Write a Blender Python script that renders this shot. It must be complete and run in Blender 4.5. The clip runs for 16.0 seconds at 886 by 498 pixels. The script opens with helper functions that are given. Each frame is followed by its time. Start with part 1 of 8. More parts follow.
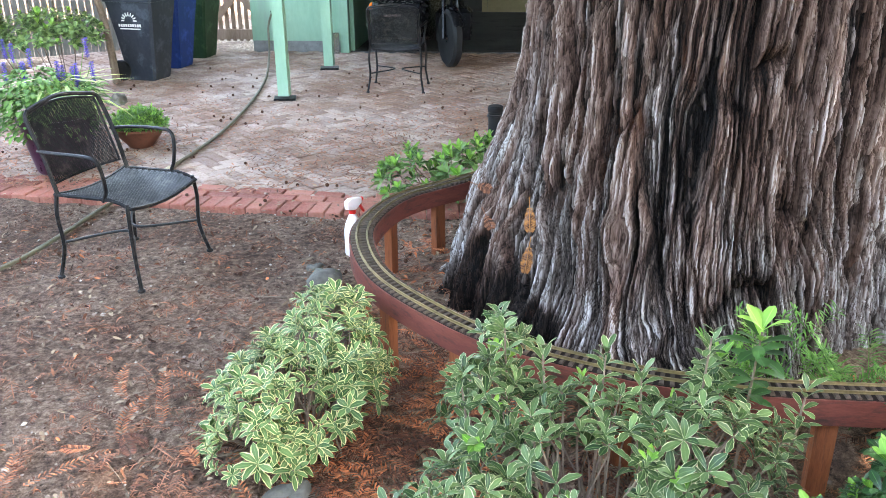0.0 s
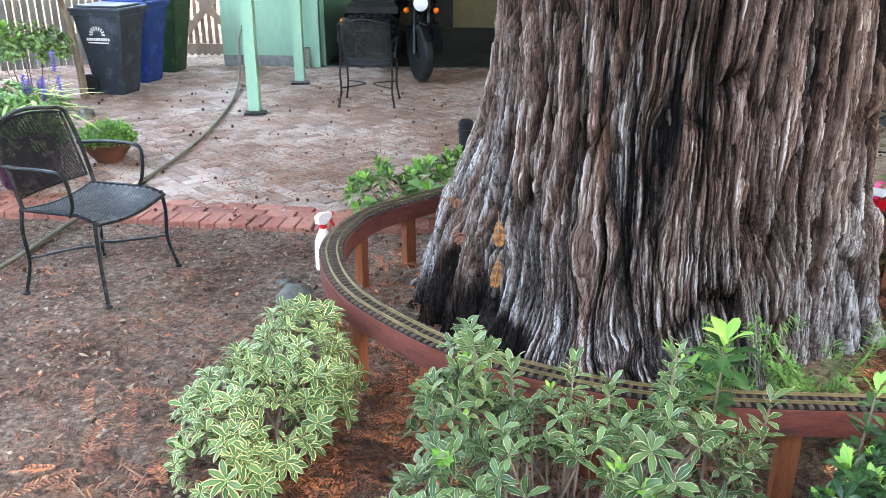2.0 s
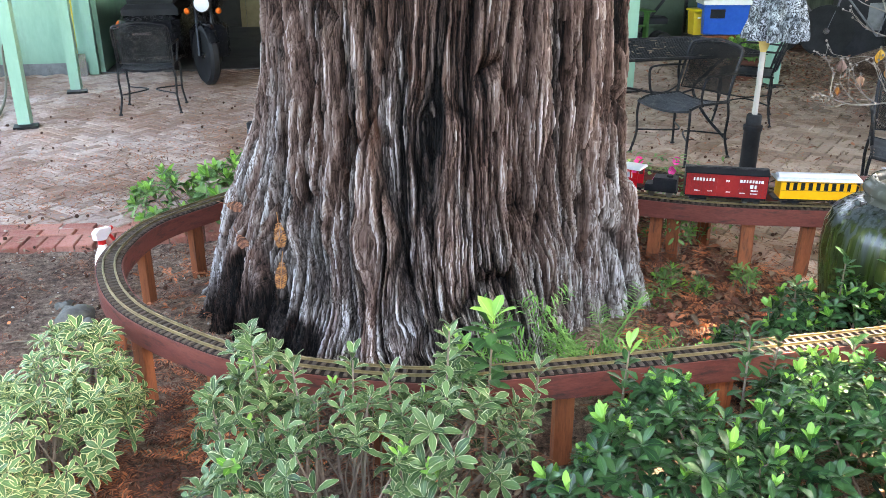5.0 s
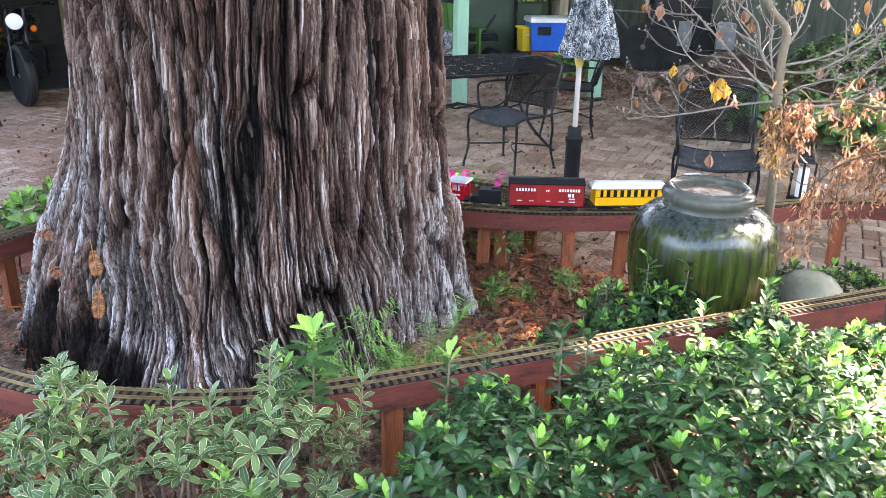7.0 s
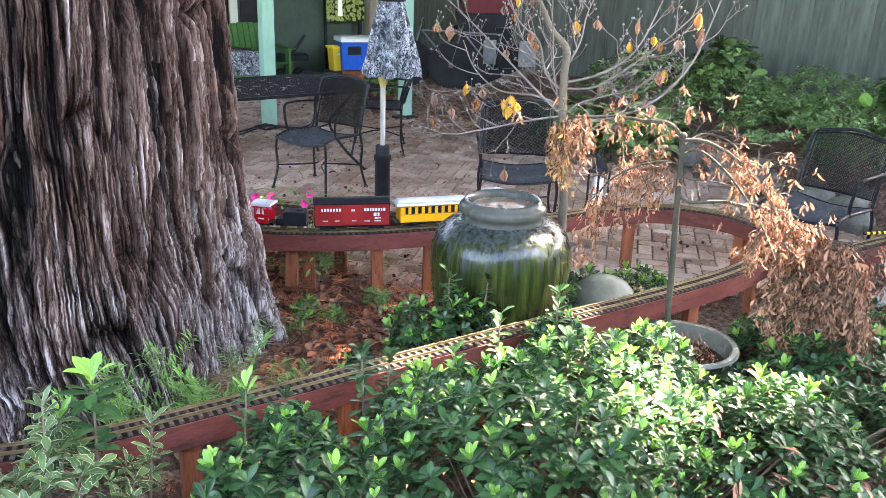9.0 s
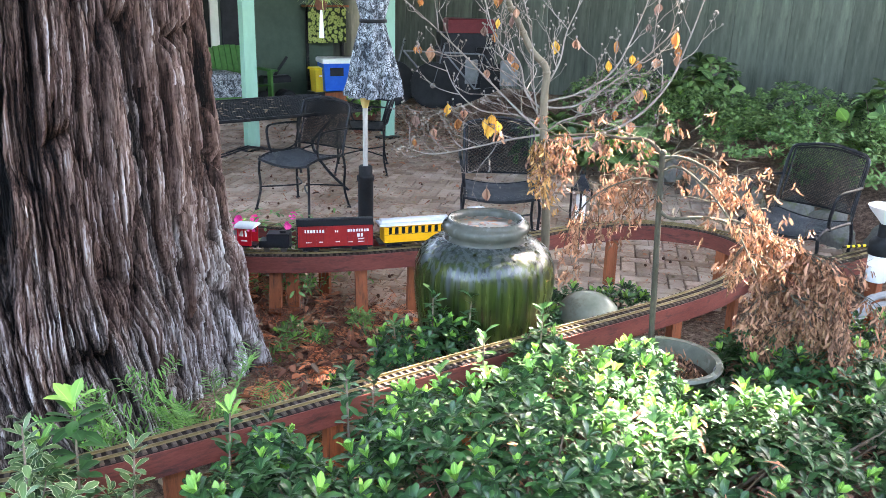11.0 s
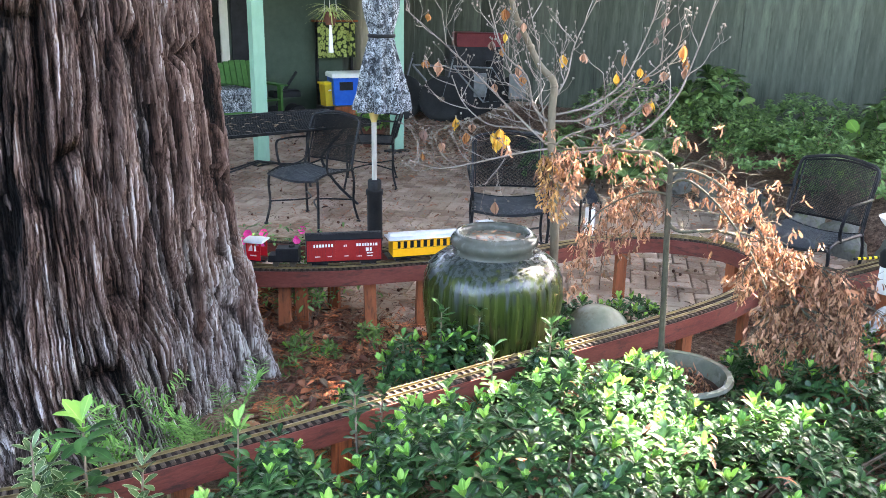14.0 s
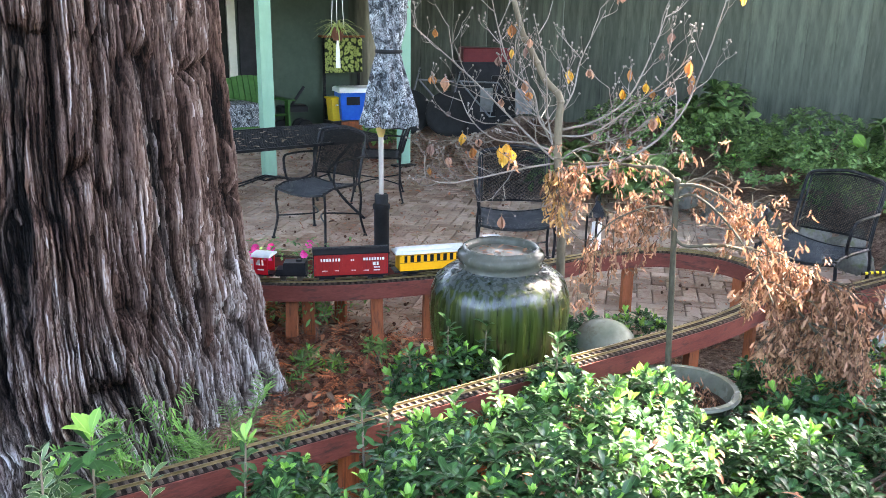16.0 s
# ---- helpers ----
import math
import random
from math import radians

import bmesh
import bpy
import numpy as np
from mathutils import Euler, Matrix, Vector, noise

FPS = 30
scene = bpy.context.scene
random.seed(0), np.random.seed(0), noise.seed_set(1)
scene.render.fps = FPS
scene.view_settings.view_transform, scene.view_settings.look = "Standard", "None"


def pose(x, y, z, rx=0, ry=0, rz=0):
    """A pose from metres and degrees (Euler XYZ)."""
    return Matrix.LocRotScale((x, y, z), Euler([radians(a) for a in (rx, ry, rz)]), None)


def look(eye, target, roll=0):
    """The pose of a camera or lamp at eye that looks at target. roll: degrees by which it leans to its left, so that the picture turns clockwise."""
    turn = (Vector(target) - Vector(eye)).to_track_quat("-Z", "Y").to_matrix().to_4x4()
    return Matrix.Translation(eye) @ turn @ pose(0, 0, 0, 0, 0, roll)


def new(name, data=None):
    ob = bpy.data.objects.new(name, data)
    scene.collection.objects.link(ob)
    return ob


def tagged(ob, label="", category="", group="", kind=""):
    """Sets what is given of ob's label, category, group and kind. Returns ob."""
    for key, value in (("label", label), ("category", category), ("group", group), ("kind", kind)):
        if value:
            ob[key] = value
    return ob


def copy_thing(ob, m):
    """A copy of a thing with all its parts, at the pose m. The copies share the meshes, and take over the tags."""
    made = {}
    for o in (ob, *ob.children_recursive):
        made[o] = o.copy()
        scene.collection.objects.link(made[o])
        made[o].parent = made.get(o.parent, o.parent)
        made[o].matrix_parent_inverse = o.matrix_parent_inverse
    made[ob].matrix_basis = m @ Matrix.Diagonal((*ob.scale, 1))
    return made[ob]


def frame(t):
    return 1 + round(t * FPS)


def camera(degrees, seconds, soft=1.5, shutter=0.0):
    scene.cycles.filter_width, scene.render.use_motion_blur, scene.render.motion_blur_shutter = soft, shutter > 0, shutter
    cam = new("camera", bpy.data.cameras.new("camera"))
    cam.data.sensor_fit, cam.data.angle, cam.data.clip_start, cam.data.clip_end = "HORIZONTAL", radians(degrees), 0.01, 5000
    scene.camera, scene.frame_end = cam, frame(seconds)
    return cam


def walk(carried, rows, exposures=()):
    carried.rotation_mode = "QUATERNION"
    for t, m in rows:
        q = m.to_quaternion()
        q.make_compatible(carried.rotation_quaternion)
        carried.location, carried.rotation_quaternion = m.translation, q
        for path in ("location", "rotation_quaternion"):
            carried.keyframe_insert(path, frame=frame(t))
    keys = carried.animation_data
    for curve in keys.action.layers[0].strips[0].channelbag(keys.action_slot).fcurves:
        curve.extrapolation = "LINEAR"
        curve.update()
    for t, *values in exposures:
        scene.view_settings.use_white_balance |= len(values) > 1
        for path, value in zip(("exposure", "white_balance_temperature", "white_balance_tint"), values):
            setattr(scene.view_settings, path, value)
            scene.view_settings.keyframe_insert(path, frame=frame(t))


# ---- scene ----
cam = camera(55.7, 16.0, soft=0.6)
PATH = [
    (0, (1.072, -0.093, 1.753), (0.91, 1.75, 0.993), -0.3),
    (0.5, (1.071, -0.092, 1.757), (0.92, 1.754, 1.003), -0.2),
    (1, (1.076, -0.097, 1.759), (0.936, 1.754, 1.015), -0.1),
    (1.5, (1.077, -0.1, 1.759), (0.954, 1.756, 1.024), 0.1),
    (2, (1.084, -0.102, 1.758), (0.986, 1.758, 1.029), 0.2),
    (2.1, (1.085, -0.1, 1.761), (0.995, 1.764, 1.043), -0.5),
    (2.5, (1.091, -0.107, 1.759), (1.03, 1.755, 1.031), 0.2),
    (3, (1.105, -0.105, 1.759), (1.092, 1.757, 1.029), 0.0),
    (3.5, (1.129, -0.107, 1.76), (1.181, 1.753, 1.027), -0.1),
    (4, (1.156, -0.119, 1.762), (1.293, 1.736, 1.026), -0.2),
    (4.2, (1.172, -0.123, 1.763), (1.346, 1.728, 1.026), -0.3),
    (6.3, (1.279, -0.188, 1.782), (1.817, 1.599, 1.063), 0.7),
    (6.5, (1.288, -0.197, 1.784), (1.85, 1.585, 1.071), 0.7),
    (7, (1.317, -0.211, 1.788), (1.983, 1.54, 1.088), 1.0),
    (7.5, (1.36, -0.216, 1.786), (2.161, 1.483, 1.1), 1.4),
    (8, (1.394, -0.231, 1.79), (2.303, 1.419, 1.117), 1.8),
    (8.5, (1.419, -0.234, 1.79), (2.404, 1.376, 1.126), 2.0),
    (9, (1.431, -0.244, 1.795), (2.463, 1.341, 1.145), 1.9),
    (9.2, (1.431, -0.249, 1.798), (2.479, 1.329, 1.156), 2.0),
    (11.5, (1.439, -0.252, 1.801), (2.507, 1.328, 1.2), 1.3),
    (12, (1.443, -0.251, 1.803), (2.504, 1.336, 1.205), 1.2),
    (12.5, (1.442, -0.251, 1.803), (2.501, 1.34, 1.21), 1.1),
    (13, (1.444, -0.253, 1.803), (2.5, 1.341, 1.217), 1.1),
    (13.5, (1.443, -0.253, 1.806), (2.497, 1.343, 1.222), 0.9),
    (14, (1.442, -0.255, 1.806), (2.495, 1.345, 1.228), 0.9),
    (14.5, (1.442, -0.254, 1.806), (2.493, 1.349, 1.235), 0.9),
    (15, (1.438, -0.257, 1.806), (2.488, 1.351, 1.246), 1.0),
    (15.5, (1.438, -0.257, 1.806), (2.486, 1.355, 1.255), 0.9),
    (16, (1.434, -0.263, 1.811), (2.479, 1.353, 1.265), 0.8),
]
walk(cam, [(t, look(eye, target, roll)) for t, eye, target, roll in PATH],
     exposures=[(0.0, 4.8, 7900, 13), (4.2, 4.84, 7900, 13), (8.5, 4.75, 7200, 22), (11.5, 4.70, 7000, 17), (16.0, 4.62, 7000, 17)])

# ---- world and sun ----
SUN_AZ, SUN_EL = 84.0, 44.0          # degrees clockwise from +y, and above the horizon
world = bpy.data.worlds.new("sky")
scene.world = world
world.use_nodes = True
wn = world.node_tree.nodes
sky = wn.new("ShaderNodeTexSky")
sky.sky_type, sky.sun_disc = "NISHITA", False
sky.sun_elevation, sky.sun_rotation = radians(SUN_EL), radians(SUN_AZ)
sky.air_density, sky.dust_density = 1.2, 3.0
world.node_tree.links.new(sky.outputs[0], wn["Background"].inputs[0])
wn["Background"].inputs[1].default_value = 0.15
sun = new("sun", bpy.data.lights.new("sun", "SUN"))
sun.data.energy, sun.data.angle, sun.data.color = 5.0, radians(0.6), (1.0, 0.93, 0.82)
sd = Vector((math.sin(radians(SUN_AZ)) * math.cos(radians(SUN_EL)), math.cos(radians(SUN_AZ)) * math.cos(radians(SUN_EL)), math.sin(radians(SUN_EL))))
sun.matrix_world = look(sd * 30, (0, 0, 0))


# ---- mesh helpers ----
class Geo:
    """Collects vertices, faces and leaf coordinates, and becomes one mesh."""

    def __init__(self):
        self.v, self.f, self.uv, self.leaves = [], [], {}, []

    def add(self, verts, faces, uvs=None):
        k = len(self.v)
        self.v.extend([tuple(p) for p in verts])
        for n, face in enumerate(faces):
            if uvs is not None:
                self.uv[len(self.f)] = [uvs[i] for i in face]
            self.f.append(tuple(i + k for i in face))
        return self

    def box(self, c, s, rot=None, ch=0.0, taper=1.0):
        """A box round c; ch chamfers its upper edges, taper narrows its foot."""
        hx, hy, hz = s[0] / 2, s[1] / 2, s[2] / 2
        lev = [(-hz, 0, taper), (hz - ch, 0, 1), (hz, ch, 1)] if ch else [(-hz, 0, taper), (hz, 0, 1)]
        pts = [Vector(((hx - i) * a * t, (hy - i) * b * t, z)) for z, i, t in lev for a, b in ((-1, -1), (1, -1), (1, 1), (-1, 1))]
        if rot is not None:
            pts = [rot @ p for p in pts]
        pts = [p + Vector(c) for p in pts]
        n = len(lev)
        faces = [(3, 2, 1, 0), tuple(4 * (n - 1) + i for i in range(4))]
        for l in range(n - 1):
            for i in range(4):
                j = (i + 1) % 4
                faces.append((4 * l + i, 4 * l + j, 4 * l + 4 + j, 4 * l + 4 + i))
        return self.add(pts, faces)

    def tube(self, pts, r, sides=6, r2=None, flat=1.0):
        """A round bar along pts, tapering from r to r2."""
        pts = [Vector(p) for p in pts]
        n = len(pts)
        r2 = r if r2 is None else r2
        t0 = (pts[1] - pts[0]).normalized()
        up = Vector((0, 0, 1)) if abs(t0.z) < 0.9 else Vector((1, 0, 0))
        a = t0.cross(up).normalized()
        vs, fs = [], []
        for i, p in enumerate(pts):
            t = (pts[min(i + 1, n - 1)] - pts[max(i - 1, 0)]).normalized()
            a = (a - t * a.dot(t)).normalized()
            b = t.cross(a)
            rr = r + (r2 - r) * i / (n - 1)
            for k in range(sides):
                w = 2 * math.pi * k / sides
                vs.append(p + a * (math.cos(w) * rr) + b * (math.sin(w) * rr * flat))
        for i in range(n - 1):
            for k in range(sides):
                k2 = (k + 1) % sides
                fs.append((i * sides + k, i * sides + k2, (i + 1) * sides + k2, (i + 1) * sides + k))
        fs.append(tuple(range(sides - 1, -1, -1)))
        fs.append(tuple((n - 1) * sides + k for k in range(sides)))
        return self.add(vs, fs)

    def lathe(self, prof, seg=48, c=(0, 0, 0), rot=None, wob=None):
        """A body of revolution: prof is (radius, height) from the foot up."""
        vs, fs = [], []
        for r, z in prof:
            for k in range(seg):
                w = 2 * math.pi * k / seg
                q = r * (1 + (wob(w, z) if wob else 0))
                p = Vector((q * math.cos(w), q * math.sin(w), z))
                vs.append((rot @ p if rot is not None else p) + Vector(c))
        for i in range(len(prof) - 1):
            for k in range(seg):
                k2 = (k + 1) % seg
                fs.append((i * seg + k, i * seg + k2, (i + 1) * seg + k2, (i + 1) * seg + k))
        fs.append(tuple(range(seg - 1, -1, -1)))
        fs.append(tuple((len(prof) - 1) * seg + k for k in range(seg)))
        return self.add(vs, fs)

    def ball(self, c, r, seg=12, rings=8, s=(1, 1, 1)):
        prof = [(r * max(0.02, math.sin(math.pi * i / rings)), -r * math.cos(math.pi * i / rings)) for i in range(rings + 1)]
        return self.lathe(prof, seg, c, Matrix.Diagonal(s))

    def prism(self, outline, y0, y1, m=None):
        """A plate: outline in x, z, from y0 to y1."""
        n = len(outline)
        vs = [Vector((x, y, z)) for y in (y0, y1) for x, z in outline]
        if m is not None:
            vs = [m @ p for p in vs]
        fs = [tuple(range(n)), tuple(range(2 * n - 1, n - 1, -1))]
        fs += [(i, n + i, n + (i + 1) % n, (i + 1) % n) for i in range(n)]
        return self.add(vs, fs)

    def leaf(self, p, d, up, length, width, droop=0.25, fold=0.15):
        """One leaf from p along d: a folded, drooping blade with its own coordinates."""
        self.leaves.append((*p, *d, *up, length, width, droop, fold))

    def grown(self):
        """The corners of all the leaves."""
        a = np.array(self.leaves)
        p, d, up = a[:, 0:3], a[:, 3:6], a[:, 6:9]
        ln, wd, dr, fo = (a[:, i:i + 1] for i in (9, 10, 11, 12))
        d = d / np.linalg.norm(d, axis=1, keepdims=True)
        s = np.cross(d, up)
        k = np.linalg.norm(s, axis=1, keepdims=True)
        s = np.where(k > 1e-4, s / np.maximum(k, 1e-4), np.array([[1.0, 0, 0]]))
        n = np.cross(s, d)
        vs, uv = [], []
        for q, w, h in ((0.0, 0.10, 0), (0.3, 0.66, 0.04), (0.62, 1.0, 0.25), (0.87, 0.70, 0.7), (1.0, 0.04, 1.0)):
            c = p + d * (ln * q) - n * (ln * dr * h)
            for e in (-1, 0, 1):
                vs.append(c + s * (e * w * wd / 2) + n * (abs(e) * w * wd * fo))
                uv.append((0.5 + 0.5 * e, q))
        return np.stack(vs, 1).reshape(-1, 3), uv

    def mesh(self, name, smooth=False, sharp=40):
        me = bpy.data.meshes.new(name)
        if self.leaves:
            V, uv = self.grown()
            base, m = len(self.v), len(self.leaves)
            blade = np.array([q for i in range(4) for q in ((3 * i, 3 * i + 1, 3 * i + 4, 3 * i + 3), (3 * i + 1, 3 * i + 2, 3 * i + 5, 3 * i + 4))])
            F = (blade[None] + 15 * np.arange(m)[:, None, None] + base).reshape(-1, 4)
            old = [i for f in self.f for i in f]
            sizes = np.array([len(f) for f in self.f] + [4] * len(F), np.int32)
            corners = np.concatenate([np.array(old, np.int32), F.ravel().astype(np.int32)])
            P = np.concatenate([np.array(self.v, float).reshape(-1, 3), V])
            me.vertices.add(len(P))
            me.vertices.foreach_set("co", P.astype(np.float32).ravel())
            me.loops.add(len(corners))
            me.loops.foreach_set("vertex_index", corners)
            me.polygons.add(len(sizes))
            me.polygons.foreach_set("loop_start", np.concatenate([[0], np.cumsum(sizes)[:-1]]).astype(np.int32))
            me.update(calc_edges=True)
            lay = me.uv_layers.new(name="leaf")
            flat = np.zeros((len(corners), 2), np.float32)
            flat[len(old):] = np.tile(np.array(uv, np.float32)[blade.ravel()], (m, 1))
            lay.data.foreach_set("uv", flat.ravel())
        else:
            me.from_pydata(self.v, [], self.f)
        if self.uv:
            lay = me.uv_layers.new(name="leaf")
            flat = np.zeros((len(me.loops), 2), np.float32)
            k = 0
            for i, face in enumerate(self.f):
                if i in self.uv:
                    flat[k:k + len(face)] = self.uv[i]
                k += len(face)
            lay.data.foreach_set("uv", flat.ravel())
        if smooth:
            me.polygons.foreach_set("use_smooth", [True] * len(me.polygons))
            me.set_sharp_from_angle(angle=radians(sharp))
        me.update()
        return me


def part(name, geo, material, parent=None, label="", smooth=True, sharp=40):
    """Links geo (a Geo or a mesh) as one mesh object under a thing or a part."""
    me = geo.mesh(name, smooth, sharp) if isinstance(geo, Geo) else geo
    if material is not None and not me.materials:
        me.materials.append(material)
    ob = new(name, me)
    ob.parent = parent
    if label:
        ob["label"] = label
    return ob


def thing(name, at, label, category, rz=0.0, group="", kind="", scale=1.0):
    e = new(name)
    e.empty_display_size = 0.1
    e.matrix_basis = pose(*at, 0, 0, rz) @ Matrix.Scale(scale, 4)
    return tagged(e, label, category, group, kind)


def solid(name, geo, material, label, category="", kind="structure", smooth=False):
    return tagged(part(name, geo, material, None, "", smooth), label, category, "", kind)


def rotz(a):
    return Matrix.Rotation(a, 3, "Z")


def smoothed(pts, n=6, closed=False):
    """A soft curve through pts."""
    pts = [Vector(p) for p in pts]
    m = len(pts)
    out = []
    for i in range(m if closed else m - 1):
        if closed:
            p0, p1, p2, p3 = (pts[(i + k) % m] for k in (-1, 0, 1, 2))
        else:
            p0, p1, p2, p3 = pts[max(i - 1, 0)], pts[i], pts[i + 1], pts[min(i + 2, m - 1)]
        for k in range(n):
            t = k / n
            out.append(0.5 * (2 * p1 + (p2 - p0) * t + (2 * p0 - 5 * p1 + 4 * p2 - p3) * t * t + (3 * p1 - p0 - 3 * p2 + p3) * t ** 3))
    if not closed:
        out.append(pts[-1])
    return out


def lattice(x, y, z, seed):
    h = (x.astype(np.int64) * 374761393 + y.astype(np.int64) * 668265263 + z.astype(np.int64) * 2147483647 + seed * 974634777) & 0xFFFFFFFF
    h = ((h ^ (h >> 13)) * 1274126177) & 0xFFFFFFFF
    h = h ^ (h >> 16)
    return (h & 0xFFFFFF) / float(0xFFFFFF)


def cloud(x, y, z=0.0, seed=0):
    """Smooth random values from 0 to 1 over arrays of places."""
    x, y, z = np.broadcast_arrays(np.asarray(x, float), np.asarray(y, float), np.asarray(z, float))
    i, j, k = np.floor(x), np.floor(y), np.floor(z)
    u, v, w = x - i, y - j, z - k
    u, v, w = (t * t * (3 - 2 * t) for t in (u, v, w))
    r = 0
    for a in (0, 1):
        for b in (0, 1):
            for c in (0, 1):
                r = r + lattice(i + a, j + b, k + c, seed) * (u if a else 1 - u) * (v if b else 1 - v) * (w if c else 1 - w)
    return r


# ---- materials ----
def lin(r, g, b):
    return tuple((v / 255 / 12.92 if v < 10.3 else ((v / 255 + 0.055) / 1.055) ** 2.4) for v in (r, g, b)) + (1.0,)


class Nodes:
    """Short hand for a node material."""

    def __init__(self, name):
        self.m = bpy.data.materials.new(name)
        self.m.use_nodes = True
        self.t = self.m.node_tree
        self.b = self.t.nodes["Principled BSDF"]

    def node(self, kind, **inputs):
        n = self.t.nodes.new(kind)
        for k, v in inputs.items():
            self.put(n.inputs[k.replace("_", " ")], v)
        return n

    def put(self, socket, v):
        if isinstance(v, bpy.types.NodeSocket):
            self.t.links.new(v, socket)
        else:
            socket.default_value = v

    def coords(self, scale=(1, 1, 1), kind="Object"):
        tc = self.node("ShaderNodeTexCoord")
        mp = self.node("ShaderNodeMapping", Vector=tc.outputs[kind], Scale=scale)
        return mp.outputs[0]

    def noise(self, vec, scale, detail=5.0, rough=0.6, distort=0.0):
        n = self.node("ShaderNodeTexNoise", Vector=vec, Scale=scale, Detail=detail, Roughness=rough, Distortion=distort)
        return n.outputs[0]

    def ramp(self, fac, stops):
        n = self.node("ShaderNodeValToRGB", Fac=fac)
        e = n.color_ramp.elements
        while len(e) < len(stops):
            e.new(0.5)
        for el, (p, c) in zip(e, stops):
            el.position, el.color = p, (c if len(c) == 4 else (*c, 1))
        return n.outputs[0]

    def mix(self, fac, a, b, blend="MIX"):
        n = self.node("ShaderNodeMix")
        n.data_type, n.blend_type = "RGBA", blend
        self.put(n.inputs[0], fac), self.put(n.inputs[6], a), self.put(n.inputs[7], b)
        return n.outputs[2]

    def math(self, op, a, b=0.0):
        n = self.node("ShaderNodeMath")
        n.operation = op
        self.put(n.inputs[0], a), self.put(n.inputs[1], b)
        return n.outputs[0]

    def bump(self, height, strength=0.3, dist=0.01):
        n = self.node("ShaderNodeBump", Height=height, Strength=strength, Distance=dist)
        self.put(self.b.inputs["Normal"], n.outputs[0])

    def done(self, color, rough=0.7, metal=0.0, spec=None):
        self.put(self.b.inputs["Base Color"], color)
        self.put(self.b.inputs["Roughness"], rough)
        self.put(self.b.inputs["Metallic"], metal)
        self.put(self.b.inputs["Specular IOR Level"], 0.16 if spec is None else spec)
        return self.m


def plain(name, a, b, rough=0.6, metal=0.0, scale=12.0, grain=(1, 1, 1), bump=0.15, dirt=None, spec=None, each=0.0):
    """A surface that varies from colour a to colour b at two scales, with a fine relief and some dirt."""
    n = Nodes(name)
    v = n.coords(grain)
    big, small = n.noise(v, scale * 0.25, 4.0), n.noise(v, scale * 3.0, 6.0)
    col = n.ramp(n.math("ADD", n.math("MULTIPLY", big, 0.6), n.math("MULTIPLY", small, 0.4)), [(0.33, a), (0.68, b)])
    if dirt:
        col = n.mix(n.ramp(n.noise(v, scale * 0.6, 8.0, 0.7), [(0.52, (0, 0, 0)), (0.68, (1, 1, 1))]), col, dirt)
    if each:
        r = n.node("ShaderNodeObjectInfo").outputs["Random"]
        hs = n.node("ShaderNodeHueSaturation", Color=col, Value=n.math("ADD", n.math("MULTIPLY", r, each), 1 - each / 2))
        col = hs.outputs[0]
    if bump:
        n.bump(small, bump, 0.004)
    rr = n.math("ADD", n.math("MULTIPLY", small, 0.25), rough - 0.12)
    return n.done(col, rr, metal, spec)


def leafy(name, a, b, rim=None, rough=0.42, glow=0.25, vein=1.25, rimw=0.62):
    """Leaves: colours differ leaf by leaf, with a paler midrib and, where given, a pale margin."""
    n = Nodes(name)
    geo = n.node("ShaderNodeNewGeometry")
    rnd = geo.outputs["Random Per Island"]
    v = n.coords()
    col = n.ramp(n.math("ADD", n.math("MULTIPLY", rnd, 0.75), n.math("MULTIPLY", n.noise(v, 3.0, 2.0), 0.25)), [(0.15, a), (0.85, b)])
    uv = n.node("ShaderNodeTexCoord").outputs["UV"]
    sep = n.node("ShaderNodeSeparateXYZ", Vector=uv)
    off = n.math("ABSOLUTE", n.math("SUBTRACT", n.math("MULTIPLY", sep.outputs[0], 2.0), 1.0))
    col = n.mix(n.ramp(off, [(0.0, (1, 1, 1)), (0.12, (0, 0, 0))]), col, tuple(min(1, c * vein) for c in b[:3]) + (1,))
    if rim:
        wob = n.math("ADD", off, n.math("MULTIPLY", n.math("SUBTRACT", n.noise(v, 60.0, 3.0), 0.5), 0.35))
        col = n.mix(n.ramp(wob, [(rimw, (0, 0, 0)), (rimw + 0.1, (1, 1, 1))]), col, rim)
    n.put(n.b.inputs["Base Color"], col)
    n.put(n.b.inputs["Roughness"], n.math("ADD", n.math("MULTIPLY", n.noise(v, 25.0, 3.0), 0.2), rough - 0.1))
    n.bump(n.noise(v, 90.0, 3.0), 0.15, 0.002)
    n.put(n.b.inputs["Specular IOR Level"], 0.34)
    tr = n.node("ShaderNodeBsdfTranslucent", Color=col)
    mx = n.node("ShaderNodeMixShader", Fac=glow)
    n.t.links.new(n.b.outputs[0], mx.inputs[1])
    n.t.links.new(tr.outputs[0], mx.inputs[2])
    n.t.links.new(mx.outputs[0], n.t.nodes["Material Output"].inputs[0])
    return n.m


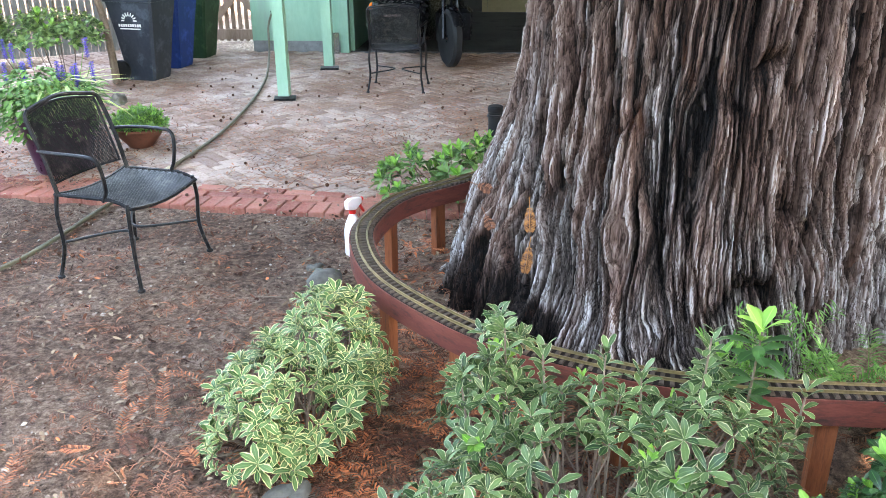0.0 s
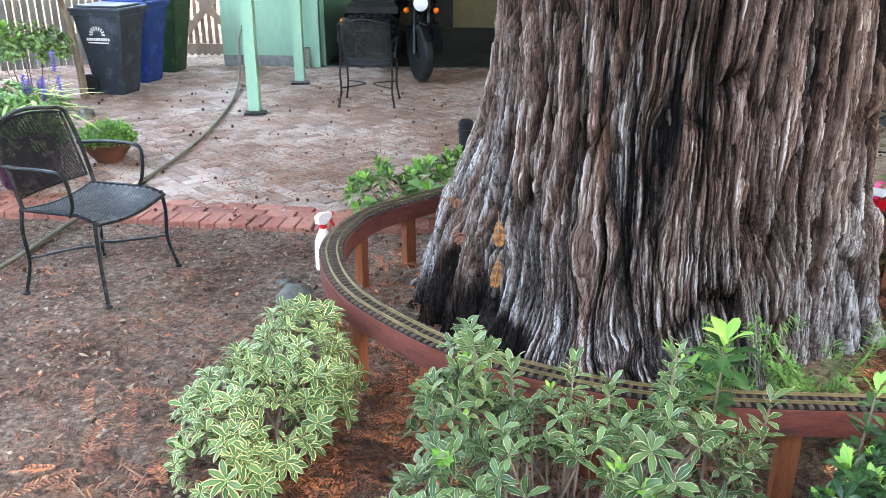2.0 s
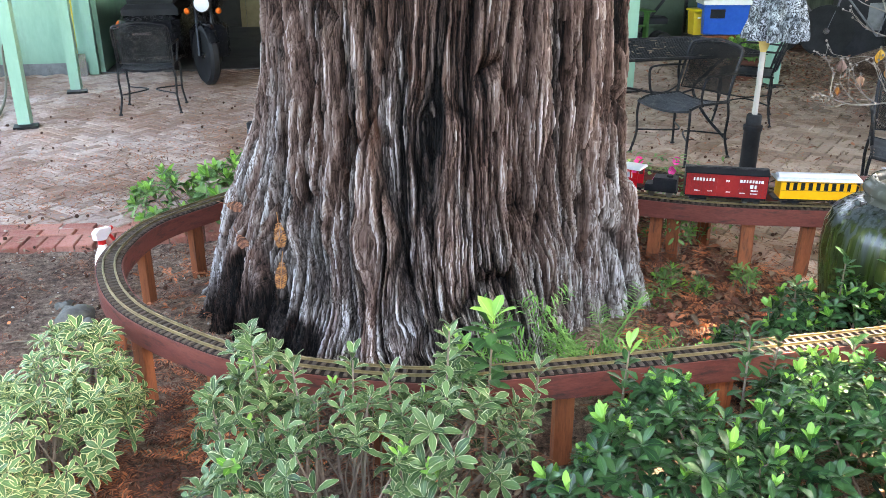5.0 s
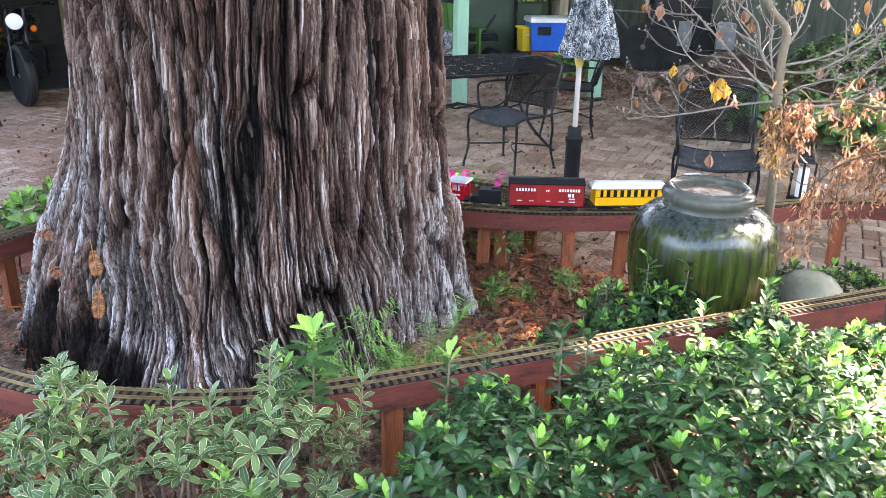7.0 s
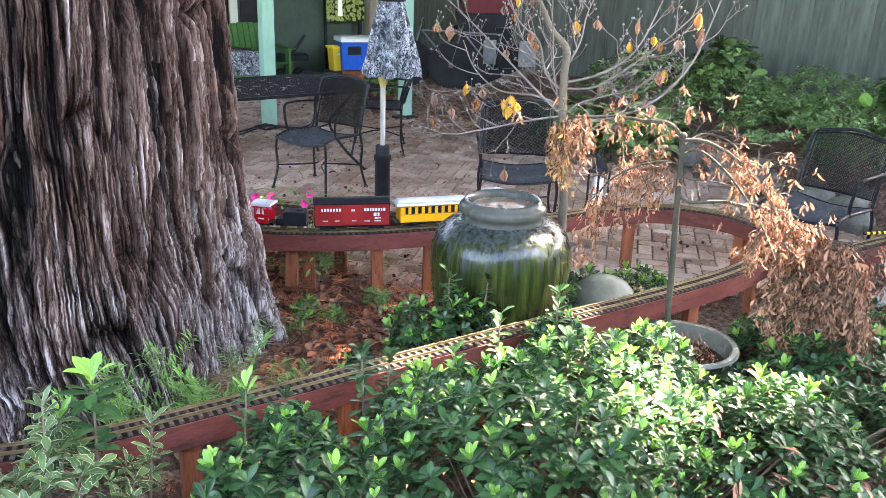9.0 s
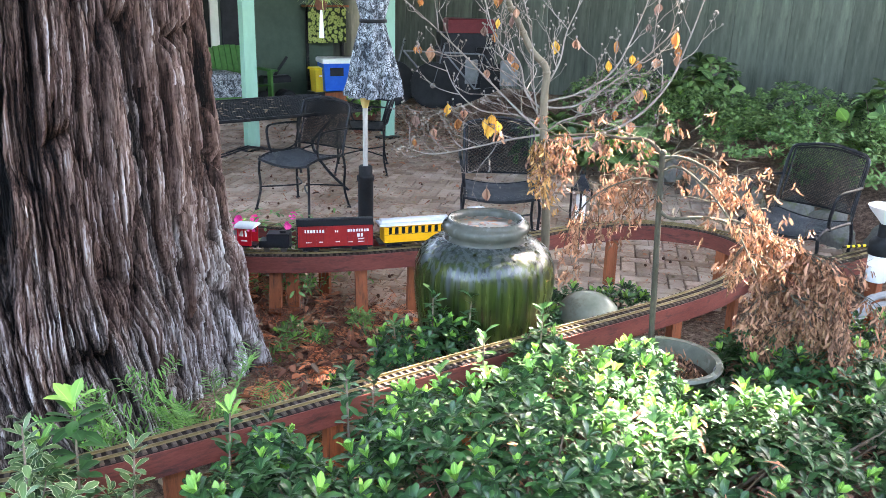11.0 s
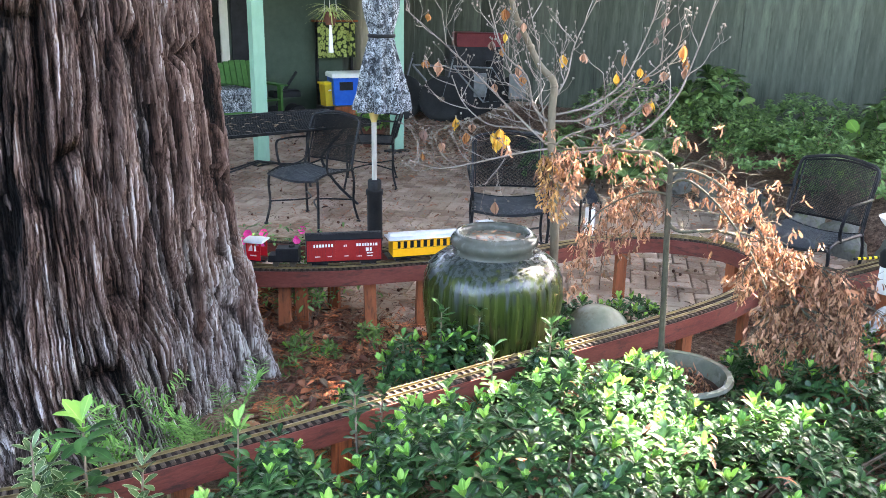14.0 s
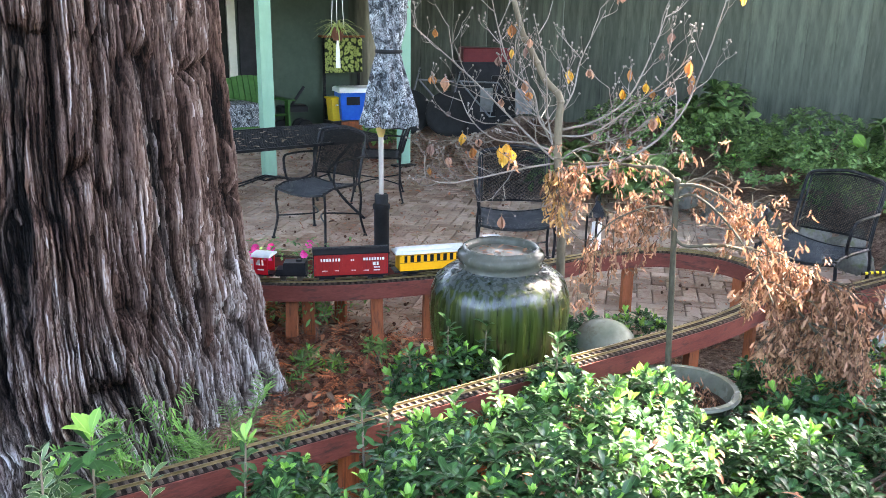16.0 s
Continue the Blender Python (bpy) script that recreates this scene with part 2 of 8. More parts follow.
def bark_material():
    n = Nodes("redwood_bark")
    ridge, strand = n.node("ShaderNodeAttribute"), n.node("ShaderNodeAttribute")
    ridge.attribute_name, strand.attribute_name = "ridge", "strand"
    long = n.coords((9, 9, 0.9))
    fine = n.noise(long, 9.0, 8.0, 0.7, 0.4)
    mid = n.noise(n.coords((2.4, 2.4, 0.6)), 2.0, 5.0, 0.6, 0.5)
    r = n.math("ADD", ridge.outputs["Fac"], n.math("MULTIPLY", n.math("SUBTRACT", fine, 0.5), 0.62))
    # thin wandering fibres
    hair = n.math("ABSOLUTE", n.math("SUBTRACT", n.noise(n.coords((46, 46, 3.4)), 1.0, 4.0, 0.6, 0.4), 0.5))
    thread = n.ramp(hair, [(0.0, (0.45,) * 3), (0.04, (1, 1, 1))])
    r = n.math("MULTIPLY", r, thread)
    # lowest ridge values carry the furrow shade, so both ramps end near black
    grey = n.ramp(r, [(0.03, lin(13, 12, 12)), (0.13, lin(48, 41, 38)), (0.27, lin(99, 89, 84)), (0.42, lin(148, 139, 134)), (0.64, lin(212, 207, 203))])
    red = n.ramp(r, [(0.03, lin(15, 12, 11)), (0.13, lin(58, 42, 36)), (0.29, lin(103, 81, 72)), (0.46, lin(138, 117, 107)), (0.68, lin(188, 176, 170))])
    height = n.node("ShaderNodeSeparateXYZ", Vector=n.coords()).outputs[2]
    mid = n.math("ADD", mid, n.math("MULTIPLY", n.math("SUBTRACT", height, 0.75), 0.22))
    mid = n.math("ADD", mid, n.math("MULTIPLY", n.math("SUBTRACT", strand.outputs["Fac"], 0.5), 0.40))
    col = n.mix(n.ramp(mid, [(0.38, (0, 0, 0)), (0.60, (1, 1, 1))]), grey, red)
    rust = n.ramp(n.noise(n.coords((5, 5, 1.6)), 1.6, 5.0, 0.65), [(0.60, (0, 0, 0)), (0.72, (0.6, 0.6, 0.6))])
    col = n.mix(n.math("MULTIPLY", rust, n.math("SUBTRACT", 1.0, r)), col, lin(96, 60, 42))
    moss = n.ramp(n.noise(n.coords((1, 1, 0.7)), 3.5, 6.0, 0.65), [(0.58, (0, 0, 0)), (0.74, (0.45, 0.45, 0.45))])
    col = n.mix(n.math("MULTIPLY", moss, r), col, lin(96, 98, 78))
    n.bump(n.math("ADD", n.math("MULTIPLY", thread, 0.6), n.math("ADD", fine, n.math("MULTIPLY", n.noise(long, 30.0, 4.0), 0.7))), 0.9, 0.014)
    return n.done(col, 0.88, 0.0, 0.12)


def ground_material():
    n = Nodes("dirt_with_needle_litter")
    v = n.coords()
    a, b, c = n.noise(v, 0.9, 5.0, 0.6), n.noise(v, 26.0, 9.0, 0.85), n.noise(v, 170.0, 4.0, 0.8)
    soil = n.ramp(b, [(0.36, lin(34, 26, 22)), (0.50, lin(138, 113, 97)), (0.64, lin(206, 182, 162))])
    duff = n.ramp(b, [(0.36, lin(32, 23, 19)), (0.52, lin(88, 60, 46)), (0.66, lin(150, 108, 82))])
    col = n.mix(n.ramp(a, [(0.42, (0, 0, 0)), (0.62, (0.85, 0.85, 0.85))]), soil, duff)
    col = n.mix(n.ramp(c, [(0.62, (0, 0, 0)), (0.74, (0.8, 0.8, 0.8))]), col, lin(158, 142, 128))
    n.bump(n.math("ADD", b, n.math("MULTIPLY", c, 0.6)), 1.0, 0.045)
    return n.done(col, n.math("ADD", n.math("MULTIPLY", b, 0.3), 0.62))


def brick_material(name, stops, worn, amount, rust=0.50):
    n = Nodes(name)
    v = n.coords()
    rnd = n.math("FRACT", n.math("ADD", n.node("ShaderNodeNewGeometry").outputs["Random Per Island"], n.node("ShaderNodeObjectInfo").outputs["Random"]))
    big, small = n.noise(v, 0.7, 4.0), n.noise(v, 40.0, 7.0, 0.7)
    col = n.ramp(n.math("ADD", n.math("MULTIPLY", rnd, 0.6), n.math("MULTIPLY", big, 0.45)), stops)
    col = n.mix(n.ramp(n.math("ADD", n.math("MULTIPLY", n.noise(v, 2.2, 7.0, 0.7), 0.7), n.math("MULTIPLY", small, 0.3)), [(0.44, (0, 0, 0)), (0.62, (amount,) * 3)]), col, worn)
    col = n.mix(n.ramp(small, [(0.30, (0.6, 0.6, 0.6)), (0.42, (0, 0, 0))]), col, lin(70, 62, 58))
    # needles and dust trodden into drifts
    drift = n.math("ADD", n.math("MULTIPLY", n.noise(v, 0.8, 6.0, 0.7), 0.6), n.math("MULTIPLY", n.noise(v, 24.0, 6.0, 0.8), 0.4))
    col = n.mix(n.ramp(drift, [(rust, (0, 0, 0)), (rust + 0.10, (0.62, 0.62, 0.62))]), col, lin(120, 86, 66))
    n.bump(small, 0.5, 0.008)
    return n.done(col, n.math("ADD", n.math("MULTIPLY", n.noise(v, 1.6, 5.0), 0.4), 0.48))


def glaze_material():
    """Olive glaze with blue-grey drips running down from the shoulder."""
    n = Nodes("olive_drip_glaze")
    tc = n.node("ShaderNodeTexCoord").outputs["Object"]
    sep = n.node("ShaderNodeSeparateXYZ", Vector=tc)
    drip = n.noise(n.coords((26, 26, 0.8)), 1.7, 2.0, 0.5)
    h = n.math("ADD", sep.outputs[2], n.math("MULTIPLY", n.math("SUBTRACT", drip, 0.5), 0.50))
    green = n.ramp(n.noise(n.coords((20, 20, 0.9)), 2.0, 5.0), [(0.3, lin(16, 20, 12)), (0.5, lin(40, 52, 18)), (0.75, lin(78, 84, 36))])
    top = n.ramp(n.noise(n.coords((32, 32, 0.8)), 1.3, 4.0), [(0.35, lin(34, 40, 40)), (0.55, lin(62, 68, 66)), (0.75, lin(46, 48, 34))])
    col = n.mix(n.ramp(h, [(0.63, (0, 0, 0)), (0.69, (1, 1, 1))]), green, top)
    n.bump(n.noise(n.coords((9, 9, 0.6)), 4.0, 3.0, 0.4), 0.12, 0.006)
    return n.done(col, n.math("ADD", n.math("MULTIPLY", drip, 0.3), 0.12), 0.0, 0.45)


BLACK_IRON = plain("black_wrought_iron", lin(18, 19, 21), lin(44, 45, 48), 0.42, 0.35, 30, bump=0.2, dirt=lin(70, 66, 62))
MESH_IRON = plain("black_expanded_mesh", lin(16, 17, 19), lin(40, 42, 44), 0.45, 0.3, 30, bump=0.1, dirt=lin(66, 62, 58))
# paler than MESH_IRON: the seat's sky sheen is painted into its grey
SEAT_IRON = plain("sheen_grey_seat_mesh", lin(44, 46, 48), lin(84, 87, 90), 0.38, 0.3, 30, bump=0.1, dirt=lin(98, 98, 96), spec=0.5)
MINT = plain("mint_green_paint", lin(120, 158, 136), lin(142, 180, 157), 0.5, scale=6, grain=(1, 1, 0.3), bump=0.1, dirt=lin(128, 158, 142))
SAGE = plain("sage_wall_paint", lin(60, 74, 63), lin(80, 94, 80), 0.6, scale=4, bump=0.15)
STAIN = plain("red_brown_stained_board", lin(92, 48, 42), lin(124, 70, 60), 0.55, scale=14, grain=(1, 1, 4), bump=0.25, dirt=lin(66, 48, 44))
POSTWOOD = plain("stained_trestle_wood", lin(112, 62, 40), lin(158, 94, 62), 0.65, scale=16, grain=(5, 5, 0.5), bump=0.3, dirt=lin(84, 56, 44), each=0.3)
FENCE = plain("weathered_dark_fence_board", lin(36, 41, 38), lin(112, 118, 105), 0.85, scale=3.0, grain=(1.6, 1.6, 0.22), bump=0.2, dirt=lin(116, 124, 108), each=0.5)
PICKET = plain("pale_picket_paint", lin(94, 94, 90), lin(130, 128, 122), 0.6, scale=8, grain=(3, 3, 0.5), bump=0.2, dirt=lin(150, 140, 126), each=0.15)
GATE = plain("grey_brown_gate_wood", lin(120, 98, 84), lin(158, 136, 120), 0.75, scale=10, grain=(4, 4, 0.5), bump=0.3, each=0.2)
BARK = bark_material()
DIRT = ground_material()
PAVER = brick_material("worn_grey_pink_paver", [(0.15, lin(118, 94, 84)), (0.45, lin(154, 130, 118)), (0.75, lin(186, 164, 150)), (0.95, lin(150, 102, 86))], lin(196, 186, 176), 0.45, 0.445)
PAVER_BROWN = brick_material("brown_paver", [(0.15, lin(120, 98, 84)), (0.5, lin(160, 136, 118)), (0.85, lin(190, 166, 148))], lin(198, 184, 168), 0.4)
REDBRICK = brick_material("red_border_brick", [(0.15, lin(116, 64, 54)), (0.5, lin(150, 86, 72)), (0.85, lin(172, 112, 96))], lin(196, 160, 146), 0.35)
RAIL = plain("brass_rail", lin(106, 94, 69), lin(162, 145, 106), 0.35, 0.6, 40, bump=0.1)
TIE = plain("dark_brown_tie", lin(56, 47, 41), lin(92, 80, 70), 0.7, scale=40, bump=0.2)
ROADBED = plain("dark_roadbed_felt", lin(28, 22, 20), lin(52, 42, 38), 0.85, scale=60, bump=0.4)
GLAZE = glaze_material()
CONCRETE = plain("grey_concrete_floor", lin(104, 106, 106), lin(140, 142, 142), 0.7, scale=5, bump=0.3, dirt=lin(84, 82, 80))
STONE = plain("mossy_grey_stone", lin(74, 74, 70), lin(124, 120, 112), 0.85, scale=14, bump=0.8, dirt=lin(82, 88, 58))
TWIG = plain("grey_brown_twig", lin(92, 78, 68), lin(142, 126, 112), 0.75, scale=30, bump=0.3)
# dark base colour puts the garage's unlit interior into the paint
DARKROOM = plain("shaded_room_wall", lin(38, 38, 37), lin(56, 56, 54), 0.8, scale=3, bump=0.1)


# ---- ground, patio ----
def bed_edge(x):
    """Where the paving begins, as y over x."""
    if x < 0.0:
        return 4.66 + 0.10 * (-x)
    if x < 3.2:
        return 4.66 + 0.10 * x
    if x < 4.0:
        return 4.98 - (x - 3.2) * 2.9
    return 2.66


def build_ground():
    xs = np.concatenate([[-900, -200, -60, -20, -10], np.arange(-6, -2.6, 0.12), np.arange(-2.6, 5.0, 0.035), np.arange(5.0, 12, 0.12), [20, 60, 200, 900]])
    ys = np.concatenate([[-900, -200, -60, -20, -8], np.arange(-4, 0.8, 0.12), np.arange(0.8, 5.2, 0.035), np.arange(5.2, 14, 0.2), [20, 60, 200, 900]])
    X, Y = np.meshgrid(xs, ys)
    Z = 0.03 * (cloud(X * 1.3, Y * 1.3, 0, 3) - 0.5) + 0.018 * (cloud(X * 6, Y * 6, 0, 4) - 0.5) + 0.012 * (cloud(X * 17, Y * 17, 0, 5) - 0.5)
    edge = np.vectorize(bed_edge)(X)
    paved = np.clip((Y - edge + 0.05) / 0.05, 0, 1)
    far = (np.abs(X) > 14) | (np.abs(Y) > 14)
    mound = 0.10 * np.exp(-(((X - 1.88) ** 2 + (Y - 3.4) ** 2) / 1.3 ** 2) ** 2)
    Z = (Z + mound - 0.012) * (1 - paved) - 0.06 * paved
    Z = np.where(far, -0.06, Z)
    g = Geo()
    n = len(xs)
    g.v = np.c_[X.ravel(), Y.ravel(), Z.ravel()].tolist()
    g.f = [(j * n + i, j * n + i + 1, (j + 1) * n + i + 1, (j + 1) * n + i) for j in range(len(ys) - 1) for i in range(n - 1)]
    return solid("ground", g, DIRT, "brown dirt ground strewn with redwood needles", "ground", smooth=True)


ground = build_ground()


def ground_z(x, y):
    """The height of the soil."""
    if y > bed_edge(x) - 0.02:
        return 0.0
    return float(0.03 * (cloud(x * 1.3, y * 1.3, 0, 3) - 0.5) + 0.018 * (cloud(x * 6, y * 6, 0, 4) - 0.5) - 0.012 + 0.10 * math.exp(-(((x - 1.88) ** 2 + (y - 3.4) ** 2) / 1.69) ** 2))


# ---- the redwood ----
TREE = Vector((1.88, 3.58, 0.0))


def cells(q, r, seed):
    """Long cells over q and r: a value for each cell, and the distance from its nearest edge."""
    i0, j0 = np.floor(q), np.floor(r)
    f1, f2, val = np.full(q.shape, 9.0), np.full(q.shape, 9.0), np.zeros(q.shape)
    for di in (-1, 0, 1):
        for dj in (-1, 0, 1):
            i, j = i0 + di, j0 + dj
            cx, cy = i + 0.1 + 0.8 * lattice(i, j, i * 0, seed), j + lattice(i, j, i * 0, seed + 1)
            d = np.hypot(q - cx, r - cy)
            near = d < f1
            f2 = np.where(near, f1, np.minimum(f2, d))
            val = np.where(near, lattice(i, j, i * 0, seed + 2), val)
            f1 = np.where(near, d, f1)
    return val, f2 - f1


def build_trunk():
    """A fluted trunk wrapped in long bark strands, with a flaring, twisted foot."""
    th = np.radians(np.concatenate([np.linspace(-205, 15, 1150), np.linspace(16, 154, 80)]))
    zs = np.concatenate([[-0.25], np.linspace(-0.12, 2.15, 440), np.linspace(2.25, 9.0, 40)])
    T, Z = np.meshgrid(th, zs)
    R = np.interp(Z, [-0.25, -0.08, 0.04, 0.3, 0.55, 0.78, 1.0, 1.25, 1.5, 1.85, 4.0, 9.0], [1.10, 1.00, 0.945, 0.880, 0.838, 0.802, 0.785, 0.765, 0.748, 0.732, 0.66, 0.5])
    left = np.exp(-((np.degrees(T) + 178) / 42) ** 2)
    R = R + left * np.interp(Z, [-0.2, 0.0, 0.35, 0.5, 0.7, 0.9, 1.15], [0.24, 0.23, 0.21, 0.19, 0.14, 0.06, 0.01])
    side = 1 - np.exp(-((np.degrees(T) + 95) / 36) ** 2)
    R = R - side * np.interp(Z, [-0.1, 0.2, 0.5, 0.8, 1.2, 2.0], [0.062, 0.062, 0.056, 0.042, 0.032, 0.026]) - left * 0.014 * np.exp(-((Z - 0.75) / 0.25) ** 2)
    u = T * 0.85
    low = np.clip(1.15 - Z, 0, 1.3)
    # strands part and close again round old wounds
    shift = 0.0
    for deg, z0, wide, tall, push in WOUNDS:
        du, dz = u - radians(deg) * 0.85, (Z - z0) / tall
        lens = np.where(dz > 0, np.exp(-(dz * 2.6) ** 2), np.exp(-dz ** 2))
        shift = shift + np.tanh(du / 0.03) * push * np.exp(-np.abs(du) / wide) * lens
    lean = (Z - 0.8) * (0.24 * (cloud(u * 1.3, Z * 0.6, 0, 20) - 0.5) + 0.07)
    uw = u - shift + lean + 0.05 * (cloud(u * 1.7, Z * 1.1, 0, 10) - 0.5)
    uw = uw + (0.010 + 0.065 * low) * (cloud(u * 3.1, Z * 2.2, 0, 11) - 0.5) + (0.008 + 0.034 * low) * (cloud(u * 9, Z * 6, 0, 12) - 0.5) + 0.007 * (cloud(u * 24, Z * 14, 0, 16) - 0.5) + 0.005 * (cloud(u * 60, Z * 44, 0, 17) - 0.5)
    flute = (cloud(uw * 2.6, Z * 0.35, 0, 13) - 0.5) * (0.045 + 0.09 * low) + (cloud(uw * 6.5, Z * 0.6, 0, 14) - 0.5) * (0.04 + 0.05 * low)
    zz = Z + 0.10 * (cloud(u * 4, Z * 3, 0, 21) - 0.5)
    h1, e1 = cells(uw * 8.0, zz / 0.80, 50)
    h2, e2 = cells(uw * 27, zz / 0.55, 60)
    h3, e3 = cells(uw * 78, zz / 0.40, 70)
    h4, e4 = cells(uw * 175, zz / 0.24, 80)
    h5, e5 = cells(uw * 46 + 3 * h2, zz / 0.085 + 7 * h2, 90)
    s1, s2, s3, s4 = np.clip(e1 / 0.16, 0, 1) ** 0.6, np.clip(e2 / 0.17, 0, 1) ** 0.7, np.clip(e3 / 0.30, 0, 1), np.clip(e4 / 0.40, 0, 1)
    wound = 0.0
    for deg, z0, wide, tall, push in WOUNDS:
        du, dz = u - radians(deg) * 0.85, (Z - z0 + tall * 0.5) / tall
        wound = wound + push * 0.5 * np.exp(-(du / (wide * 0.45)) ** 2 - (dz * 1.4) ** 2)
    fine = np.clip(0.75 + 0.4 * low, 0.75, 1.0)
    relief = 0.085 * (h1 - 0.5) * s1 - 0.040 * (1 - s1) + 0.032 * (h2 - 0.5) - 0.020 * (1 - s2) + 0.013 * (h5 - 0.5) + fine * (0.014 * (h3 - 0.5) - 0.010 * (1 - s3) + 0.005 * (h4 - 0.5) - 0.004 * (1 - s4))
    fade = np.clip((3.0 - Z) / 0.8, 0.3, 1)
    R = R + flute + (relief + 0.02) * fade - wound
    # furrows darken past their own brown: shade between strands put into the colour
    crack_shade = (0.30 + 0.70 * s1) * (0.40 + 0.60 * s2) * (1 - 0.55 * fine * (1 - s3)) * (1 - 0.40 * fine * (1 - s4))
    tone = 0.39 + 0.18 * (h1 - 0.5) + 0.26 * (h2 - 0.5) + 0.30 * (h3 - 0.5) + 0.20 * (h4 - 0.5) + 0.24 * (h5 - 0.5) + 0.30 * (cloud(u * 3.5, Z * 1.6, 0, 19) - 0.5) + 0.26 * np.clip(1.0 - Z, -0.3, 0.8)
    # right flank's shade put into the tone, against bright sky light there
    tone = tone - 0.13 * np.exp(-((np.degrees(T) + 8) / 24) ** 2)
    ridge = np.clip(tone * crack_shade, 0, 1)
    # ragged patch of darker bark low on the left side
    foot_dark = np.clip(1.3 - np.hypot((np.degrees(T) + 158) / 24, (Z - 0.08) / 0.27) + 0.9 * (cloud(u * 7, Z * 5, 0, 23) - 0.5), 0, 1)
    ridge = ridge * (1 - 0.82 * np.clip(foot_dark * 2.5, 0, 1))
    P = np.stack([R * np.cos(T), R * np.sin(T), Z], -1).reshape(-1, 3)
    n, m = len(th), len(zs)
    J, I = np.meshgrid(np.arange(m - 1), np.arange(n), indexing="ij")
    I2 = (I + 1) % n
    F = np.stack([J * n + I, J * n + I2, (J + 1) * n + I2, (J + 1) * n + I], -1).reshape(-1, 4)
    me = bpy.data.meshes.new("trunk")
    me.vertices.add(len(P))
    me.vertices.foreach_set("co", P.astype(np.float32).ravel())
    me.loops.add(F.size)
    me.loops.foreach_set("vertex_index", F.astype(np.int32).ravel())
    me.polygons.add(len(F))
    me.polygons.foreach_set("loop_start", np.arange(0, F.size, 4, dtype=np.int32))
    me.update(calc_edges=True)
    me.polygons.foreach_set("use_smooth", [True] * len(F))
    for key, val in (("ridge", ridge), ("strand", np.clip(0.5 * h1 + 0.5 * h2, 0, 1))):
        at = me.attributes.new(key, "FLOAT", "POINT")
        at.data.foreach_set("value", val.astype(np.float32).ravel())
    me.validate()
    return me


# degrees round the trunk, height, half width, half height, push
WOUNDS = [(-103, 1.06, 0.10, 0.30, 0.065), (-118, 0.62, 0.13, 0.24, 0.05), (-142, 0.45, 0.12, 0.3, 0.06), (-80, 0.80, 0.08, 0.22, 0.035), (-48, 0.95, 0.10, 0.30, 0.03)]
redwood = thing("redwood_tree", TREE, "huge old redwood trunk with shaggy grey-brown fibrous bark", "tree")
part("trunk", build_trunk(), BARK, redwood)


# ---- garden railway ----
LOOP = [(1.71, 2.19), (2.27, 2.18), (2.90, 2.19), (3.43, 2.20), (4.10, 2.20), (4.60, 2.22), (4.95, 2.28), (5.29, 2.40), (5.51, 2.64), (5.52, 2.95), (5.28, 3.25), (4.86, 3.365),
        (4.43, 3.38), (4.09, 3.43), (3.80, 3.515), (3.46, 3.615), (3.19, 3.735), (2.93, 3.91), (2.63, 4.24), (2.25, 4.62), (1.75, 4.80), (1.20, 4.58), (0.76, 4.16), (0.50, 3.87),
        (0.40, 3.50), (0.44, 3.20), (0.57, 2.90), (0.80, 2.63), (1.04, 2.43), (1.38, 2.27)]
BRANCH = [(3.85, 3.55), (3.66, 3.93), (3.38, 4.20), (3.10, 4.47), (2.75, 4.78)]
SPUR = [(5.05, 2.20), (5.57, 2.18), (6.0, 2.17), (6.6, 2.16)]
BED_TOP, BED_DEEP, BED_WIDE = 0.388, 0.088, 0.112


def even(pts, step):
    """Places and directions at even steps along a flat curve."""
    pts = [Vector((p[0], p[1])) for p in pts]
    out, left = [], 0.0
    for p, q in zip(pts, pts[1:]):
        d = (q - p).length
        while left < d:
            out.append((p + (q - p) * (left / d), (q - p).normalized()))
            left += step
        left -= d
    return out


def flat_sweep(g, line, half, z0, z1, off=0.0, closed=False):
    """A bar of rectangular section along a flat line."""
    m = len(line)
    vs, fs = [], []
    for i, p in enumerate(line):
        q, r = (line[i - 1], line[(i + 1) % m]) if closed else (line[max(i - 1, 0)], line[min(i + 1, m - 1)])
        t = (r - q).normalized()
        s = Vector((-t.y, t.x))
        for o, z in ((off - half, z0), (off + half, z0), (off + half, z1), (off - half, z1)):
            vs.append((p.x + s.x * o, p.y + s.y * o, z))
    for i in range(m if closed else m - 1):
        j = (i + 1) % m
        for k in range(4):
            k2 = (k + 1) % 4
            fs.append((4 * i + k, 4 * j + k, 4 * j + k2, 4 * i + k2))
    if not closed:
        fs += [(0, 1, 2, 3), (4 * m - 1, 4 * m - 2, 4 * m - 3, 4 * m - 4)]
    g.add(vs, fs)


def flat_curve(pts, closed):
    return [Vector((p.x, p.y)) for p in smoothed([(x, y, 0) for x, y in pts], 14, closed)]


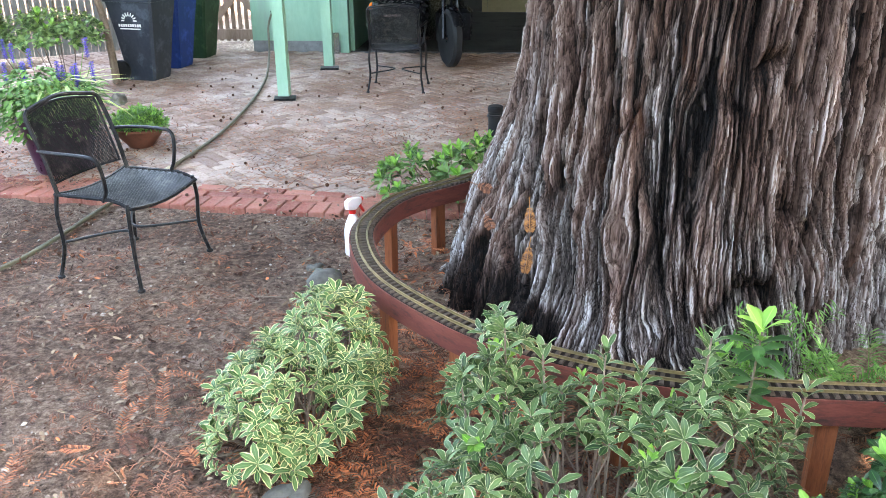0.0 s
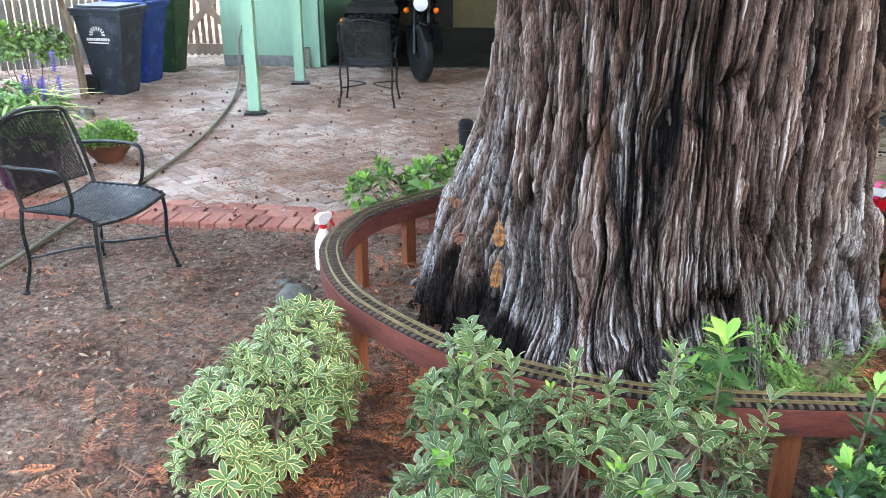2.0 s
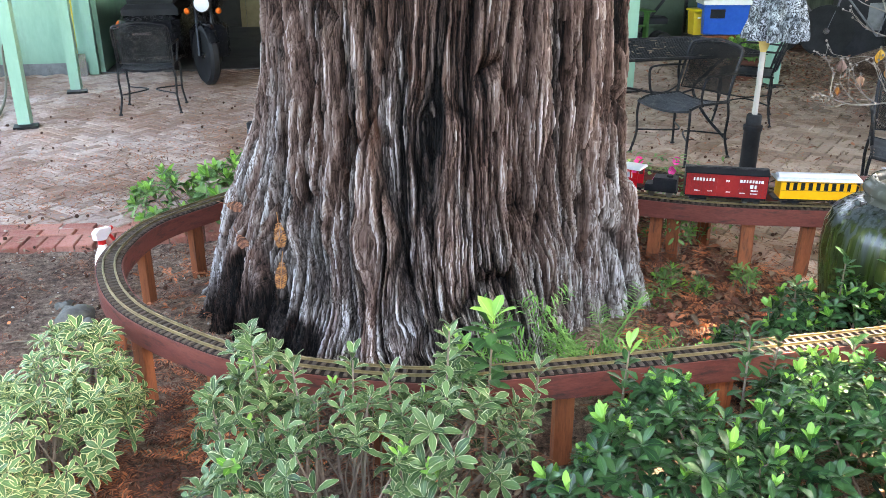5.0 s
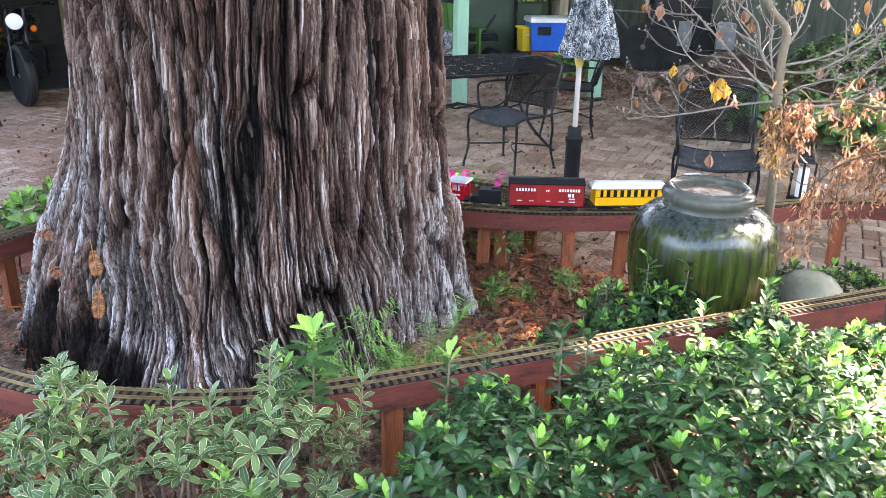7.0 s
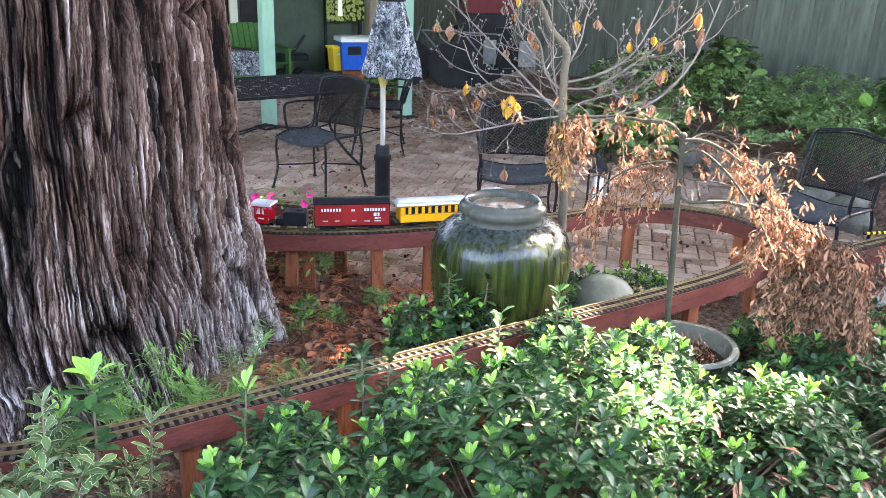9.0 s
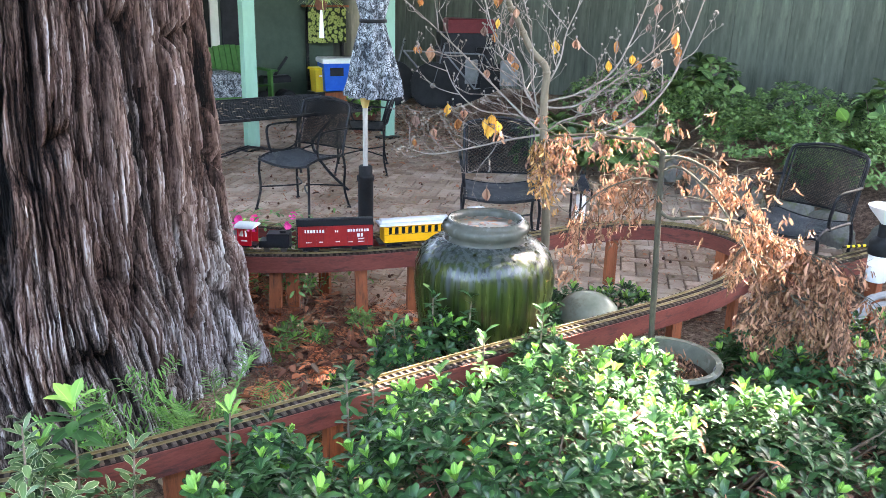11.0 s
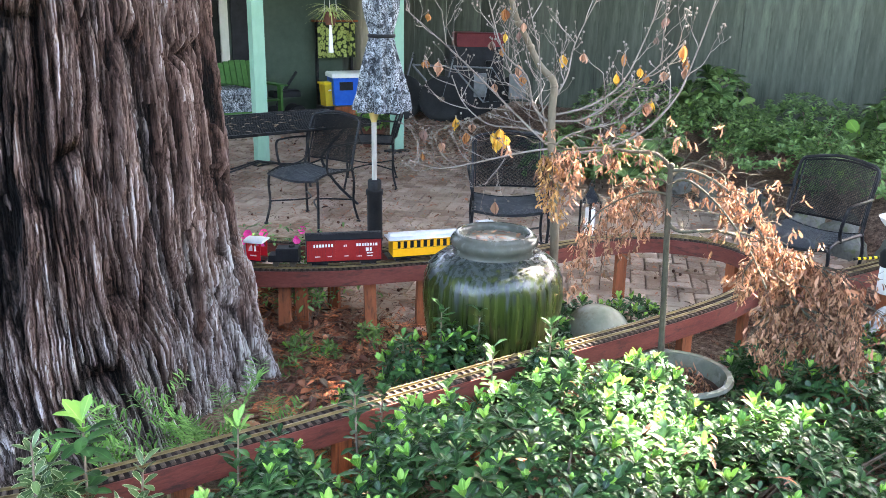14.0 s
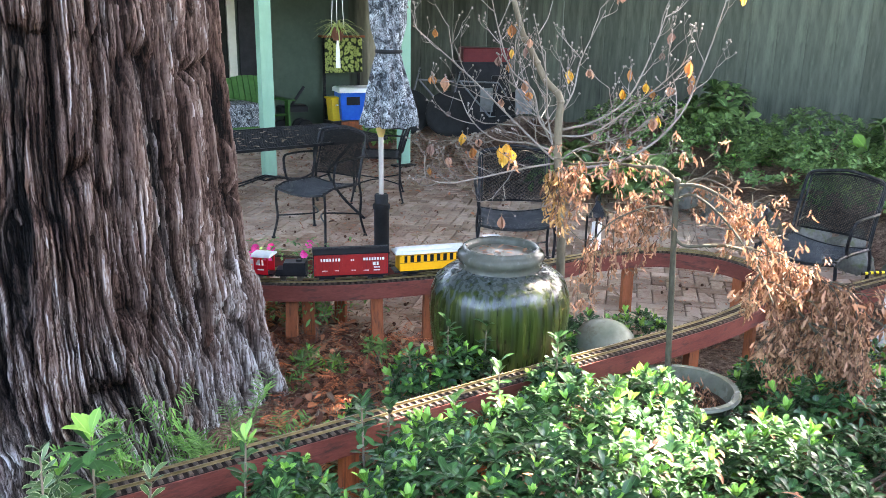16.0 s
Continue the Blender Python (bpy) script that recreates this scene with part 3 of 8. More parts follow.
LOOP_LINE = flat_curve(LOOP, True)
BRANCH_LINE = flat_curve(BRANCH, False)
SPUR_LINE = flat_curve(SPUR, False)
railway = thing("garden_railway", (0, 0, 0), "raised garden railway on red-brown boards and posts", "model railway")
for nm, line, closed in (("loop", LOOP_LINE, True), ("branch", BRANCH_LINE, False), ("spur", SPUR_LINE, False)):
    dz = 0.0 if closed else -0.001
    for o in (-1, 1):
        g = Geo()
        flat_sweep(g, line, 0.019, BED_TOP - BED_DEEP + dz, BED_TOP + dz, o * (BED_WIDE / 2 - 0.019), closed)
        part("side_board", g, STAIN, railway, smooth=False)
    g = Geo()
    flat_sweep(g, line, BED_WIDE / 2 - 0.039, BED_TOP - 0.03 + dz, BED_TOP - 0.004 + dz, 0, closed)
    part("deck_board", g, STAIN, railway, smooth=False)
    g = Geo()
    flat_sweep(g, line, 0.050, BED_TOP - 0.002, BED_TOP + 0.0025 + dz, 0, closed)
    part("roadbed", g, ROADBED, railway, smooth=False)
    for o in (-1, 1):
        g = Geo()
        flat_sweep(g, line, 0.0042, BED_TOP + 0.009, BED_TOP + 0.011 + dz, o * 0.0235, closed)
        flat_sweep(g, line, 0.0013, BED_TOP + 0.011, BED_TOP + 0.0155 + dz, o * 0.0235, closed)
        flat_sweep(g, line, 0.0024, BED_TOP + 0.0155, BED_TOP + 0.0185 + dz, o * 0.0235, closed)
        part("rail", g, RAIL, railway, smooth=False)


def trestle(x, y, deg, height, splay=0.0):
    """One square post under the boards."""
    g = Geo()
    foot = ground_z(x, y) - 0.08
    top = BED_TOP - BED_DEEP
    c, s = math.cos(radians(deg)), math.sin(radians(deg))
    vs = []
    for z, sp in ((foot, splay), (top + height, 0)):
        for a, b in ((-1, -1), (1, -1), (1, 1), (-1, 1)):
            px, py = a * 0.0325, b * 0.02 + sp
            vs.append((x + px * c - py * s, y + px * s + py * c, z))
    g.add(vs, [(3, 2, 1, 0), (4, 5, 6, 7), (0, 1, 5, 4), (1, 2, 6, 5), (2, 3, 7, 6), (3, 0, 4, 7)])
    return part("post", g, POSTWOOD, railway, smooth=False)


for x, y, deg, sp in ((0.90, 2.53, -32, 0), (0.60, 2.82, -48, 0), (0.41, 3.34, -90, 0), (0.47, 3.78, -110, 0), (0.68, 4.08, -130, 0), (1.45, 2.25, -12, 0), (2.05, 2.18, 0, 0), (2.62, 2.18, 0, 0),
                      (3.2, 2.19, 0, 0), (3.8, 2.20, 0, 0), (4.45, 2.21, 0, 0), (5.02, 2.31, 20, 0), (5.51, 2.78, 90, 0), (5.12, 3.31, 160, 0), (3.09, 3.80, -35, -0.06), (3.16, 3.75, -35, 0.05),
                      (3.50, 3.60, -20, -0.04), (3.79, 3.515, -15, 0.03), (4.33, 3.39, 0, 0), (3.5, 4.05, -50, 0), (3.16, 4.42, -48, 0), (5.84, 2.17, 0, 0), (6.4, 2.17, 0, 0), (2.45, 4.43, -45, 0), (1.2, 4.58, 30, 0)):
    trestle(x, y, deg, 0.0, sp)

TIE_MESH = Geo().box((0, 0, 0), (0.014, 0.096, 0.011), ch=0.002).mesh("tie")
TIE_MESH.materials.append(TIE)
rest = Geo()
count = 0
for line in (LOOP_LINE + [LOOP_LINE[0]], BRANCH_LINE, SPUR_LINE):
    for p, d in even(line, 0.031):
        near = line is not BRANCH_LINE and line is not SPUR_LINE and (p.y < 3.0 or p.x < 0.9)
        if near and count < 300:
            ob = part("tie", TIE_MESH, None, railway)
            ob.matrix_basis = Matrix.Translation((p.x, p.y, BED_TOP + 0.004)) @ Matrix.Rotation(math.atan2(d.y, d.x), 4, "Z")
            count += 1
        else:
            rest.box((p.x, p.y, BED_TOP + 0.004), (0.014, 0.096, 0.011), rotz(math.atan2(d.y, d.x)), 0.002)
tagged(part("ties", rest, TIE, railway, smooth=False), kind="stuff")


# ---- house, garage and fences ----
def wall(name, x0, y0, x1, y1, z0, z1, thick, material, label):
    d = Vector((x1 - x0, y1 - y0, 0))
    g = Geo().box(((x0 + x1) / 2, (y0 + y1) / 2, (z0 + z1) / 2), (d.length, thick, z1 - z0), rotz(math.atan2(d.y, d.x)))
    return solid(name, g, material, label, "wall")


def post(x, y, s, h, label):
    t = thing("porch_post", (x, y, 0), label, "post", group="porch posts")
    part("shaft", Geo().box((0, 0, h / 2 + 0.02), (s, s, h - 0.04), ch=0.002), MINT, t, smooth=False)
    part("base_plate", Geo().box((0, 0, 0.011), (s * 2.0, s * 1.6, 0.022), rotz(0.2), 0.004), BLACK_IRON, t, smooth=False)
    return t


for x, y, s in ((-1.17, 7.88, 0.105), (-1.08, 9.53, 0.105), (4.78, 8.47, 0.13), (6.47, 8.43, 0.12)):
    post(x, y, s, 2.5, "mint green painted square porch post on the patio")

wall("wall_garage_front", -2.35, 10.85, -1.15, 10.85, 0.13, 3.2, 0.14, MINT, "mint green painted garage wall panel")
wall("wall_foundation", -2.35, 10.87, -1.10, 10.87, -0.05, 0.13, 0.16, CONCRETE, "grey concrete foundation under the wall")
wall("wall_garage_left", -1.08, 10.78, -1.08, 15.2, 0, 3.2, 0.14, MINT, "mint green side wall of the garage")
wall("wall_garage_back", -1.1, 15.2, 4.2, 15.2, 0, 3.2, 0.14, DARKROOM, "garage back wall, coloured dark for the shaded interior")
wall("wall_garage_right", 4.2, 10.8, 4.2, 15.27, 0, 3.2, 0.14, DARKROOM, "garage side wall, coloured dark for the shaded interior")
wall("wall_porch", 4.27, 12.2, 7.6, 12.2, 0, 3.2, 0.16, SAGE, "sage green house wall under the porch")
wall("wall_house_end", 7.55, 12.28, 7.55, 15.2, 0, 3.2, 0.16, SAGE, "sage green end wall of the house")
# floor concrete darker than CONCRETE, with the garage shade in its colour
solid("floor_garage", Geo().box((1.55, 13.0, -0.03), (5.3, 4.5, 0.08)), plain("shaded_concrete", lin(58, 59, 60), lin(92, 93, 94), 0.6, scale=4, bump=0.2, dirt=lin(44, 43, 42)), "stained grey concrete garage floor, coloured dark for shade", "floor")
# unseen roof, inferred from the posts, set low and wide to deepen shade
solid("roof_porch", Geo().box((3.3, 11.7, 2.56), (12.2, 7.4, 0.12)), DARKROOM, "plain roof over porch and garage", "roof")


def board_fence(name, x0, y0, x1, y1, h, width, material, label, gap=-0.004, z0=0.0):
    f = thing(name, (x0, y0, 0), label, "fence", kind="structure")
    d = Vector((x1 - x0, y1 - y0))
    n = int(d.length / width)
    ang = math.atan2(d.y, d.x)
    f.matrix_basis = pose(x0, y0, z0, 0, 0, math.degrees(ang))
    rnd = random.Random(5)
    shapes = []
    for k in range(5):
        g = Geo().box((0, 0, h / 2), (width - gap, 0.02, h + rnd.uniform(-0.03, 0.03)), ch=0.003)
        me = g.mesh("board")
        me.materials.append(material)
        shapes.append(me)
    for i in range(n):
        b = part("board", rnd.choice(shapes), None, f)
        b.matrix_basis = pose((i + 0.5) * width, 0.016 * (i % 2) + rnd.uniform(-0.003, 0.003), 0, 0, rnd.uniform(-0.15, 0.15), 0)
    for z in (0.35, h - 0.3):
        part("rail", Geo().box((d.length / 2, 0.035, z), (d.length, 0.04, 0.09)), material, f, smooth=False)
    return f


board_fence("fence_side", 8.3, 12.5, 11.6, 2.0, 2.6, 0.33, FENCE, "tall weathered dark grey wooden board fence")
board_fence("fence_far", 7.6, 12.6, 8.4, 12.6, 2.6, 0.19, FENCE, "tall weathered dark wooden fence behind the bicycles")
board_fence("fence_picket", -6.5, 9.2, -3.1, 11.4, 1.5, 0.085, PICKET, "pale painted picket fence behind the shrubs", 0.010)


# unseen plain walls, added to close the garden and block low sky light
wall("wall_south", -7.6, -3.6, 12.8, -3.6, 0, 3.4, 0.16, SAGE, "unseen plain sage wall added to close the garden")
wall("wall_west", -7.6, -3.5, -7.6, 9.4, 0, 2.6, 0.12, FENCE, "unseen plain dark wall added to close the garden")
wall("wall_east", 11.6, 1.95, 12.8, -3.5, 0, 2.6, 0.12, FENCE, "unseen plain dark wall added to close the garden")


# ---- large garden things ----
def jar():
    t = thing("garden_jar", (3.58, 2.585, 0.0), "large olive green glazed jar with blue-grey drips", "jar")
    prof = [(0.17, -0.02), (0.19, 0.0), (0.242, 0.14), (0.286, 0.30), (0.307, 0.44), (0.314, 0.54), (0.308, 0.62), (0.286, 0.675), (0.246, 0.708), (0.205, 0.726), (0.184, 0.732), (0.180, 0.742), (0.181, 0.756), (0.190, 0.764),
            (0.194, 0.776), (0.192, 0.790), (0.186, 0.799), (0.176, 0.803), (0.172, 0.812), (0.168, 0.820), (0.158, 0.821), (0.148, 0.814), (0.143, 0.800), (0.140, 0.775)]
    part("body", Geo().lathe(prof[:11], 96), GLAZE, t, sharp=70)
    part("rim", Geo().lathe(prof[10:], 96), plain("grey_olive_rim_glaze", lin(62, 64, 58), lin(98, 98, 88), 0.24, scale=9, bump=0.08, dirt=lin(84, 76, 62)), t, "grey glazed double rim", sharp=70)
    part("water", Geo().lathe([(0.141, 0.770), (0.141, 0.788), (0.01, 0.790)], 40), plain("pale_cloudy_water", lin(84, 78, 66), lin(120, 112, 96), 0.3, scale=5, bump=0.05, dirt=lin(110, 92, 70)), t, "pale water with floating debris")
    part("knob", Geo().ball((-0.235, 0.02, 0.735), 0.012, 10, 6), GLAZE, t)
    r0 = random.Random(3)
    for k in range(26):
        w, q = r0.uniform(0, 6.28), 0.14 * math.sqrt(r0.random())
        q *= 0.85
        lf = Geo()
        lf.leaf(Vector((q * math.cos(w), q * math.sin(w), 0.793)), Vector((r0.uniform(-1, 1), r0.uniform(-1, 1), 0.02)), Vector((0, 0, 1)), r0.uniform(0.02, 0.06), r0.uniform(0.008, 0.025), r0.uniform(-0.1, 0.1), 0.1)
        part("floating_leaf", lf, (TAN_DEAD, DRIED, BROWN_DEAD)[k % 3], t, sharp=80)
    return t



# ---- shrubs and trees ----
VARIEGATED = leafy("cream_edged_leaf", lin(58, 90, 50), lin(106, 136, 82), lin(212, 210, 150), rough=0.42, rimw=0.68)
SILVERED = leafy("silver_edged_dark_leaf", lin(40, 66, 36), lin(96, 122, 74), lin(202, 206, 160), rough=0.4, rimw=0.84)
AZALEA = leafy("azalea_leaf", lin(24, 52, 30), lin(64, 100, 56), None, rough=0.31)
FRESH = leafy("fresh_green_leaf", lin(88, 142, 54), lin(146, 190, 90), None, rough=0.4, glow=0.35)
HEDGE = leafy("hedge_leaf", lin(58, 92, 48), lin(118, 152, 84), None, rough=0.45)
FAR_HEDGE = leafy("dark_hedge_leaf", lin(60, 90, 50), lin(132, 162, 98), None, rough=0.5)
NEEDLE = leafy("soft_green_needle", lin(66, 108, 52), lin(122, 164, 84), None, rough=0.5, glow=0.3)
DRIED = leafy("dried_orange_leaf", lin(96, 65, 49), lin(186, 140, 110), None, rough=0.8, glow=0.15, vein=0.9)
OCHRE_DRIED = leafy("dried_ochre_leaf", lin(150, 108, 60), lin(214, 170, 112), None, rough=0.75, glow=0.3, vein=0.9)
LITTER = leafy("fallen_redwood_spray", lin(56, 36, 28), lin(182, 122, 92), None, rough=0.75, glow=0.1, vein=0.8)
PALE_LITTER = leafy("pale_fallen_leaf", lin(100, 80, 64), lin(168, 146, 120), None, rough=0.7, glow=0.1, vein=0.9)
RUSTY = leafy("rusty_redwood_spray", lin(86, 45, 30), lin(226, 138, 92), None, rough=0.75, glow=0.1, vein=0.8)
BROWN_SPRAY = leafy("brown_redwood_spray", lin(58, 36, 28), lin(116, 72, 54), None, rough=0.8, glow=0.1, vein=0.8)
DEAD_ORANGE = leafy("dead_orange_leaf", lin(124, 80, 50), lin(196, 136, 78), None, rough=0.65, glow=0.35, vein=0.9)
YELLOW = leafy("yellow_dead_leaf", lin(196, 140, 44), lin(226, 184, 84), None, rough=0.6, glow=0.35)
STRAP = leafy("yellow_green_strap_leaf", lin(120, 158, 62), lin(206, 214, 128), lin(226, 226, 168), rough=0.45, rimw=0.7)
BLUE_BLOOM = leafy("violet_blue_bloom", lin(66, 54, 150), lin(104, 92, 190), None, rough=0.6)
PINK_BLOOM = leafy("magenta_petal", lin(214, 40, 130), lin(240, 80, 168), None, rough=0.5, glow=0.35)
CANOPY = leafy("redwood_crown_spray", lin(40, 62, 36), lin(70, 94, 54), None, rough=0.6)
WOODY = plain("grey_green_young_bark", lin(84, 76, 62), lin(132, 121, 102), 0.7, scale=20, grain=(1, 1, 0.3), bump=0.4)
BRANCH_GREY = plain("pale_grey_branch", lin(104, 94, 86), lin(152, 142, 132), 0.7, scale=24, bump=0.3)


def inside(p, lumps, skip, k=0.93):
    for i, (c, r) in enumerate(lumps):
        if i != skip and sum(((p[a] - c[a]) / (r[a] * k)) ** 2 for a in range(3)) < 1:
            return True
    return False


def shrub(name, at, lumps, label, old, young, spacing, length, width, rnd, leaves=8, youth=0.5, droop=0.3, stems=60, inner=0.5, stem_r=0.004, rise=(-0.15, 1.0), stem_mat=None, category="shrub", group=""):
    """A shrub of leaf rosettes over lumps, on forking stems from its base."""
    base = Vector(at)
    t = thing(name, at, label, category, group=group)
    g_old, g_new, g_stem = Geo(), Geo(), Geo()
    tips = []
    for li, (c, r) in enumerate(lumps):
        area = 2 * math.pi * ((r[0] * r[1]) ** 0.8 + (r[0] * r[2]) ** 0.8 + (r[1] * r[2]) ** 0.8) / 3 * 1.3
        for shell, dens in ((1.0, 1.0), (0.80, inner)):
            for _ in range(int(area / spacing ** 2 * dens)):
                z = rnd.uniform(*rise)
                w = rnd.uniform(0, 2 * math.pi)
                q = math.sqrt(max(0, 1 - z * z))
                n = Vector((q * math.cos(w), q * math.sin(w), z))
                k = shell * rnd.uniform(0.86, 1.10)
                p = Vector((c[0] + n.x * r[0] * k, c[1] + n.y * r[1] * k, c[2] + n.z * r[2] * k))
                if p.z < 0.03 or (shell == 1.0 and inside(p, lumps, li)):
                    continue
                nn = Vector((n.x / r[0], n.y / r[1], n.z / r[2])).normalized()
                axis = (nn * 0.7 + Vector((0, 0, 0.75)) + Vector((rnd.uniform(-1, 1), rnd.uniform(-1, 1), rnd.uniform(-0.3, 0.6))) * 0.35).normalized()
                tips.append((p - base, axis, shell))
    for p, axis, shell in tips:
        a = axis.orthogonal().normalized()
        b = axis.cross(a)
        s = rnd.uniform(0.55, 1.25)
        n = leaves + rnd.randint(-2, 2)
        w0 = rnd.uniform(0, 6.28)
        fresh = shell == 1.0 and rnd.random() < youth
        for i in range(n):
            w = w0 + 2.4 * i
            up = 0.15 + 0.75 * i / n
            d = (a * math.cos(w) + b * math.sin(w)) * (1 - 0.55 * up) + axis * up
            ln = length * s * rnd.uniform(0.75, 1.15) * (1.0 - 0.25 * i / n)
            g_old.leaf(p - axis * (0.012 * (n - i) / n) + d * 0.003, d, axis, ln, width * s * rnd.uniform(0.85, 1.15), droop * rnd.uniform(0.3, 1.3))
        if fresh:
            for i in range(rnd.randint(3, 5)):
                w = w0 + 1.7 * i
                d = (a * math.cos(w) + b * math.sin(w)) * 0.45 + axis
                g_new.leaf(p + axis * 0.006, d, axis, length * s * rnd.uniform(0.65, 1.05), width * s * 0.9, 0.1)
    outer = [q for q in tips if q[2] == 1.0]
    rnd.shuffle(outer)
    for p, axis, _ in outer[:stems]:
        foot = Vector((p.x * 0.35 + rnd.uniform(-0.05, 0.05), p.y * 0.35 + rnd.uniform(-0.05, 0.05), -0.02))
        mid = foot.lerp(p, 0.5) + Vector((rnd.uniform(-0.05, 0.05), rnd.uniform(-0.05, 0.05), rnd.uniform(-0.04, 0.02)))
        g_stem.tube(smoothed([foot, mid, p - axis * 0.05, p], 3), stem_r * rnd.uniform(0.7, 1.5), 5, stem_r * 0.4)
    tagged(part("stems", g_stem, stem_mat or TWIG, t), kind="stuff")
    tagged(part("leaves", g_old, old, t, smooth=True, sharp=80), kind="stuff")
    if g_new.leaves:
        tagged(part("new_leaves", g_new, young, t, "bright green young leaves", sharp=80), kind="stuff")
    return t


rnd = random.Random(21)
shrub("variegated_shrub", (0.32, 2.36, 0), [((0.32, 2.34, 0.14), (0.25, 0.28, 0.24)), ((0.42, 2.62, 0.22), (0.16, 0.20, 0.24)), ((0.27, 2.12, 0.11), (0.17, 0.15, 0.19)), ((0.52, 2.45, 0.17), (0.13, 0.22, 0.22))],
      "low shrub with cream-edged variegated green leaves", VARIEGATED, FRESH, 0.086, 0.060, 0.0205, rnd, 8, 0.0, 0.4, 90, 0.3)
shrub("variegated_shrub", (1.30, 1.88, 0), [((0.97, 1.72, 0.16), (0.22, 0.22, 0.20)), ((1.02, 2.05, 0.28), (0.15, 0.15, 0.25)), ((1.33, 1.92, 0.24), (0.30, 0.22, 0.26)), ((1.62, 1.88, 0.26), (0.22, 0.18, 0.26)), ((1.35, 1.55, 0.12), (0.35, 0.2, 0.2)), ((1.66, 2.05, 0.40), (0.07, 0.06, 0.14)), ((1.05, 2.24, 0.50), (0.06, 0.05, 0.09))],
      "loose shrub with dark green narrow silver-edged leaves beside the track", SILVERED, FRESH, 0.100, 0.064, 0.0205, rnd, 7, 0.06, 0.35, 130, 0.25)
shrub("azalea_bush", (2.8, 1.35, 0), [((2.12, 1.45, 0.24), (0.36, 0.36, 0.36)), ((2.72, 1.35, 0.28), (0.50, 0.46, 0.42)), ((3.22, 1.62, 0.20), (0.44, 0.36, 0.38)), ((3.50, 1.12, 0.22), (0.52, 0.38, 0.32)), ((3.42, 2.0, 0.28), (0.16, 0.10, 0.24)),
      ((2.45, 0.92, 0.16), (0.55, 0.34, 0.30)), ((4.05, 0.95, 0.14), (0.5, 0.4, 0.34)), ((3.2, 0.72, 0.14), (0.6, 0.34, 0.28)), ((2.28, 1.92, 0.30), (0.10, 0.10, 0.20)), ((2.75, 1.9, 0.26), (0.16, 0.14, 0.22)), ((1.9, 1.2, 0.14), (0.3, 0.3, 0.26)), ((4.35, 1.38, 0.16), (0.40, 0.28, 0.28)), ((4.85, 1.15, 0.14), (0.42, 0.36, 0.32)), ((4.7, 1.72, 0.04), (0.35, 0.18, 0.14)), ((3.72, 1.80, 0.24), (0.24, 0.16, 0.22)), ((4.12, 1.58, 0.12), (0.3, 0.16, 0.18)), ((4.78, 1.98, 0.06), (0.26, 0.15, 0.18)), ((5.2, 1.35, 0.14), (0.45, 0.42, 0.30)), ((4.62, 1.50, 0.12), (0.34, 0.24, 0.24)), ((5.25, 1.80, 0.04), (0.25, 0.16, 0.16))],
      "wide dense azalea bush with dark leaves and bright new tips", AZALEA, FRESH, 0.074, 0.050, 0.0205, rnd, 8, 0.28, 0.3, 110, 0.55)
for at, lumps in (((3.20, 2.42, 0), [((3.22, 2.40, 0.36), (0.08, 0.06, 0.15)), ((3.06, 2.46, 0.28), (0.09, 0.08, 0.16)), ((3.33, 2.31, 0.30), (0.05, 0.05, 0.13)), ((3.12, 2.50, 0.12), (0.16, 0.12, 0.14))]), ((3.75, 2.42, 0), [((3.75, 2.42, 0.2), (0.13, 0.10, 0.2))]), ((2.92, 2.68, 0), [((2.92, 2.68, 0.05), (0.09, 0.08, 0.13))]),
                  ((4.35, 2.95, 0), [((4.35, 2.95, 0.08), (0.3, 0.14, 0.14)), ((4.75, 2.85, 0.06), (0.2, 0.15, 0.12))])):
    shrub("small_azalea", at, lumps, "small young azalea plant growing in leaf litter", AZALEA, FRESH, 0.080, 0.052, 0.020, rnd, 7, 0.4, 0.25, 20, 0.2, group="young azaleas")
shrub("leafy_shrub", (0.62, 5.0, 0), [((0.45, 5.0, 0.10), (0.24, 0.18, 0.20)), ((0.85, 4.95, 0.14), (0.26, 0.2, 0.26))], "bright green leafy shrub at the edge of the paving", HEDGE, FRESH, 0.105, 0.075, 0.030, rnd, 6, 0.5, 0.3, 20, 0.1)


def shoot(name, at, height, length, width, whorls, old, young, label, lean=(0.0, 0.0), group=""):
    """One upright stem with whorls of leaves, the youngest standing up at its tip."""
    t = thing(name, at, label, "plant", group=group)
    stem = smoothed([(0, 0, -0.03), (lean[0] * 0.2, lean[1] * 0.2, height * 0.4), (lean[0] * 0.7, lean[1] * 0.7, height * 0.75), (lean[0], lean[1], height - length * 0.6)], 6)
    part("stem", Geo().tube(stem, 0.0055, 6, 0.0025), TWIG, t)
    for i in range(whorls):
        c = stem[int((len(stem) - 1) * (1 - 0.62 * i / max(1, whorls)))]
        lf = Geo()
        w0 = rnd.uniform(0, 6.28)
        tip = i == 0
        for k in range(rnd.randint(5, 7)):
            w = w0 + 2.4 * k
            up = rnd.uniform(0.7, 1.6) if tip else rnd.uniform(0.0, 0.7)
            lf.leaf(c + Vector((0, 0, rnd.uniform(-0.03, 0.02))), Vector((math.cos(w), math.sin(w), up)), Vector((0, 0, 1)), length * rnd.uniform(0.7, 1.1), width * rnd.uniform(0.85, 1.1), rnd.uniform(0.0, 0.35), 0.12)
        part("leaf_whorl", lf, young if tip else old, t, "bright green young leaves" if tip else "", sharp=80)
    return t


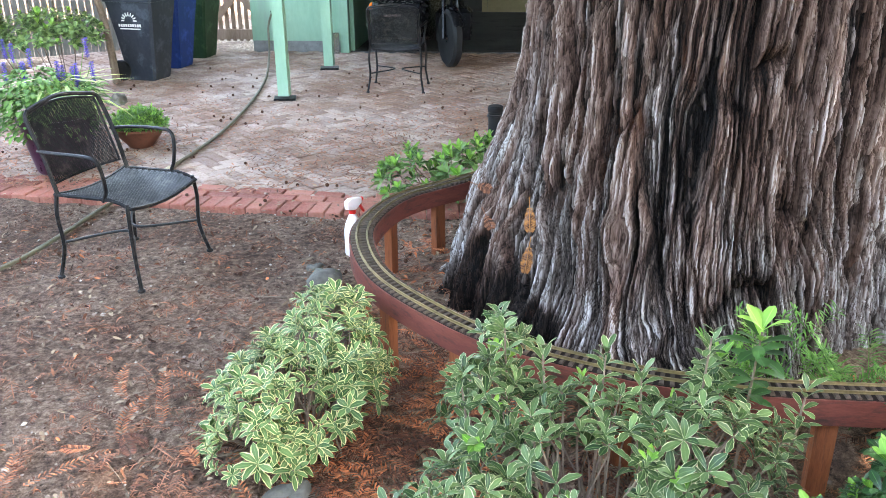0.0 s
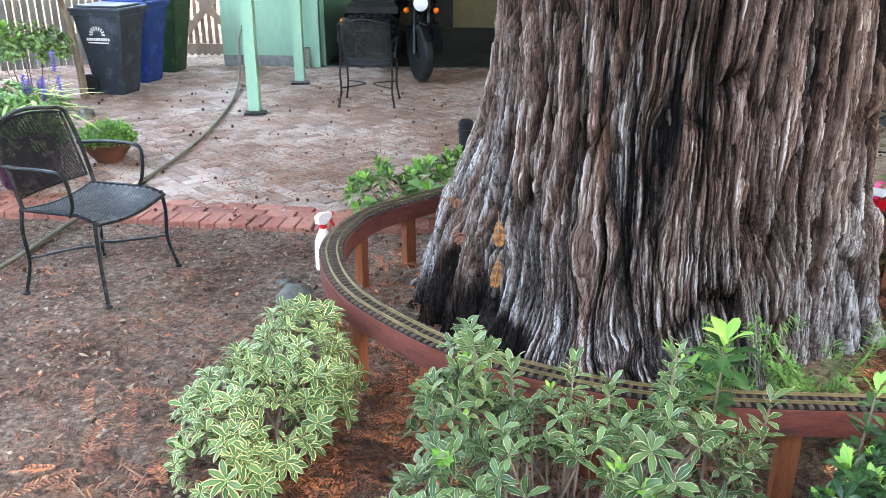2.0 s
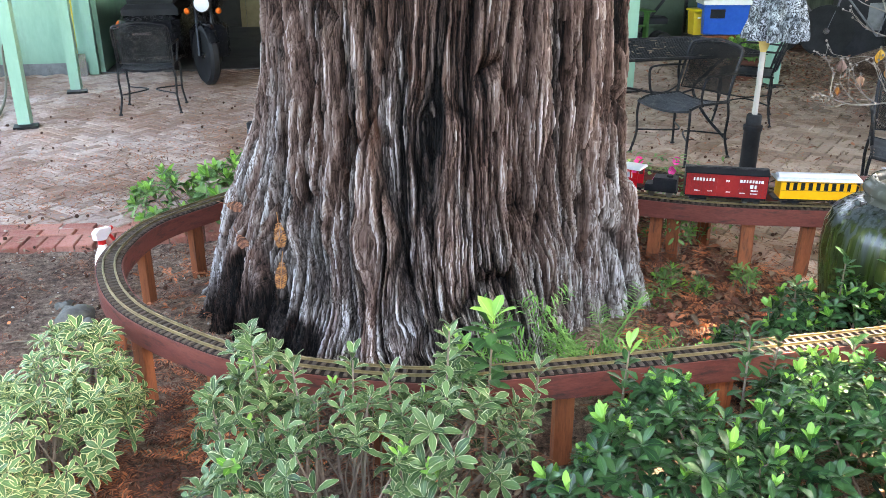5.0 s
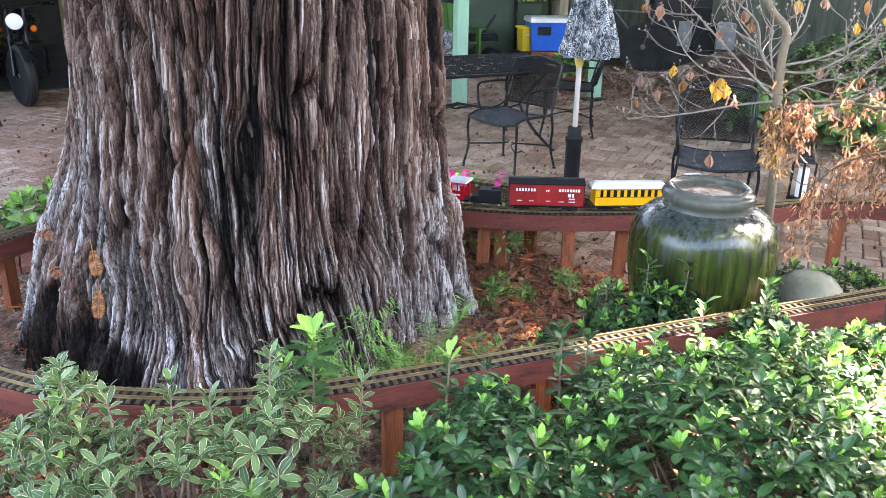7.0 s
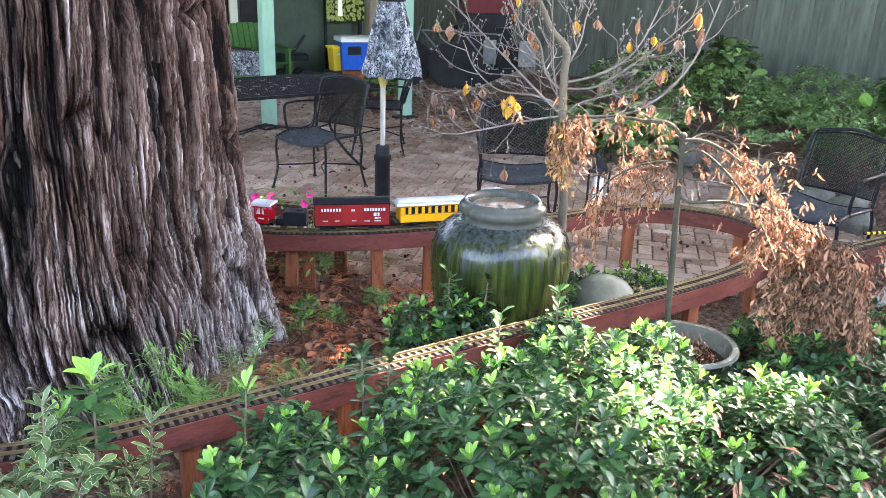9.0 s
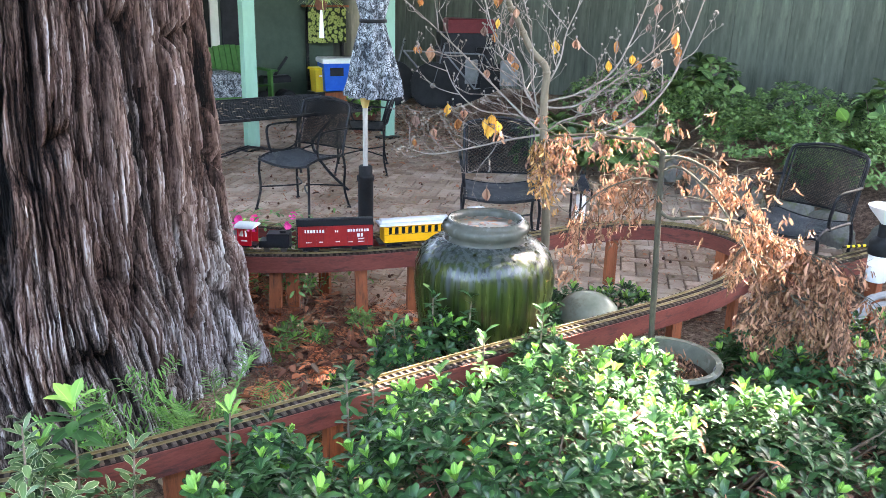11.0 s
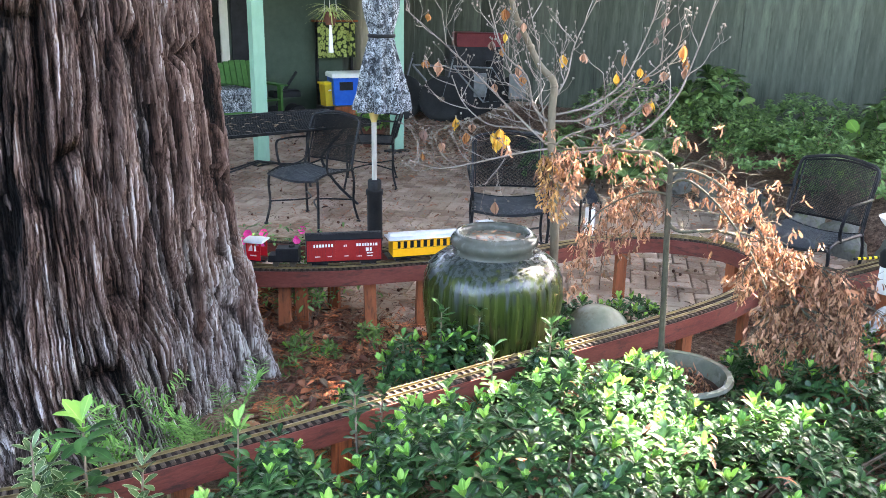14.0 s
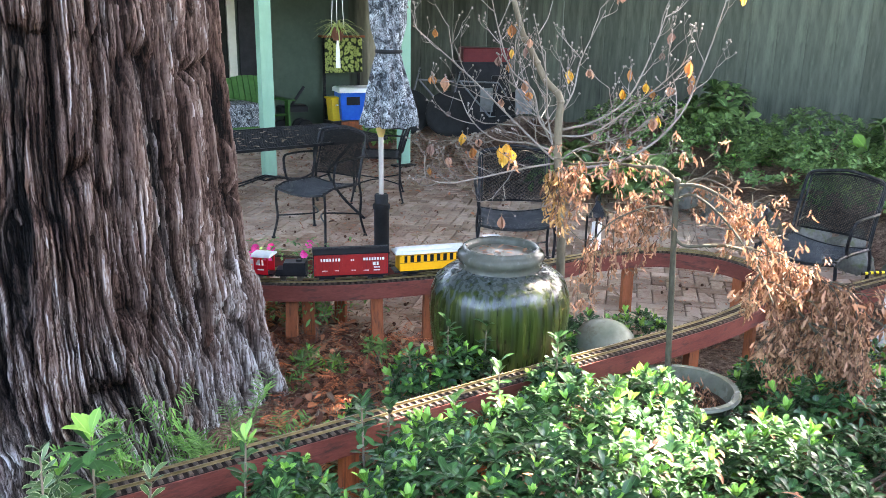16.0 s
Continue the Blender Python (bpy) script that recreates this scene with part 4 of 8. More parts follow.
shoot("green_sapling", (1.73, 1.97, 0), 0.74, 0.088, 0.038, 6, AZALEA, FRESH, "upright sapling with large glossy green leaves and a bright tip", (0.02, 0.0))
for x, y, top, ln, lean in ((2.16, 1.98, 0.58, 0.062, 0.02), (2.22, 1.93, 0.47, 0.062, 0.03), (2.58, 1.97, 0.60, 0.060, -0.01), (2.66, 1.98, 0.56, 0.060, 0.02), (2.36, 1.84, 0.46, 0.066, 0.0), (3.40, 1.98, 0.65, 0.060, 0.01), (3.12, 1.96, 0.62, 0.060, 0.0), (2.92, 1.92, 0.56, 0.060, -0.02), (3.20, 2.42, 0.62, 0.056, 0.0), (3.33, 2.36, 0.58, 0.056, 0.02), (3.06, 2.46, 0.50, 0.056, -0.02), (2.90, 2.60, 0.28, 0.056, 0.0)):
    shoot("azalea_shoot", (x, y, 0), top, ln, ln * 0.38, 5, AZALEA, FRESH if x < 2.3 else AZALEA, "upright azalea shoot with whorls of dark leaves", (lean, 0.0), "azalea shoots")
for x, y, top, lean in ((1.60, 1.97, 0.70, 0.02), (1.46, 1.95, 0.58, -0.02), (1.20, 2.02, 0.60, -0.03), (1.33, 1.96, 0.64, 0.01), (1.86, 1.96, 0.54, 0.03), (1.08, 2.06, 0.66, -0.02), (0.98, 1.98, 0.52, -0.04)):
    shoot("variegated_shoot", (x, y, 0), top, 0.060, 0.022, 5, SILVERED, SILVERED, "loose upright shoot with silver-edged leaves", (lean, 0.0), "variegated shoots")
for k, (x, y, r, h) in enumerate(((8.9, 6.9, 0.8, 0.9), (8.7, 5.6, 0.75, 0.78), (8.4, 4.5, 0.7, 0.72), (8.1, 3.5, 0.65, 0.7), (9.4, 5.0, 0.8, 0.9), (9.2, 3.4, 0.8, 0.9))):
    shrub("hedge_shrub", (x, y, 0.25), [((x, y, 0.25 + h * 0.24), (r, r * 0.8, h * 0.42)), ((x + 0.4, y - 0.4, 0.2 + h * 0.20), (r * 0.6, r * 0.6, h * 0.34))], "dense round dark green hedge shrub by the fence", FAR_HEDGE, FRESH, 0.115, 0.060, 0.026, rnd, 8, 0.05, 0.3, 6, 0.5, 0.01, group="hedge shrubs")
for x, y, z in ((9.3, 6.1, 0.55), (9.5, 4.0, 0.5), (8.9, 2.9, 0.4), (7.2, 6.2, 0.05), (7.45, 5.5, 0.05)):
    shrub("broad_leaved_plant", (x, y, z - 0.4 if z > 0.3 else 0), [((x, y, z + 0.12), (0.40, 0.36, 0.34))], "broad-leaved green garden plant against the fence", FAR_HEDGE, FRESH, 0.20, 0.17, 0.11, rnd, 5, 0.06, 0.4, 14, 0.2, 0.006, group="broad-leaved plants")


def sprigs():
    """Soft green shoots with short needles at the foot of the redwood."""
    t = thing("redwood_sprouts", (2.12, 2.56, 0.05), "light green feathery redwood sprouts at the trunk's foot", "sprouts")
    g, s = Geo(), Geo()
    for i in range(32):
        w = rnd.uniform(0, 6.28)
        foot = Vector((rnd.uniform(-0.22, 0.34), rnd.uniform(-0.10, 0.10), 0))
        tip = foot + Vector((math.cos(w) * rnd.uniform(0.06, 0.30), math.sin(w) * 0.10 - 0.05, rnd.uniform(0.14, 0.44)))
        line = smoothed([foot, foot.lerp(tip, 0.5) + Vector((0, 0, 0.05)), tip], 7)
        s.tube(line, 0.0022, 4, 0.001)
        for k, p in enumerate(line[3:]):
            for side in (-1, 1):
                for m in range(2):
                    d = Vector((side * math.cos(w + 1.5), side * math.sin(w + 1.5), 0.55)) + Vector((rnd.uniform(-0.4, 0.4), rnd.uniform(-0.4, 0.4), rnd.uniform(-0.2, 0.5)))
                    g.leaf(p + Vector((0, 0, 0.012 * m)), d, Vector((0, 0, 1)), rnd.uniform(0.028, 0.060), 0.0072, 0.2, 0.05)
    tagged(part("stems", s, NEEDLE, t), kind="stuff")
    tagged(part("needles", g, NEEDLE, t, sharp=80), kind="stuff")


sprigs()


def fork(g, p, d, length, r, depth, rnd, tips, up=0.1, bend=0.35, kids=(2, 3), shrink=0.72, twigs=None):
    """A branch that bends and forks; gathers its tips."""
    pts, q, v = [p.copy()], p.copy(), d.normalized()
    for k in range(4):
        v = (v + Vector((rnd.uniform(-1, 1), rnd.uniform(-1, 1), rnd.uniform(-1, 1))) * bend * 0.35 + Vector((0, 0, up)) * 0.3).normalized()
        q = q + v * (length / 4)
        pts.append(q.copy())
    g.tube(smoothed(pts, 2), r, 6 if r > 0.006 else 4, r * 0.62)
    if depth == 0:
        tips.append((pts[-1], v))
        return
    for k in range(rnd.randint(*kids)):
        at = pts[rnd.choice((2, 3, 4))] if k else pts[4]
        w = rnd.uniform(0, 6.28)
        a = v.orthogonal().normalized()
        side = a * math.cos(w) + v.cross(a) * math.sin(w)
        fork(twigs or g, at, v + side * rnd.uniform(0.5, 1.1), length * shrink * rnd.uniform(0.8, 1.15), r * 0.6, depth - 1, rnd, tips, up, bend, kids, shrink, twigs)


def across(line, right, deep, foot):
    """Points from (sideways, height) pairs, bending away by deep towards the end."""
    n = len(line) - 1
    back = Vector((-right.y, right.x, 0))
    return [right * a + back * (deep * (i / n) ** 1.3) + Vector((0, 0, z - foot)) for i, (a, z) in enumerate(line)]


def dogwood():
    t = thing("dogwood_tree", (4.10, 2.86, 0), "small bare dogwood tree with curled yellow and brown dead leaves", "tree")
    tips = []
    trunk = smoothed([(0.05, -0.04, -0.03), (0.045, -0.035, 0.4), (0.036, -0.03, 0.78), (0.010, -0.008, 1.12), (0.006, -0.005, 1.30), (0.006, -0.004, 1.42), (-0.05, 0.04, 1.50), (-0.105, 0.09, 1.637), (-0.147, 0.126, 1.75), (-0.22, 0.18, 2.1), (-0.26, 0.2, 2.5)], 5)
    tr = Geo().tube(trunk, 0.025, 10, 0.011)
    for k in (24, 33, 38):
        tr.ball(trunk[k], 0.021, 8, 6, (1, 1, 0.8))
    part("trunk", tr, WOODY, t)
    r2 = random.Random(4)
    right = Vector((0.76, -0.65, 0))
    twigs = Geo()
    # the limbs that show, swinging out and up
    for line, deep, th, fine in (([(0.017, 1.073), (0.142, 1.085), (0.293, 1.12), (0.45, 1.21), (0.571, 1.352), (0.62, 1.474), (0.681, 1.684), (0.73, 1.9)], -0.05, 0.0095, 4),
                                 ([(-0.007, 1.121), (-0.103, 1.202), (-0.249, 1.336), (-0.422, 1.495), (-0.578, 1.625), (-0.72, 1.74)], 0.08, 0.0065, 3),
                                 ([(0.001, 1.101), (-0.167, 1.072), (-0.366, 1.027), (-0.525, 1.006), (-0.657, 1.051)], -0.18, 0.006, 3),
                                 ([(0.008, 1.221), (-0.08, 1.301), (-0.122, 1.45), (-0.23, 1.554), (-0.292, 1.738), (-0.33, 1.9)], -0.12, 0.0065, 3),
                                 ([(0.013, 1.263), (0.182, 1.31), (0.336, 1.424), (0.447, 1.678), (0.50, 1.85)], 0.15, 0.0065, 3),
                                 ([(0.014, 1.235), (0.158, 1.254), (0.314, 1.37), (0.451, 1.495), (0.57, 1.63)], -0.20, 0.006, 3),
                                 ([(-0.019, 1.206), (-0.047, 1.343), (-0.065, 1.546), (-0.129, 1.8)], -0.10, 0.0045, 4),
                                 ([(0.01, 1.15), (-0.12, 1.19), (-0.30, 1.20), (-0.43, 1.29), (-0.50, 1.42)], 0.16, 0.0055, 3),
                                 ([(0.01, 1.10), (0.09, 1.16), (0.20, 1.19), (0.36, 1.23), (0.48, 1.33)], 0.25, 0.0055, 3),
                                 ([(0.0, 1.17), (-0.05, 1.24), (-0.08, 1.30), (-0.20, 1.42), (-0.26, 1.55)], 0.35, 0.005, 3),
                                 ([(0.01, 1.33), (0.07, 1.45), (0.10, 1.60), (0.20, 1.82)], 0.10, 0.005, 3)):
        limb = Geo()
        path = smoothed(across(line, right, deep, 0), 5)
        limb.tube(path, th, 7, 0.0022)
        part("branch", limb, BRANCH_GREY, t)
        for k in range(4, len(path) - 1, fine - 1):
            along = (path[min(k + 1, len(path) - 1)] - path[k - 1]).normalized()
            side = along.cross(Vector((r2.uniform(-1, 1), r2.uniform(-1, 1), r2.uniform(-1, 1)))).normalized()
            fork(twigs, path[k], along * 0.8 + side, r2.uniform(0.10, 0.20), 0.0030, 2, r2, tips, 0.45, 0.5, (2, 3), 0.62)
        tips.append((path[-1], Vector((0, 0, 1))))
    tagged(part("twigs", twigs, BRANCH_GREY, t), kind="stuff")
    buds = Geo()
    for p, d in tips:
        buds.ball(p, 0.0055, 6, 4)
    tagged(part("buds", buds, BRANCH_GREY, t), kind="stuff")

    def curled(q, size, material):
        """A dead leaf hanging from q, its halves rolled in on each other."""
        lf = Geo()
        w0 = r2.uniform(0, 6.28)
        for k in range(4):
            w = w0 + k * 1.57 + r2.uniform(-0.3, 0.3)
            out = Vector((math.cos(w), math.sin(w), 0))
            lf.leaf(q + out * 0.002, out * r2.uniform(0.25, 0.6) + Vector((0, 0, -1)), out + Vector((0, 0, 0.2)), size * r2.uniform(0.7, 1.1), size * r2.uniform(0.35, 0.55), r2.uniform(0.2, 0.7), r2.uniform(0.2, 0.6))
        lf.tube([q + Vector((0, 0, 0.015)), q], 0.0012, 4)
        part("leaf", lf, material, t, sharp=80)
    r2.shuffle(tips)
    for i, (p, d) in enumerate(tips[:46]):
        curled(p + Vector((0, 0, -0.012)), r2.uniform(0.034, 0.062), (YELLOW, TAN_DEAD, DEAD_ORANGE, TAN_DEAD, BROWN_DEAD, DEAD_ORANGE)[i % 6])
    for a, z in ((-0.228, 1.18), (-0.24, 1.13), (-0.20, 1.15), (-0.26, 1.16)):
        curled(right * a + Vector((0.02, 0.05, z)), 0.06, YELLOW)


TAN_DEAD = leafy("tan_dead_leaf", lin(140, 104, 84), lin(196, 152, 124), None, rough=0.7, glow=0.3, vein=0.9)
BROWN_DEAD = leafy("brown_dead_leaf", lin(92, 70, 62), lin(138, 110, 98), None, rough=0.75, glow=0.2, vein=0.9)
jar()
dogwood()


BARKY = plain("dark_maple_bark", lin(50, 47, 40), lin(96, 90, 76), 0.8, scale=30, grain=(1, 1, 0.4), bump=0.5)


def weeping_maple():
    """A small weeping maple whose lacy leaves have dried into hanging tassels."""
    t = thing("weeping_maple", (4.06, 1.97, 0.17), "weeping laceleaf maple with dried orange-brown hanging leaves", "tree")
    r3 = random.Random(11)
    right = Vector((0.646, -0.763, 0))
    foot = 0.17
    trunk = smoothed(across([(0.0, 0.16), (-0.024, 0.33), (-0.037, 0.623), (-0.050, 0.919), (-0.056, 1.08), (-0.058, 1.167)], right, 0.0, foot), 4)
    stem = Geo().tube(trunk, 0.0145, 9, 0.011)
    stem.ball(trunk[-1], 0.015, 8, 6)
    part("trunk", stem, BARKY, t)
    pale, ochre, twigs = Geo(), Geo(), Geo()

    def tassel(g, q, n):
        """A dried leaf: narrow crumpled fingers hanging from one stalk."""
        sway = Vector((r3.gauss(0, 0.22), r3.gauss(0, 0.22), -1))
        for _ in range(n):
            d = (sway + Vector((r3.gauss(0, 0.40), r3.gauss(0, 0.40), r3.gauss(0, 0.25)))).normalized()
            side = d.orthogonal().normalized()
            side = (Matrix.Rotation(r3.uniform(0, 6.28), 3, d) @ side)
            p = q + Vector((r3.gauss(0, 0.008), r3.gauss(0, 0.008), r3.uniform(-0.02, 0.01)))
            ln, wide = r3.uniform(0.022, 0.055), r3.uniform(0.0022, 0.0058)
            vs = []
            for k in range(6):
                w = 0.0006 + wide * math.sin(math.pi * (k + 0.4) / 6.4)
                vs += [p - side * w, p + side * w]
                d = (d + Vector((r3.gauss(0, 0.32), r3.gauss(0, 0.32), r3.gauss(-0.12, 0.25)))).normalized()
                side = Matrix.Rotation(r3.gauss(0, 0.7), 3, d) @ side
                p = p + d * (ln / 5)
            g.add(vs, [(2 * k, 2 * k + 1, 2 * k + 3, 2 * k + 2) for k in range(5)])

    def hang(g, p, out, drop, every, n):
        """A thin twig that arches out and falls, with dried leaves along it."""
        q = p + out + Vector((0, 0, -drop))
        line = smoothed([p, p + out * 0.6 + Vector((0, 0, -drop * 0.15)), p + out * 0.95 + Vector((r3.gauss(0, 0.02), r3.gauss(0, 0.02), -drop * 0.6)), q], 5)
        twigs.tube(line, 0.0019, 4, 0.0009)
        steps = max(2, int(drop / every))
        for k in range(steps + 1):
            x = 0.25 + 0.75 * k / steps
            c = line[min(len(line) - 1, int(x * (len(line) - 1)))]
            tassel(g, c + Vector((r3.gauss(0, 0.018), r3.gauss(0, 0.018), r3.gauss(0, 0.012))), n + r3.randint(-2, 2))

    limbs = {}
    for key, line, deep, th in (("arch", [(-0.058, 1.15), (0.03, 1.153), (0.14, 1.106), (0.241, 1.018), (0.311, 0.926), (0.356, 0.873), (0.40, 0.74)], -0.10, 0.008),
                                ("low", [(-0.05, 0.93), (0.002, 0.902), (0.122, 0.918), (0.215, 0.909), (0.286, 0.866), (0.378, 0.854), (0.496, 0.831), (0.603, 0.786), (0.72, 0.68)], -0.06, 0.008),
                                ("low_fork", [(0.286, 0.866), (0.364, 0.759), (0.438, 0.695), (0.496, 0.643), (0.56, 0.55)], -0.10, 0.0065),
                                ("out", [(-0.058, 1.16), (-0.121, 1.212), (-0.223, 1.211), (-0.317, 1.216), (-0.434, 1.202), (-0.529, 1.183), (-0.60, 1.12)], 0.12, 0.009),
                                ("left_low", [(-0.05, 1.05), (-0.14, 1.06), (-0.25, 1.02), (-0.34, 0.95), (-0.38, 0.86)], -0.08, 0.005),
                                ("back", [(-0.05, 1.13), (0.02, 1.17), (0.12, 1.13), (0.20, 1.05)], 0.30, 0.006),
                                ("front", [(-0.05, 1.10), (0.02, 1.12), (0.14, 1.04), (0.26, 0.90), (0.33, 0.78)], -0.26, 0.006),
                                ("left_back", [(-0.05, 1.08), (-0.10, 1.10), (-0.20, 1.06), (-0.27, 0.98)], 0.22, 0.005)):
        path = smoothed(across(line, right, deep, foot), 5)
        limbs[key] = path
        part("branch", Geo().tube(path, th, 7, 0.003), BARKY, t)
    # crooked bare twigs about the head
    tips = []
    for key in ("arch", "out", "back", "front", "left_low", "left_back", "low"):
        path = limbs[key]
        for k in range(2, len(path) - 2, 3):
            along = (path[k + 1] - path[k]).normalized()
            side = Vector((r3.uniform(-1, 1), r3.uniform(-1, 1), r3.uniform(-0.3, 0.7)))
            fork(twigs, path[k], along * 0.5 + side, r3.uniform(0.07, 0.15), 0.0026, 2, r3, tips, -0.05, 0.8, (1, 2), 0.75)
    for p, v in tips:
        if r3.random() < 0.55:
            tassel(pale, p, r3.randint(3, 6))
    # the cascade
    for key, first, count, reach, fall in (("arch", 9, 10, 0.08, (0.05, 0.22)), ("front", 9, 4, 0.10, (0.06, 0.22)), ("low", 23, 14, 0.16, (0.14, 0.58)), ("low_fork", 7, 10, 0.16, (0.14, 0.52))):
        path = limbs[key]
        for k in range(count):
            i = first + int((len(path) - 1 - first) * (k + r3.random()) / count)
            w = r3.uniform(0, 6.28)
            centre = Vector((math.cos(w), math.sin(w), 0)) * r3.uniform(0.01, reach) + right * r3.uniform(-0.03, 0.10)
            longest = min(r3.uniform(*fall), path[i].z + foot - 0.21)
            for _ in range(r3.randint(3, 6)):
                drop = longest * r3.uniform(0.35, 1.0)
                if drop > 0.04:
                    hang(pale, path[i], centre + Vector((r3.gauss(0, 0.015), r3.gauss(0, 0.015), 0)), drop, 0.030, 6)
    # tassels over the jar, and sparse ones between
    for key, first, count, g, fall in (("out", 24, 9, ochre, (0.10, 0.36)), ("left_low", 8, 18, pale, (0.06, 0.30)), ("out", 5, 20, pale, (0.03, 0.22)), ("left_back", 5, 14, pale, (0.04, 0.18)), ("back", 5, 8, pale, (0.04, 0.14))):
        path = limbs[key]
        for k in range(count):
            i = min(len(path) - 1, first + int((len(path) - first) * r3.random()))
            hang(g, path[i], Vector((r3.gauss(0, 0.035), r3.gauss(0, 0.035), 0)), r3.uniform(*fall), 0.045, 6)
    # leaves that fell into the pot
    for k in range(260):
        w, q = r3.uniform(0, 6.28), 0.165 * math.sqrt(r3.random())
        tassel(pale, Vector((0.05 + q * math.cos(w), 0.01 + q * math.sin(w), r3.uniform(0.06, 0.075))), 1)
    tagged(part("twigs", twigs, BARKY, t), kind="stuff")
    tagged(part("dried_leaves", pale, DRIED, t, sharp=80), kind="stuff")
    tagged(part("ochre_leaves", ochre, OCHRE_DRIED, t, "dry ochre leaf tassels", sharp=80), kind="stuff")


weeping_maple()


def crown():
    """The redwood's unseen limbs and foliage, laid out high above to shade the garden."""
    r4 = random.Random(8)
    limbs, g = Geo(), Geo()
    for i in range(26):
        w, z = r4.uniform(0, 6.28), r4.uniform(4.5, 8.5)
        d = Vector((math.cos(w), math.sin(w), 0.12))
        limbs.tube(smoothed([d * 0.4 + Vector((0, 0, z)), d * 3 + Vector((0, 0, z + 0.2)), d * r4.uniform(5, 7.5) + Vector((0, 0, z - 0.3))], 4), 0.09, 7, 0.02)
    part("limbs", limbs, BARK, redwood)
    k = 0
    while k < CROWN_SPRAYS:
        x, y, z = r4.uniform(-3, 17), r4.uniform(-1.5, 13), r4.uniform(5.2, 8.2)
        # gap left in the sprays so that sunlight falls on the azaleas
        sx, sy = x - sd.x / sd.z * z, y - sd.y / sd.z * z
        if ((sx - 2.6) / 1.08) ** 2 + ((sy - 1.45) / 0.88) ** 2 < 1 + 0.5 * (r4.random() - 0.5):
            continue
        w = r4.uniform(0, 6.28)
        g.leaf(Vector((x, y, z)) - TREE, Vector((math.cos(w), math.sin(w), r4.uniform(-0.4, 0.1))), Vector((0, 0, 1)), r4.uniform(0.5, 0.9), r4.uniform(0.22, 0.4), 0.3, 0.1)
        k += 1
    # extra sprays set along the sun's path to shade dirt and paving
    for k in range(3000):
        z = r4.uniform(5.2, 8.2)
        tx, ty = (r4.uniform(-3.2, 2.0), r4.uniform(0.4, 9.0)) if k % 2 else (r4.uniform(3.0, 8.5), r4.uniform(3.0, 9.0))
        x, y = tx + sd.x / sd.z * z, ty + sd.y / sd.z * z
        w = r4.uniform(0, 6.28)
        if ((x - sd.x / sd.z * z - 3.2) / 1.9) ** 2 + ((y - sd.y / sd.z * z - 1.6) / 1.3) ** 2 > 1:
            g.leaf(Vector((x, y, z)) - TREE, Vector((math.cos(w), math.sin(w), r4.uniform(-0.4, 0.1))), Vector((0, 0, 1)), r4.uniform(0.5, 0.9), r4.uniform(0.22, 0.4), 0.3, 0.1)
    part("crown", g, CANOPY, redwood, "unseen dark green redwood foliage, spread wide for shade", sharp=80)


CROWN_SPRAYS = 11500
crown()


def pebble_material():
    n = Nodes("mixed_small_stone")
    col = n.ramp(n.node("ShaderNodeNewGeometry").outputs["Random Per Island"], [(0.0, lin(56, 44, 38)), (0.45, lin(110, 90, 78)), (0.8, lin(150, 134, 120)), (1.0, lin(214, 204, 192))])
    n.bump(n.noise(n.coords(), 200.0, 3.0), 0.3, 0.002)
    return n.done(col, 0.8)


PEBBLE = pebble_material()
TERRA_CONE = plain("dark_cone_brown", lin(58, 38, 30), lin(92, 64, 50), 0.8, scale=60, bump=0.6)


